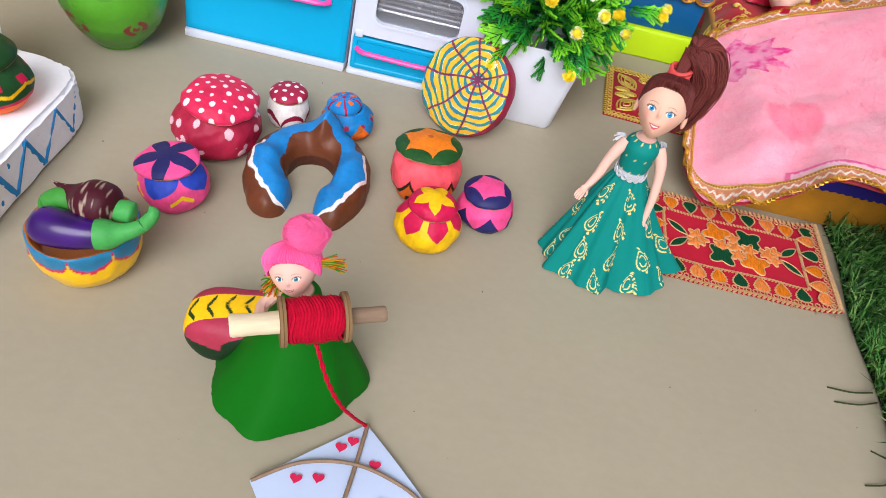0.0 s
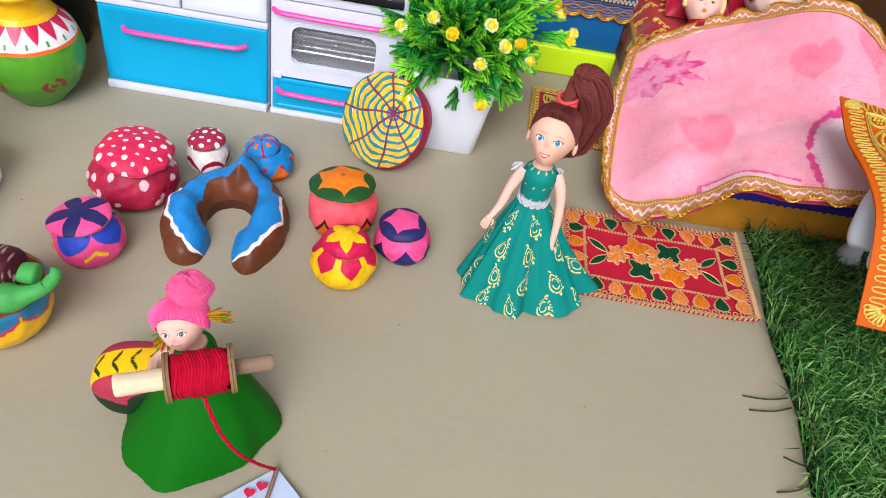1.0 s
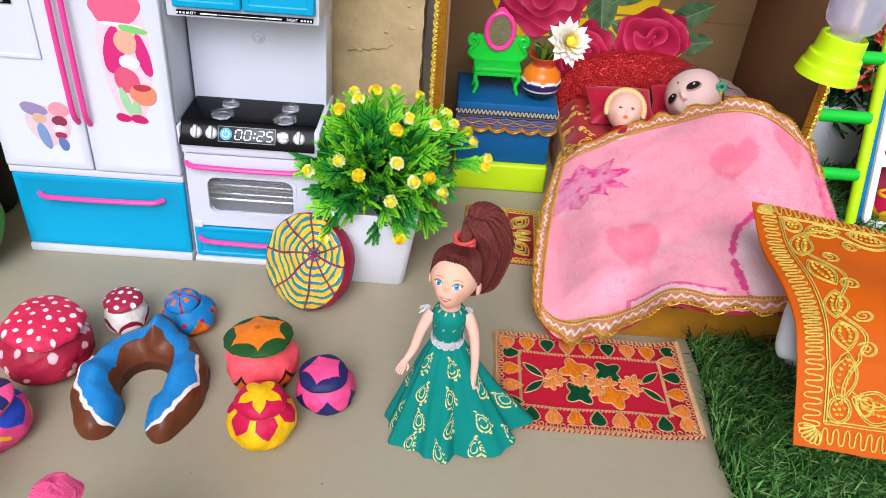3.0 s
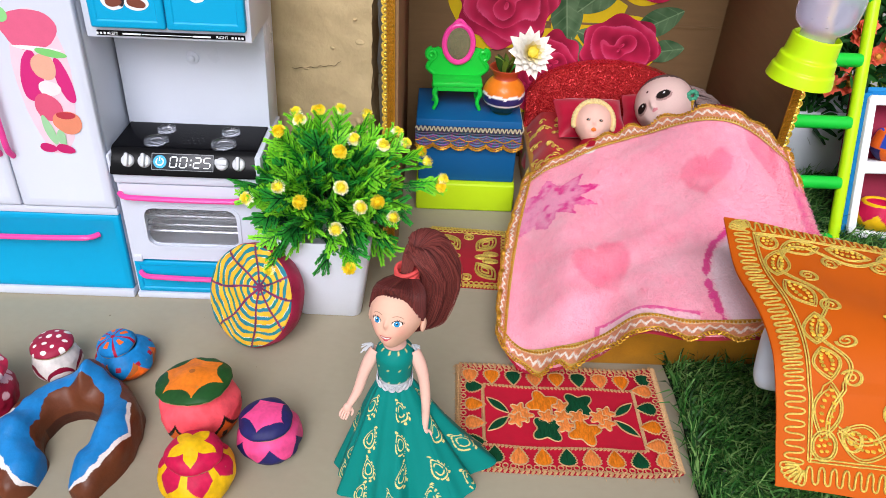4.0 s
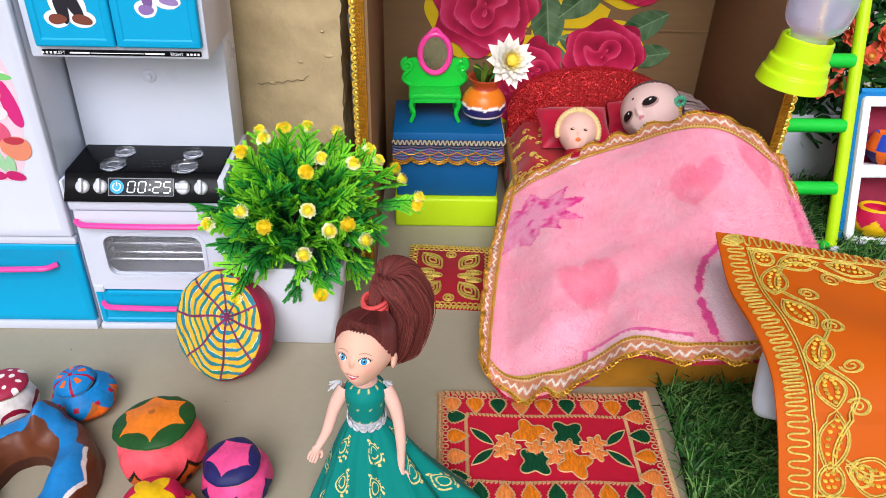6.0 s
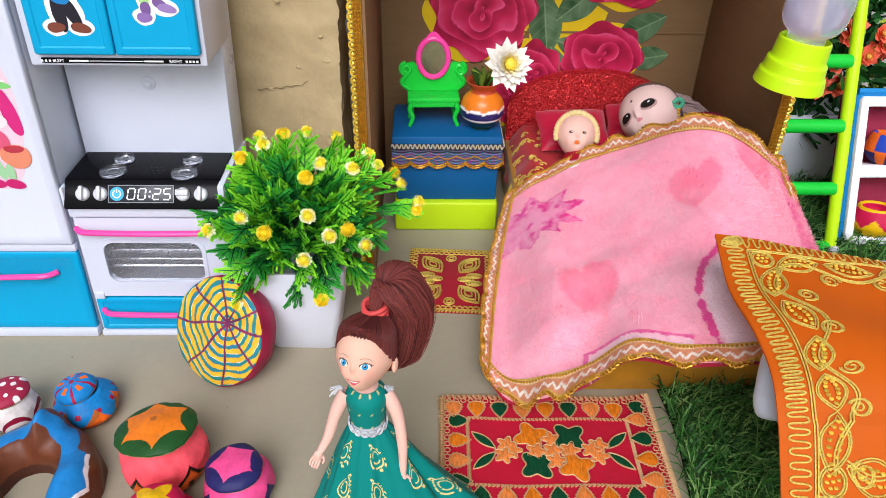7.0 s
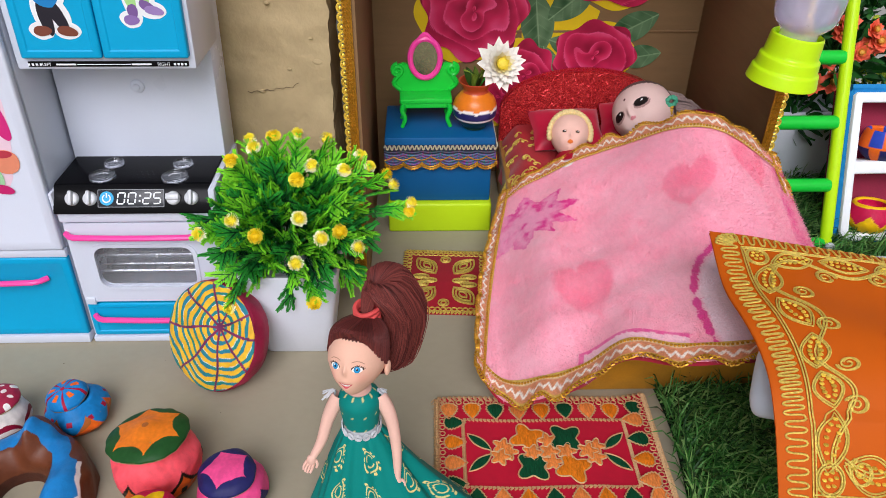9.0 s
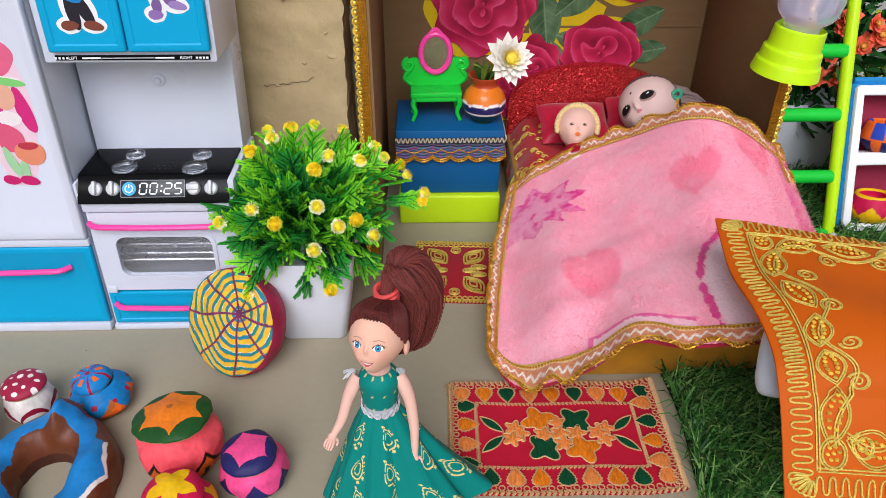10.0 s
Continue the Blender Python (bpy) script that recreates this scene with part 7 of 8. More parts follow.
for lab, x, z, bp_, lp_, r_ in (("orange and blue clay pot standing on the foam shelf", 3.3, 7.25, lambda a, f, p: C["navy"] if f < 0.45 and wave(a, 4) > 0.3 else (C["royal"] if wave(a, 4, 0.5) > 0.6 and f > 0.5 else C["orange"]), None, 1.75),
                             ("yellow clay bowl with red zigzag on the foam shelf", 3.0, 1.05, lambda a, f, p: C["yellow"] if f > 0.95 or f < 0.35 + 0.35 * wave(a, 6) else C["red"], None, 1.9)):
    bm = fresh()
    h = 2.6
    lathe(bm, [(0, 0.02), (r_ * 0.5, 0), (r_ * 0.9, h * 0.25), (r_, h * 0.5), (r_ * 0.9, h * 0.82), (r_ * 0.78, h), (r_ * 0.62, h * 0.97), (r_ * 0.6, h * 0.7), (0, h * 0.5)], 90, 70, lambda a, v, p: bp_(a, p.z / h, p), rough=0.05, seed=x)
    ob = solo("clay_pot", bm, M_PAINTED, lab, "clay pot", group="pots on the foam shelf")
    ob.matrix_basis = mm @ pose(x * CM, 1.15 * CM, z * CM, 12)

# ---- flowering planter and shrubs behind the ladder ----
back = thing("flower_planter", "grey-white planter with dark leaves and salmon orange flowers", "potted plant", 59.0, 25.5, 0)
bm = bmesh.new()
rings = []
for z, hw in ((0.0, 3.6), (0.3, 3.8), (7.5, 4.6), (7.7, 4.5), (7.0, 4.2)):
    rings.append([bm.verts.new((x, y, z)) for x, y in round_rect(-hw, hw, -hw * 0.8, hw * 0.8, 0.6, 4)])
for a, b in zip(rings, rings[1:]):
    for i in range(len(a)):
        bm.faces.new((a[i], a[(i + 1) % len(a)], b[(i + 1) % len(a)], b[i]))
bm.faces.new(rings[0][::-1])
bm.faces.new(rings[-1])
part("planter", bm, M_CERAMIC, back, sharp=50)


def leaf_clump_mesh(name, seed, col_a, col_b, n=26, size=1.5, spread=2.2):
    """A twig with flat pointed leaves."""
    rg = random.Random(seed)
    bm = fresh()
    for i in range(n):
        d = Vector((rg.gauss(0, 1), rg.gauss(0, 1), rg.gauss(0.5, 0.8))).normalized()
        c = d * spread * rg.random() ** 0.5
        sd = d.orthogonal().normalized()
        sd.rotate(Matrix.Rotation(rg.random() * 6.28, 3, d))
        l, w = size * (0.7 + 0.6 * rg.random()), size * 0.26
        col = mix3(col_a, col_b, rg.random())
        nrm = sd.cross(d)
        surf(bm, lambda u, v: c + d * l * v + sd * ((2 * u - 1) * w * math.sin(math.pi * (0.06 + 0.9 * v))) + nrm * (0.12 * size * ((2 * u - 1) ** 2 - v * v)), 2, 4, lambda u, v, p: col)
    return mesh_of(name, bm, M_SPRIG, smooth=True)


clumps = [leaf_clump_mesh("leaf_clump", s, hexa("0f3a16"), hexa("2c6b28")) for s in (1, 2, 3)]
blooms = [dahlia_mesh("bloom", 1.25, hexa("f26a4e"), hexa("d99a3c"), 20, 2.6)]
rg = random.Random(21)
for i in range(34):
    ob = part("leaf_clump", clumps[i % 3], None, back)
    ob.matrix_basis = aim((rg.uniform(-6.5, 6.5), rg.uniform(-4.5, 3.5), 7.2 + 11 * rg.random() ** 1.2 - 1.2), (rg.gauss(0, 0.5), -0.5, 0.7), 360 * rg.random(), 1.0)
for i in range(26):
    ob = part("bloom", blooms[0], None, back, "salmon orange bloom")
    ob.matrix_basis = aim((rg.uniform(-6.5, 7.5), -4.6 - 1.6 * rg.random(), 9.0 + 10.5 * rg.random()), (rg.gauss(0, 0.35), -0.9, 0.5), 360 * rg.random(), 0.8 + 0.3 * rg.random())
shrub = thing("small_shrub", "small yellow-green shrub behind the foam shelf", "shrub", 70.5, 27.0, 0)
bm = bmesh.new()
tube(bm, [(0, 0, 0), (0.3, 0, 5), (0, 0.2, 9)], 0.35, 7)
part("trunk", bm, M_GREEN, shrub)
lime_clumps = [leaf_clump_mesh("leaf_clump", s, hexa("5f7f18"), hexa("a8b83a"), 30, 0.8) for s in (7, 8)]
for i in range(26):
    ob = part("leaf_clump", lime_clumps[i % 2], None, shrub)
    ob.matrix_basis = aim((rg.gauss(0, 2.6), rg.gauss(0, 2.2), 8.5 + rg.gauss(0, 2.6)), (rg.gauss(0, 0.5), -0.3, 0.8), 360 * rg.random())
M_BLACKPOT = mat("black_plant_pot", hexa("1d1d1c"), rough=0.5, var=0.2, scale=40, bump=0.1)
dark_pot = thing("dark_planter", "black plant pot with dark green leaves beside the fridge", "potted plant", -20.5, 5.5, 0)
bm = bmesh.new()
lathe(bm, [(0, 0), (3.0, 0), (3.3, 0.3), (4.0, 6.0), (4.25, 6.1), (4.2, 6.5), (3.8, 6.4), (3.6, 5.5), (0, 5.3)], 36, 50, smooth=False)
part("planter", bm, M_BLACKPOT, dark_pot)
for i in range(18):
    ob = part("leaf_clump", clumps[i % 3], None, dark_pot)
    ob.matrix_basis = aim((rg.gauss(0, 2.2), rg.gauss(0, 2), 7 + 5 * rg.random()), (rg.gauss(0, 0.5), -0.2, 0.8), 360 * rg.random(), 1.1)

# ---- artificial grass mat ----
M_GRASS = mat("artificial_grass", rough=0.55, attr="paint", var=0.15, scale=200, bump=0, spec=0.3)
M_MATBACK = mat("grass_mat_backing", hexa("12240e"), rough=0.9, var=0.3, scale=200, bump=0.4)
lawn = thing("grass_mat", "artificial grass mat with long dark green blades", "grass mat", 0, 0, 0)


def lawn_edge(y):
    """Where the mat begins: it bends in along its free side."""
    return 38.5 + 0.2 * math.sin(y * 0.5) + 0.03 * (y + 15)


bm = bmesh.new()
surf(bm, lambda u, v: (lawn_edge(-44 + 72 * v) * (1 - u) + 95 * u, -44 + 72 * v, 0.12), 6, 60)
part("backing", bm, M_MATBACK, lawn)
bm = fresh()
lay = bm.verts.layers.float_color.get("paint")
rg = random.Random(33)
tones = (hexa("275a22"), hexa("448634"), hexa("66a050"), hexa("1a3c18"), hexa("92bc6a"))
for i in range(44000):
    y = -44 + 72 * rg.random()
    x = lawn_edge(y) + (34 if y > -8 else 30) * rg.random() ** 1.25
    if 30.4 < x < 46.4 and -5.4 < y < 23:
        continue
    l = 1.6 + 2.2 * rg.random() ** 1.5
    a = rg.random() * 6.283
    t = 0.5 + 0.9 * rg.random()
    d = Vector((math.cos(a) * t * 0.9 + 0.75, math.sin(a) * t * 0.9 - 0.1, 0.8)).normalized()
    if x < lawn_edge(y) + 0.5:
        d = Vector((d.x - 0.25, d.y, d.z)).normalized()
    sd = Vector((-math.sin(a), math.cos(a), 0)) * (0.05 + 0.035 * rg.random())
    b = Vector((x, y, 0.1))
    bend = Vector((d.x, d.y, -0.35)) * (0.5 * l)
    p1, p2 = b + d * l * 0.55, b + d * l * 0.8 + bend * 0.7
    col = mix3(tones[int(rg.random() * 5)], hexa("6e6a3c") if rg.random() < 0.08 else hexa("2f6428"), 0.2)
    vs = [bm.verts.new(q) for q in (b - sd, b + sd, p1 + sd * 0.9, p1 - sd * 0.9, p2)]
    for v in vs:
        v[lay] = (*col, 1)
    bm.faces.new((vs[0], vs[1], vs[2], vs[3]))
    bm.faces.new((vs[3], vs[2], vs[4]))
tagged(part("turf", bm, M_GRASS, lawn, "long green plastic blades", smooth=False), kind="stuff")
for i, (x0, y0, x1, y1) in enumerate(((35.3, -21.6, 38.2, -21.3), (35.5, -22.6, 38.3, -22.0), (36.9, -25.6, 38.6, -26.0), (35.9, -28.0, 38.2, -27.0))):
    bm = fresh()
    tube(bm, catmull([(x0, y0, 0.05), ((x0 + x1) / 2, (y0 + y1) / 2 - 0.3, 0.25), (x1, y1, 0.12)], 10), 0.05, 4, color=hexa("3a4526"))
    solo("grass_stalk", bm, M_GRASS, "dry dark stalk lying on the floor", "stalk", group="loose stalks")

# ---- painted stone ----
bm = fresh()


def stone_paint(u, v, p):
    if p.z < 1.7 + 0.2 * noise.noise(p):
        return hexa("16301a")
    t = p.y * 0.85 - p.x * 0.1
    if abs(t) < 0.62:
        k = (p.x * 1.1) % 1.0
        return hexa("1c3a14") if abs(abs(t) * 0.9 - (k - 0.3)) < 0.11 and 0.3 < k < 0.75 else C["yellow"]
    return hexa("a8324a") if abs(t) < 1.45 else hexa("16301a")


def stone_fn(u, v):
    a, b = 2 * math.pi * u, math.pi * (v - 0.5)
    sq = lambda c: math.copysign(abs(c) ** 0.7, c)
    p = Vector((2.7 * sq(math.cos(a)) * abs(math.cos(b)) ** 0.6, 1.8 * sq(math.sin(a)) * abs(math.cos(b)) ** 0.6, 1.6 + 1.6 * sq(math.sin(b))))
    return p + 0.12 * noise.noise_vector(p * 0.6)


surf(bm, stone_fn, 220, 150, stone_paint, wrap=True)
solo("painted_stone", bm, M_PAINTED, "dark green stone painted with a yellow and red band", "painted stone", 1.1, -27.9, 0, (0, 0, 10))

# ---- pink-haired doll in a green dress ----
bm = fresh()
dc = Vector((4.55, -29.3, 0))
hair_p, dress_g = hexa("f0559a"), hexa("04640a")


def dress(u, v):
    a = 2 * math.pi * u
    fold = 1 + (0.07 * math.sin(3 * a + 0.6) + 0.03 * math.sin(7 * a) + 0.012 * math.sin(11 * a + 1) + 0.004 * math.sin(47 * a) * v ** 6) * v
    r = 0.75 + 3.25 * v ** 0.85
    return dc + Vector((r * fold * math.cos(a) * (1.06 if math.cos(a) > 0 else 0.93) - 0.8 * v * v, r * fold * math.sin(a) * 0.94 + 0.1 * v, 6.6 - 6.45 * v ** 0.92 + 0.05 * math.sin(9 * a) * v))


surf(bm, dress, 120, 50, lambda u, v, p: dress_g, wrap=True)
lathe(bm, [(0, 4.9), (0.95, 5.2), (1.0, 6.2), (0.9, 7.0), (0.4, 7.3), (0.38, 7.9)], 24, 24, lambda a, v, p: dress_g if p.z < 7.2 else skin, place=Matrix.Translation(dc))
th = pose(0, 0, 0, -24, -13, 6).to_3x3()
hd = dc + Vector((-0.35, -0.25, 8.7))
head(bm, hd, 1.18, th, play_face(skin, hair_p, hexa("2f7f8e"), hexa("d01f4c"), 0.3), n=300, m=230, chin=0.32, wide=0.94)
for i in range(900):
    a = 2 * math.pi * hash1(i)
    up_ = 0.85 * max(0, -math.sin(a)) ** 1.3
    p0 = hd + th @ Vector((1.17 * math.cos(a), 1.13 * math.sin(a) * (1 - 0.3 * up_), -0.35 + 0.16 * hash1(i + 3) + 1.12 * up_))
    top = hd + th @ Vector((0.1, 0.15, 1.3))
    puff = 1.0 + 0.12 * hash1(i + 12)
    tube(bm, catmull([p0, hd + th @ Vector((1.16 * puff * math.cos(a), 1.1 * puff * math.sin(a), 0.55 + 0.3 * up_)), hd + th @ Vector((0.8 * math.cos(a), 0.78 * math.sin(a), 1.1 + 0.1 * up_)), top], 9), 0.034, 4, color=mix3(hair_p, hexa("f77aa8"), 0.6 * hash1(i + 8)))
bun = dc + Vector((0.0, 0.3, 10.45))
ball(bm, bun, 0.84, 0.76, 0.62, 24, 16, lambda u, v, p: mix3(hair_p, hexa("e24a8c"), 0.5 + noise.noise(p * 3)))
for i in range(3200):
    # teased curls that follow the swirl of the bun, with loose ends
    a, b = 6.28 * hash1(i + 20), math.asin(1.9 * hash1(i + 40) - 0.9)
    fuzz = 0.16 * hash1(i + 61) ** 2
    pts = []
    for k in range(6):
        f = k / 5
        an, el = a + f * (0.45 + 0.4 * hash1(i + 70)), b + 0.3 * math.sin(3 * f + i) + 0.25 * (hash1(i + 33) - 0.5) * f
        r = 1.0 + 0.09 * math.sin(3 * an + 5 * el) + 0.05 * math.sin(5 * f + i) + fuzz * f
        pts.append(bun + Vector((0.9 * r * math.cos(an) * math.cos(el), 0.8 * r * math.sin(an) * math.cos(el), 0.66 * r * math.sin(el))))
    tube(bm, pts, 0.007 + 0.007 * hash1(i + 80), 3, color=mix3(hair_p, hexa("fb84b0"), 0.2 + 0.4 * hash1(i + 5)))
for x in (-1.25, 1.3):
    pts = catmull([dc + Vector((x * 0.7, -0.1, 6.9)), dc + Vector((x * 1.2, -0.9, 6.5)), dc + Vector((x * 0.95, -2.2, 7.1 - 0.3 * (x < 0)))], 10)
    tube(bm, pts, 0.3, 8, color=skin)
for i in range(34):
    b = hd + Vector((1.0, 0.15, 0.35 + 0.3 * hash1(i)))
    e = b + Vector((0.7 + 0.6 * hash1(i + 2), 0.3 * hash1(i + 4), 0.9 * (hash1(i + 6) - 0.35)))
    tube(bm, [b, b.lerp(e, 0.5) + Vector((0, 0, 0.06)), e], 0.035, 3, color=(hexa("c98a1e"), hexa("b04a1a"), hexa("3f7a1a"))[i % 3])
for i in range(70):
    b = dc + Vector((-1.15 + 0.3 * hash1(i), -0.2, 7.3))
    e = b + Vector((-0.9 * hash1(i + 2) + 0.2, -0.5 * hash1(i + 4), 1.1 * (hash1(i + 6) - 0.4)))
    tube(bm, catmull([b, b.lerp(e, 0.6) + Vector((0, 0, 0.25)), e], 6), 0.04, 3, color=(hexa("c98a1e"), hexa("b04a1a"), hexa("3f7a1a"))[i % 3])
solo("pink_haired_doll", bm, M_DOLL, "doll with a pink bun and a green cloth dress", "doll")

# ---- spool of red yarn, thread and kite ----
M_WOOD = mat("pale_peeled_stick", hexa("dccbaa"), rough=0.75, var=0.2, scale=60, bump=0.5, fine=500, stretch=(1, 1, 0.2))
M_BARK = mat("grey_brown_stick", hexa("8d7560"), rough=0.85, var=0.3, scale=80, bump=0.7, fine=500, stretch=(1, 1, 0.2))
M_YARN = mat("crimson_yarn", hexa("b8042c"), rough=0.85, var=0.25, scale=500, bump=0.6, fine=2200, spec=0.15)
axis = Vector((6.1, 2.45, 0.05)).normalized()
spool = new("yarn_spool")
spool.empty_display_size = 0.01
spool.matrix_basis = aim((5.75, -31.75, 8.35), axis)
tagged(spool, "spool of crimson yarn on a wooden stick with card discs", "yarn spool")
bm = bmesh.new()
lathe(bm, [(0, -3.45), (0.44, -3.45), (0.5, -3.35), (0.47, -2.4), (0.5, -1.2), (0, -1.2)], 16, 30, smooth=False, rough=0.06, seed=1)
part("stick_end", bm, M_WOOD, spool, "pale peeled stick end")
bm = bmesh.new()
lathe(bm, [(0, 1.2), (0.36, 1.2), (0.35, 2.2), (0.37, 3.0), (0.32, 3.1), (0, 3.1)], 16, 30, smooth=False, rough=0.06, seed=2)
part("stick_end", bm, M_BARK, spool, "grey-brown stick end")
for z in (-1.32, 1.32):
    bm = bmesh.new()
    lathe(bm, [(0.3, -0.13), (1.08, -0.13), (1.1, -0.02), (1.06, 0.0), (1.1, 0.03), (1.08, 0.13), (0.3, 0.13)], 36, 18, smooth=False, place=Matrix.Translation((0, 0, z)))
    part("card_disc", bm, M_CARD, spool, "brown corrugated card disc")
bm = bmesh.new()
lathe(bm, [(0.5, -1.2), (0.7, -1.15), (0.82, -0.5), (0.84, 0.2), (0.8, 0.7), (0.7, 1.15), (0.5, 1.2)], 30, 30)
for lay_ in range(3):
    pts = []
    for i in range(17 * 18 + 1):
        f = i / (17 * 18)
        z = -1.12 + 2.24 * f if lay_ % 2 == 0 else 1.12 - 2.24 * f
        r = 0.74 + 0.12 * math.cos(z * 1.1) + 0.045 * lay_ + 0.03 * math.sin(23 * f)
        a = 2 * math.pi * 17 * f * (1 if lay_ != 1 else -1) + lay_
        pts.append((r * math.cos(a), r * math.sin(a), z + 0.1 * math.sin(3 * a + lay_)))
    tube(bm, pts, 0.085, 5)
part("yarn", bm, M_YARN, spool, "crimson wound yarn")
bm = bmesh.new()
pts = catmull([(6.1, -32.5, 7.7), (6.8, -33.0, 6.0), (7.5, -32.9, 4.2), (8.2, -32.3, 2.4), (8.6, -31.7, 1.1), (8.7, -31.4, 0.45)], 60)
for k in range(2):
    tube(bm, [p + Vector((0.05 * math.cos(i * 0.9 + math.pi * k), 0, 0.05 * math.sin(i * 0.9 + math.pi * k))) for i, p in enumerate(pts)], 0.07, 5)
part("loose_thread", bm, M_YARN, None, "").name = "kite_thread"
tagged(bpy.data.objects["kite_thread"], "crimson twisted thread running from spool to kite", "thread")
kite = thing("paper_kite", "pale blue paper kite with small red hearts and thin sticks", "kite", 8.75, -34.6, 0.02)
M_PAPER = mat("pale_blue_paper", hexa("bccbe6"), rough=0.6, var=0.04, scale=60, bump=0.1)
M_HEART = mat("red_paper", hexa("d0204e"), rough=0.6, var=0.08, scale=100, bump=0.1)
bm = bmesh.new()
KT, KL, KR, KB = Vector((0.0, 3.4, 0)), Vector((-4.6, -0.85, 0)), Vector((4.1, -0.5, 0)), Vector((-0.6, -6.0, 0))


def kite_at(u, v):
    p = KT.lerp(KR, u).lerp(KL.lerp(KB, u), v)
    p.z = 0.22 + 0.14 * math.sin(3 * u + 2 * v) + 0.1 * (v - 0.5) ** 2
    return p


surf(bm, kite_at, 20, 20)
surf(bm, lambda u, v: kite_at(u, v) - Vector((0, 0, 0.05)), 20, 20)
part("paper", bm, M_PAPER, kite)
bm = bmesh.new()
tube(bm, catmull([(0.05, 3.35, 0.4), (-0.1, 0.0, 0.55), (-0.55, -5.8, 0.45)], 20), 0.11, 6)
part("spine_stick", bm, M_BARK, kite)
bm = bmesh.new()
tube(bm, catmull([(-4.55, -0.85, 0.4), (-2.6, 0.5, 0.5), (-0.1, 0.95, 0.62), (2.3, 0.45, 0.5), (4.05, -0.5, 0.4)], 30), 0.1, 6)
part("bow_stick", bm, M_BARK, kite)
hs = []
for i in range(30):
    t = 2 * math.pi * i / 30
    hs.append((0.018 * 16 * math.sin(t) ** 3, 0.018 * (13 * math.cos(t) - 5 * math.cos(2 * t) - 2 * math.cos(3 * t) - math.cos(4 * t))))
for x, y in ((-0.95, 1.75), (-0.45, 2.2), (0.85, 1.2), (-2.6, -0.3), (-1.6, -0.05), (1.6, -0.6), (-0.9, -1.9), (0.6, -2.0), (1.3, -3.0)):
    bm = bmesh.new()
    slab(bm, hs, 0.0, 0.03, m=Matrix.Translation((x, y, 0.46)))
    part("paper_heart", bm, M_HEART, kite, "red paper heart", smooth=False)

# ---- brown-haired doll in a teal dress ----
bm = fresh()
o = Vector((20.45, -15.2, 0))
teal, tealgold, hair_b, silver = hexa("047f77"), hexa("d9cd84"), hexa("4a2220"), hexa("c4c7cc")


MOTIFS = [(((k + 0.5 * (j % 2)) / n) % 1.0, v, 0.16 * (1 if (k + j) % 2 else -1)) for j, (v, n) in enumerate(((0.2, 5), (0.45, 7), (0.7, 9), (0.92, 10))) for k in range(n)]


def paisley(u, v):
    """Gold teardrop motifs printed over the cloth, each with a frilled rim and an inner drop."""
    girth = 2 * math.pi * (0.95 + 2.75 * v ** 0.9)
    for mu, mv, lean in MOTIFS:
        z = (mv - v) * 7.3
        if abs(z) > 0.85:
            continue
        x = ((u - mu + 0.5) % 1.0 - 0.5) * girth
        if abs(x) > 0.8:
            continue
        x -= lean * (z + 0.5) ** 2
        t = z / 0.66
        f = (x / (0.42 * max(0.12, 0.78 - 0.42 * t))) ** 2 + t * t
        if 0.72 < f < 1.0 or 0.22 < f < 0.36:
            return True
        if 1.15 < f < 1.75 and x > -0.1 and math.sin(13 * math.atan2(z, x)) > 0.2:
            return True
    return False


def gown(u, v):
    a = 2 * math.pi * u
    flare = 1 + 0.62 * v * max(0, math.cos(a - 0.15)) ** 2
    fold = 1 + (0.08 * math.sin(7 * a) + 0.07 * abs(math.sin(6 * a + 1)) + 0.04 * math.sin(17 * a + 1)) * (0.3 + 0.7 * v)
    r = (0.95 + 2.75 * v ** 0.9) * fold * flare
    return o + Vector((r * math.cos(a) * 1.02, r * math.sin(a) * 0.85, 7.4 - 7.3 * v + 0.5 * v * max(0, math.cos(a)) ** 3))


surf(bm, gown, 620, 240, lambda u, v, p: tealgold if paisley(u, v) and noise.noise(p * 4) > -0.3 else teal, wrap=True)
lathe(bm, [(0.98, 7.3), (1.0, 7.8), (1.12, 8.8), (1.15, 9.5), (0.8, 10.0), (0.42, 10.15), (0.4, 10.7)], 60, 40,
      lambda a, v, p: silver if p.z < 7.75 else (skin if p.z > 10.05 else (tealgold if (abs(math.sin(3 * p.z) * math.cos(5 * a)) > 0.97) else teal)), place=Matrix.Translation(o))
for i in range(15):
    a = 2 * math.pi * i / 15
    mid_ = o + Vector((1.08 * math.cos(a), 1.08 * math.sin(a), 7.46))
    for rr in (0.2, 0.11):
        tube(bm, [mid_ + Vector((-math.sin(a), math.cos(a), 0)) * (rr * math.cos(t)) + Vector((0, 0, rr * 1.1 * math.sin(t))) for t in [2 * math.pi * k / 10 for k in range(10)]], 0.045, 4, closed=True, color=silver)
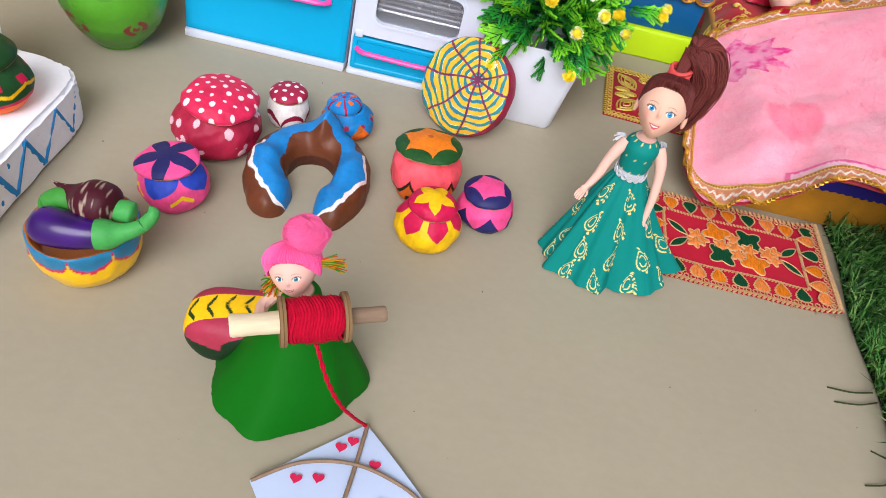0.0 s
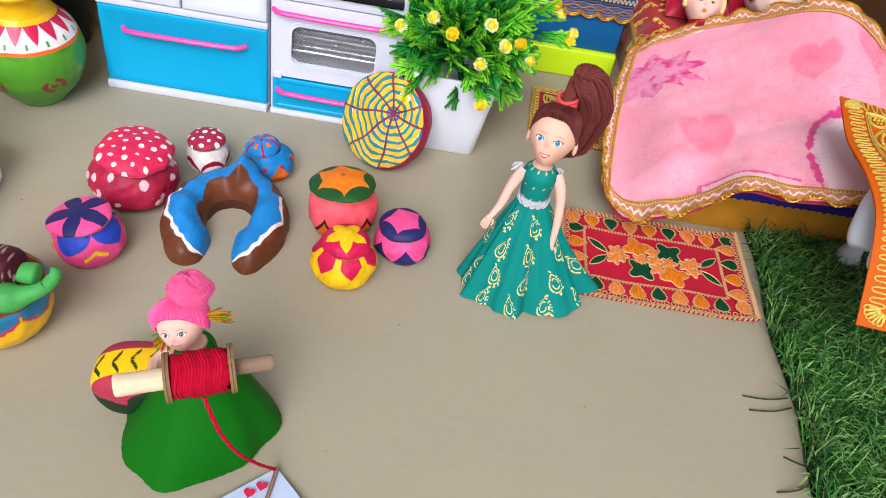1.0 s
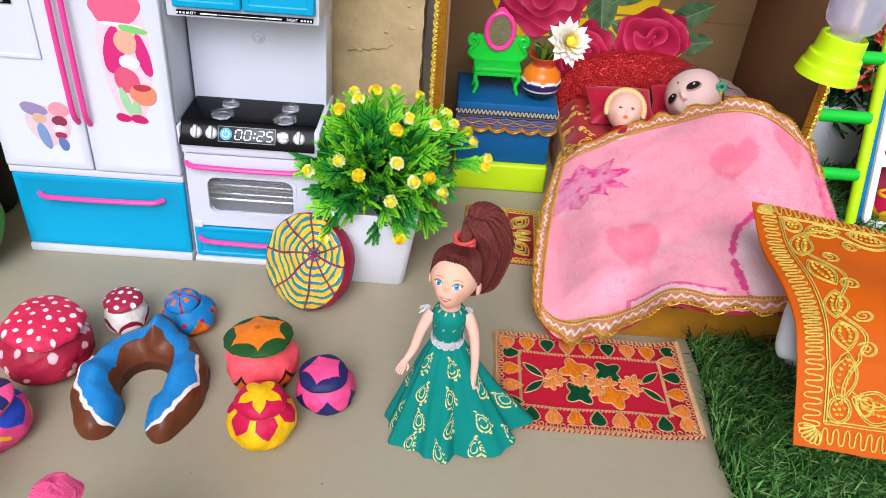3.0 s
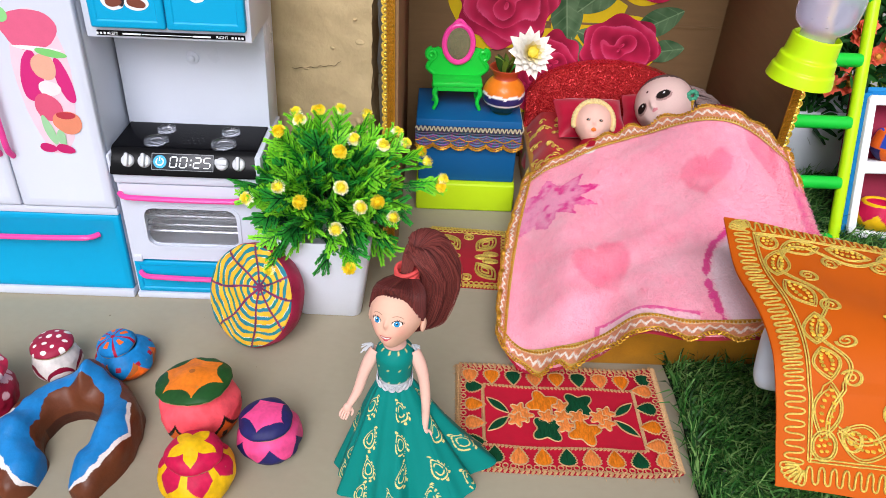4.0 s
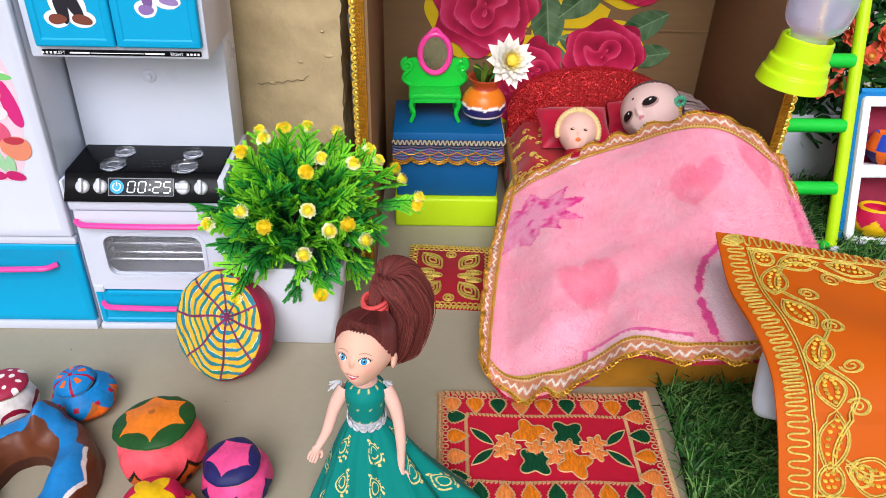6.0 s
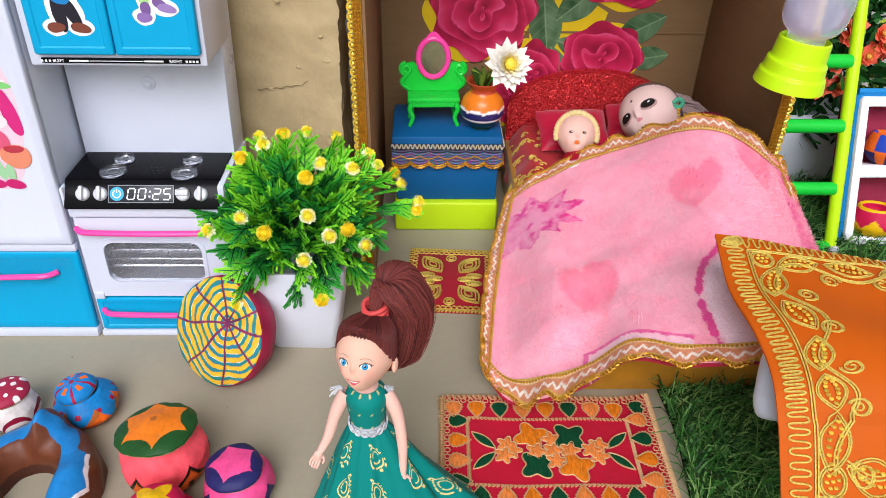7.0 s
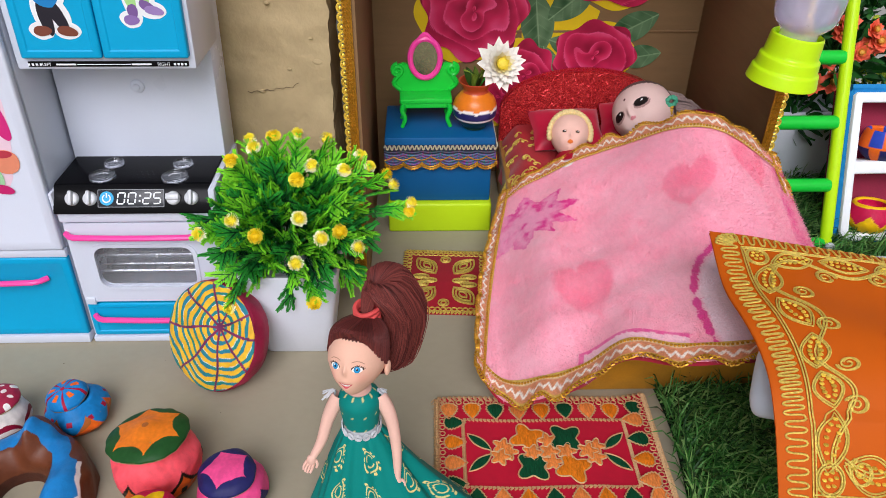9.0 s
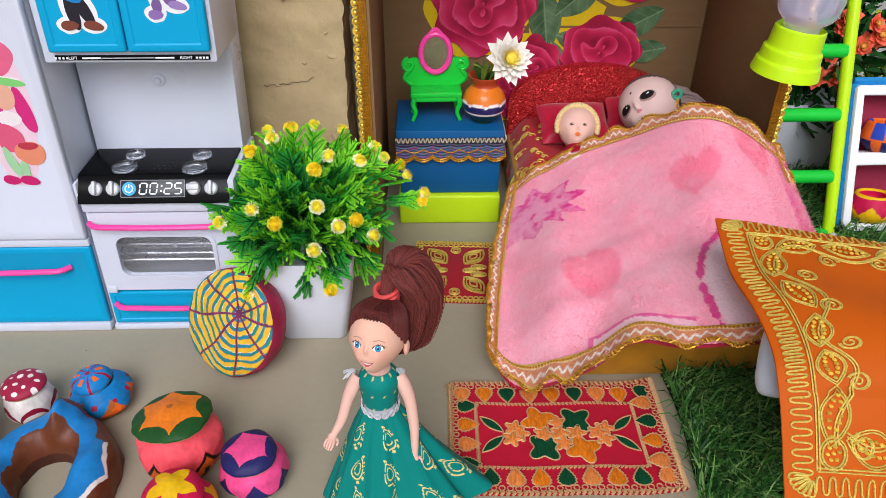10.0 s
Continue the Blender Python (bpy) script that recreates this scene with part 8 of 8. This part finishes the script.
for s, pts in ((-1, ((-1.1, 0, 9.6), (-1.75, -0.3, 8.3), (-2.2, -0.7, 7.0), (-2.75, -1.1, 6.1))), (1, ((1.1, 0, 9.6), (1.7, -0.4, 8.2), (1.95, -0.8, 6.3), (1.95, -1.2, 4.6)))):
    swollen(bm, [o + Vector(q) for q in pts], (0.36, 0.4, 0.34, 0.31, 0.25, 0.2), lambda u, v, p: skin, 14, 24)
    hnd = o + Vector(pts[-1])
    way = (hnd - (o + Vector(pts[-2]))).normalized()
    across = way.cross(Vector((0, -1, 0.3))).normalized()
    ball(bm, hnd + way * 0.15, 0.27, 0.2, 0.34, 14, 10, lambda u, v, p: skin)
    for k in range(4):
        root = hnd + way * 0.3 + across * (0.13 * (k - 1.5))
        tube(bm, catmull([root, root + way * 0.32 + across * (0.03 * (k - 1.5)), root + way * (0.55 - 0.06 * abs(k - 1.5)) + Vector((0, -0.05, -0.05))], 6), lambda f: 0.085 - 0.025 * f, 6, color=skin)
    tube(bm, catmull([hnd + way * 0.05 - across * 0.22, hnd + way * 0.2 - across * 0.4, hnd + way * 0.42 - across * 0.42], 6), lambda f: 0.09 - 0.03 * f, 6, color=skin)
for i in range(30):
    b = o + Vector((-1.3 if i % 2 else 1.0, 0.1, 9.8))
    e = b + Vector(((-0.8 if i % 2 else 0.5) * hash1(i), -0.3 * hash1(i + 1), 0.6 * hash1(i + 2) - 0.4))
    tube(bm, [b, b.lerp(e, 0.5) + Vector((0, 0, 0.1)), e], 0.05, 3, color=silver)
hc = o + Vector((0.12, -0.15, 12.3))
th = pose(0, 0, 0, -26, 0, -17).to_3x3()
head(bm, hc, 1.95, th, play_face(hexa("e9b7a0"), hair_b, hexa("2a9ad0"), hexa("cc5560"), 0.3, -0.1, 0.6), n=380, m=300, chin=0.4, wide=0.83, tall=0.98)
for sg in (-1, 1):
    ball(bm, hc + th @ Vector((1.58 * sg, 0.25, -0.35)), 0.16, 0.3, 0.4, 12, 10, lambda u, v, p: hexa("e4b49c"), turn=th)
tie = hc + th @ Vector((0.05, 0.55, 2.2))
for i in range(460):
    a = 2 * math.pi * hash1(i * 1.3)
    up_ = max(0.0, -math.sin(a)) ** 1.4
    p0 = hc + th @ Vector((1.56 * math.cos(a), 1.88 * math.sin(a) * (1 - 0.3 * up_), -0.1 + 0.2 * hash1(i + 3) + 1.3 * up_))
    mid_ = hc + th @ Vector((1.34 * math.cos(a), 1.6 * math.sin(a), 1.45 + 0.15 * up_))
    tube(bm, catmull([p0, mid_, tie + Vector((0.25 * math.cos(a), 0.25 * math.sin(a), -0.1))], 9), 0.075, 4, color=mix3(hair_b, hexa("6b302c"), hash1(i + 8)))
for i in range(1150):
    a, k = 2 * math.pi * hash1(i + 0.7), hash1(i + 31)
    st = tie + Vector((0.3 * math.cos(a), 0.3 * math.sin(a), 0.1))
    fly = 0.35 * (hash1(i + 55) - 0.5) if i % 9 == 0 else 0.0
    pts = catmull([st, st + Vector((0.1 + 0.45 * k, 0.3, 1.0 + 0.4 * k)), st + Vector((1.15 + 0.75 * math.cos(a) + fly, 0.6 + 1.0 * math.sin(a), 1.0 + 0.9 * (k - 0.3))), st + Vector((1.95 + 0.85 * math.cos(a) + fly, 0.7 + 1.1 * math.sin(a), -0.5)), st + Vector((1.5 + 0.75 * math.cos(a) + fly, 0.8 + 0.9 * math.sin(a), -2.3 - 1.0 * k)), st + Vector((1.2 + 0.7 * math.cos(a * 2), 0.8 + 0.7 * math.sin(a), -3.3 - 0.8 * k))], 15)
    tube(bm, pts, lambda f: 0.042 - 0.026 * f, 4, color=mix3(hair_b, hexa("84403a"), hash1(i + 8)))
for i in range(4):
    tube(bm, [tie + Vector((0.62 * math.cos(t), 0.62 * math.sin(t), -0.4 + 0.2 * i + 0.08 * math.sin(2 * t + i))) for t in [2 * math.pi * q / 16 for q in range(16)]], 0.13, 6, closed=True, color=hexa("d8504e"))
for v in bm.verts:
    q = v.co - o
    v.co = o + Vector((0.87 * q.x, 0.87 * q.y, 0.94 * q.z + 0.75 * min(1.0, q.z / 6)))
solo("teal_dress_doll", bm, M_DOLL, "doll with a brown ponytail in a teal gold-patterned dress", "doll")

# ---- specks of grit on the floor ----
bm = bmesh.new()
rg = random.Random(77)
for i in range(70):
    x, y = rg.uniform(-14, 37), rg.uniform(-42, 4)
    r = 0.02 + 0.05 * rg.random() ** 3
    ball(bm, (x, y, r * 0.5), r, r * (0.6 + 0.8 * rg.random()), r * 0.6, 5, 4)
tagged(solo("floor_grit", bm, mat("dark_grit", hexa("84765f"), rough=0.9, var=0.4, island=0.4), "scattered dark specks of grit on the floor", "grit"), kind="stuff")
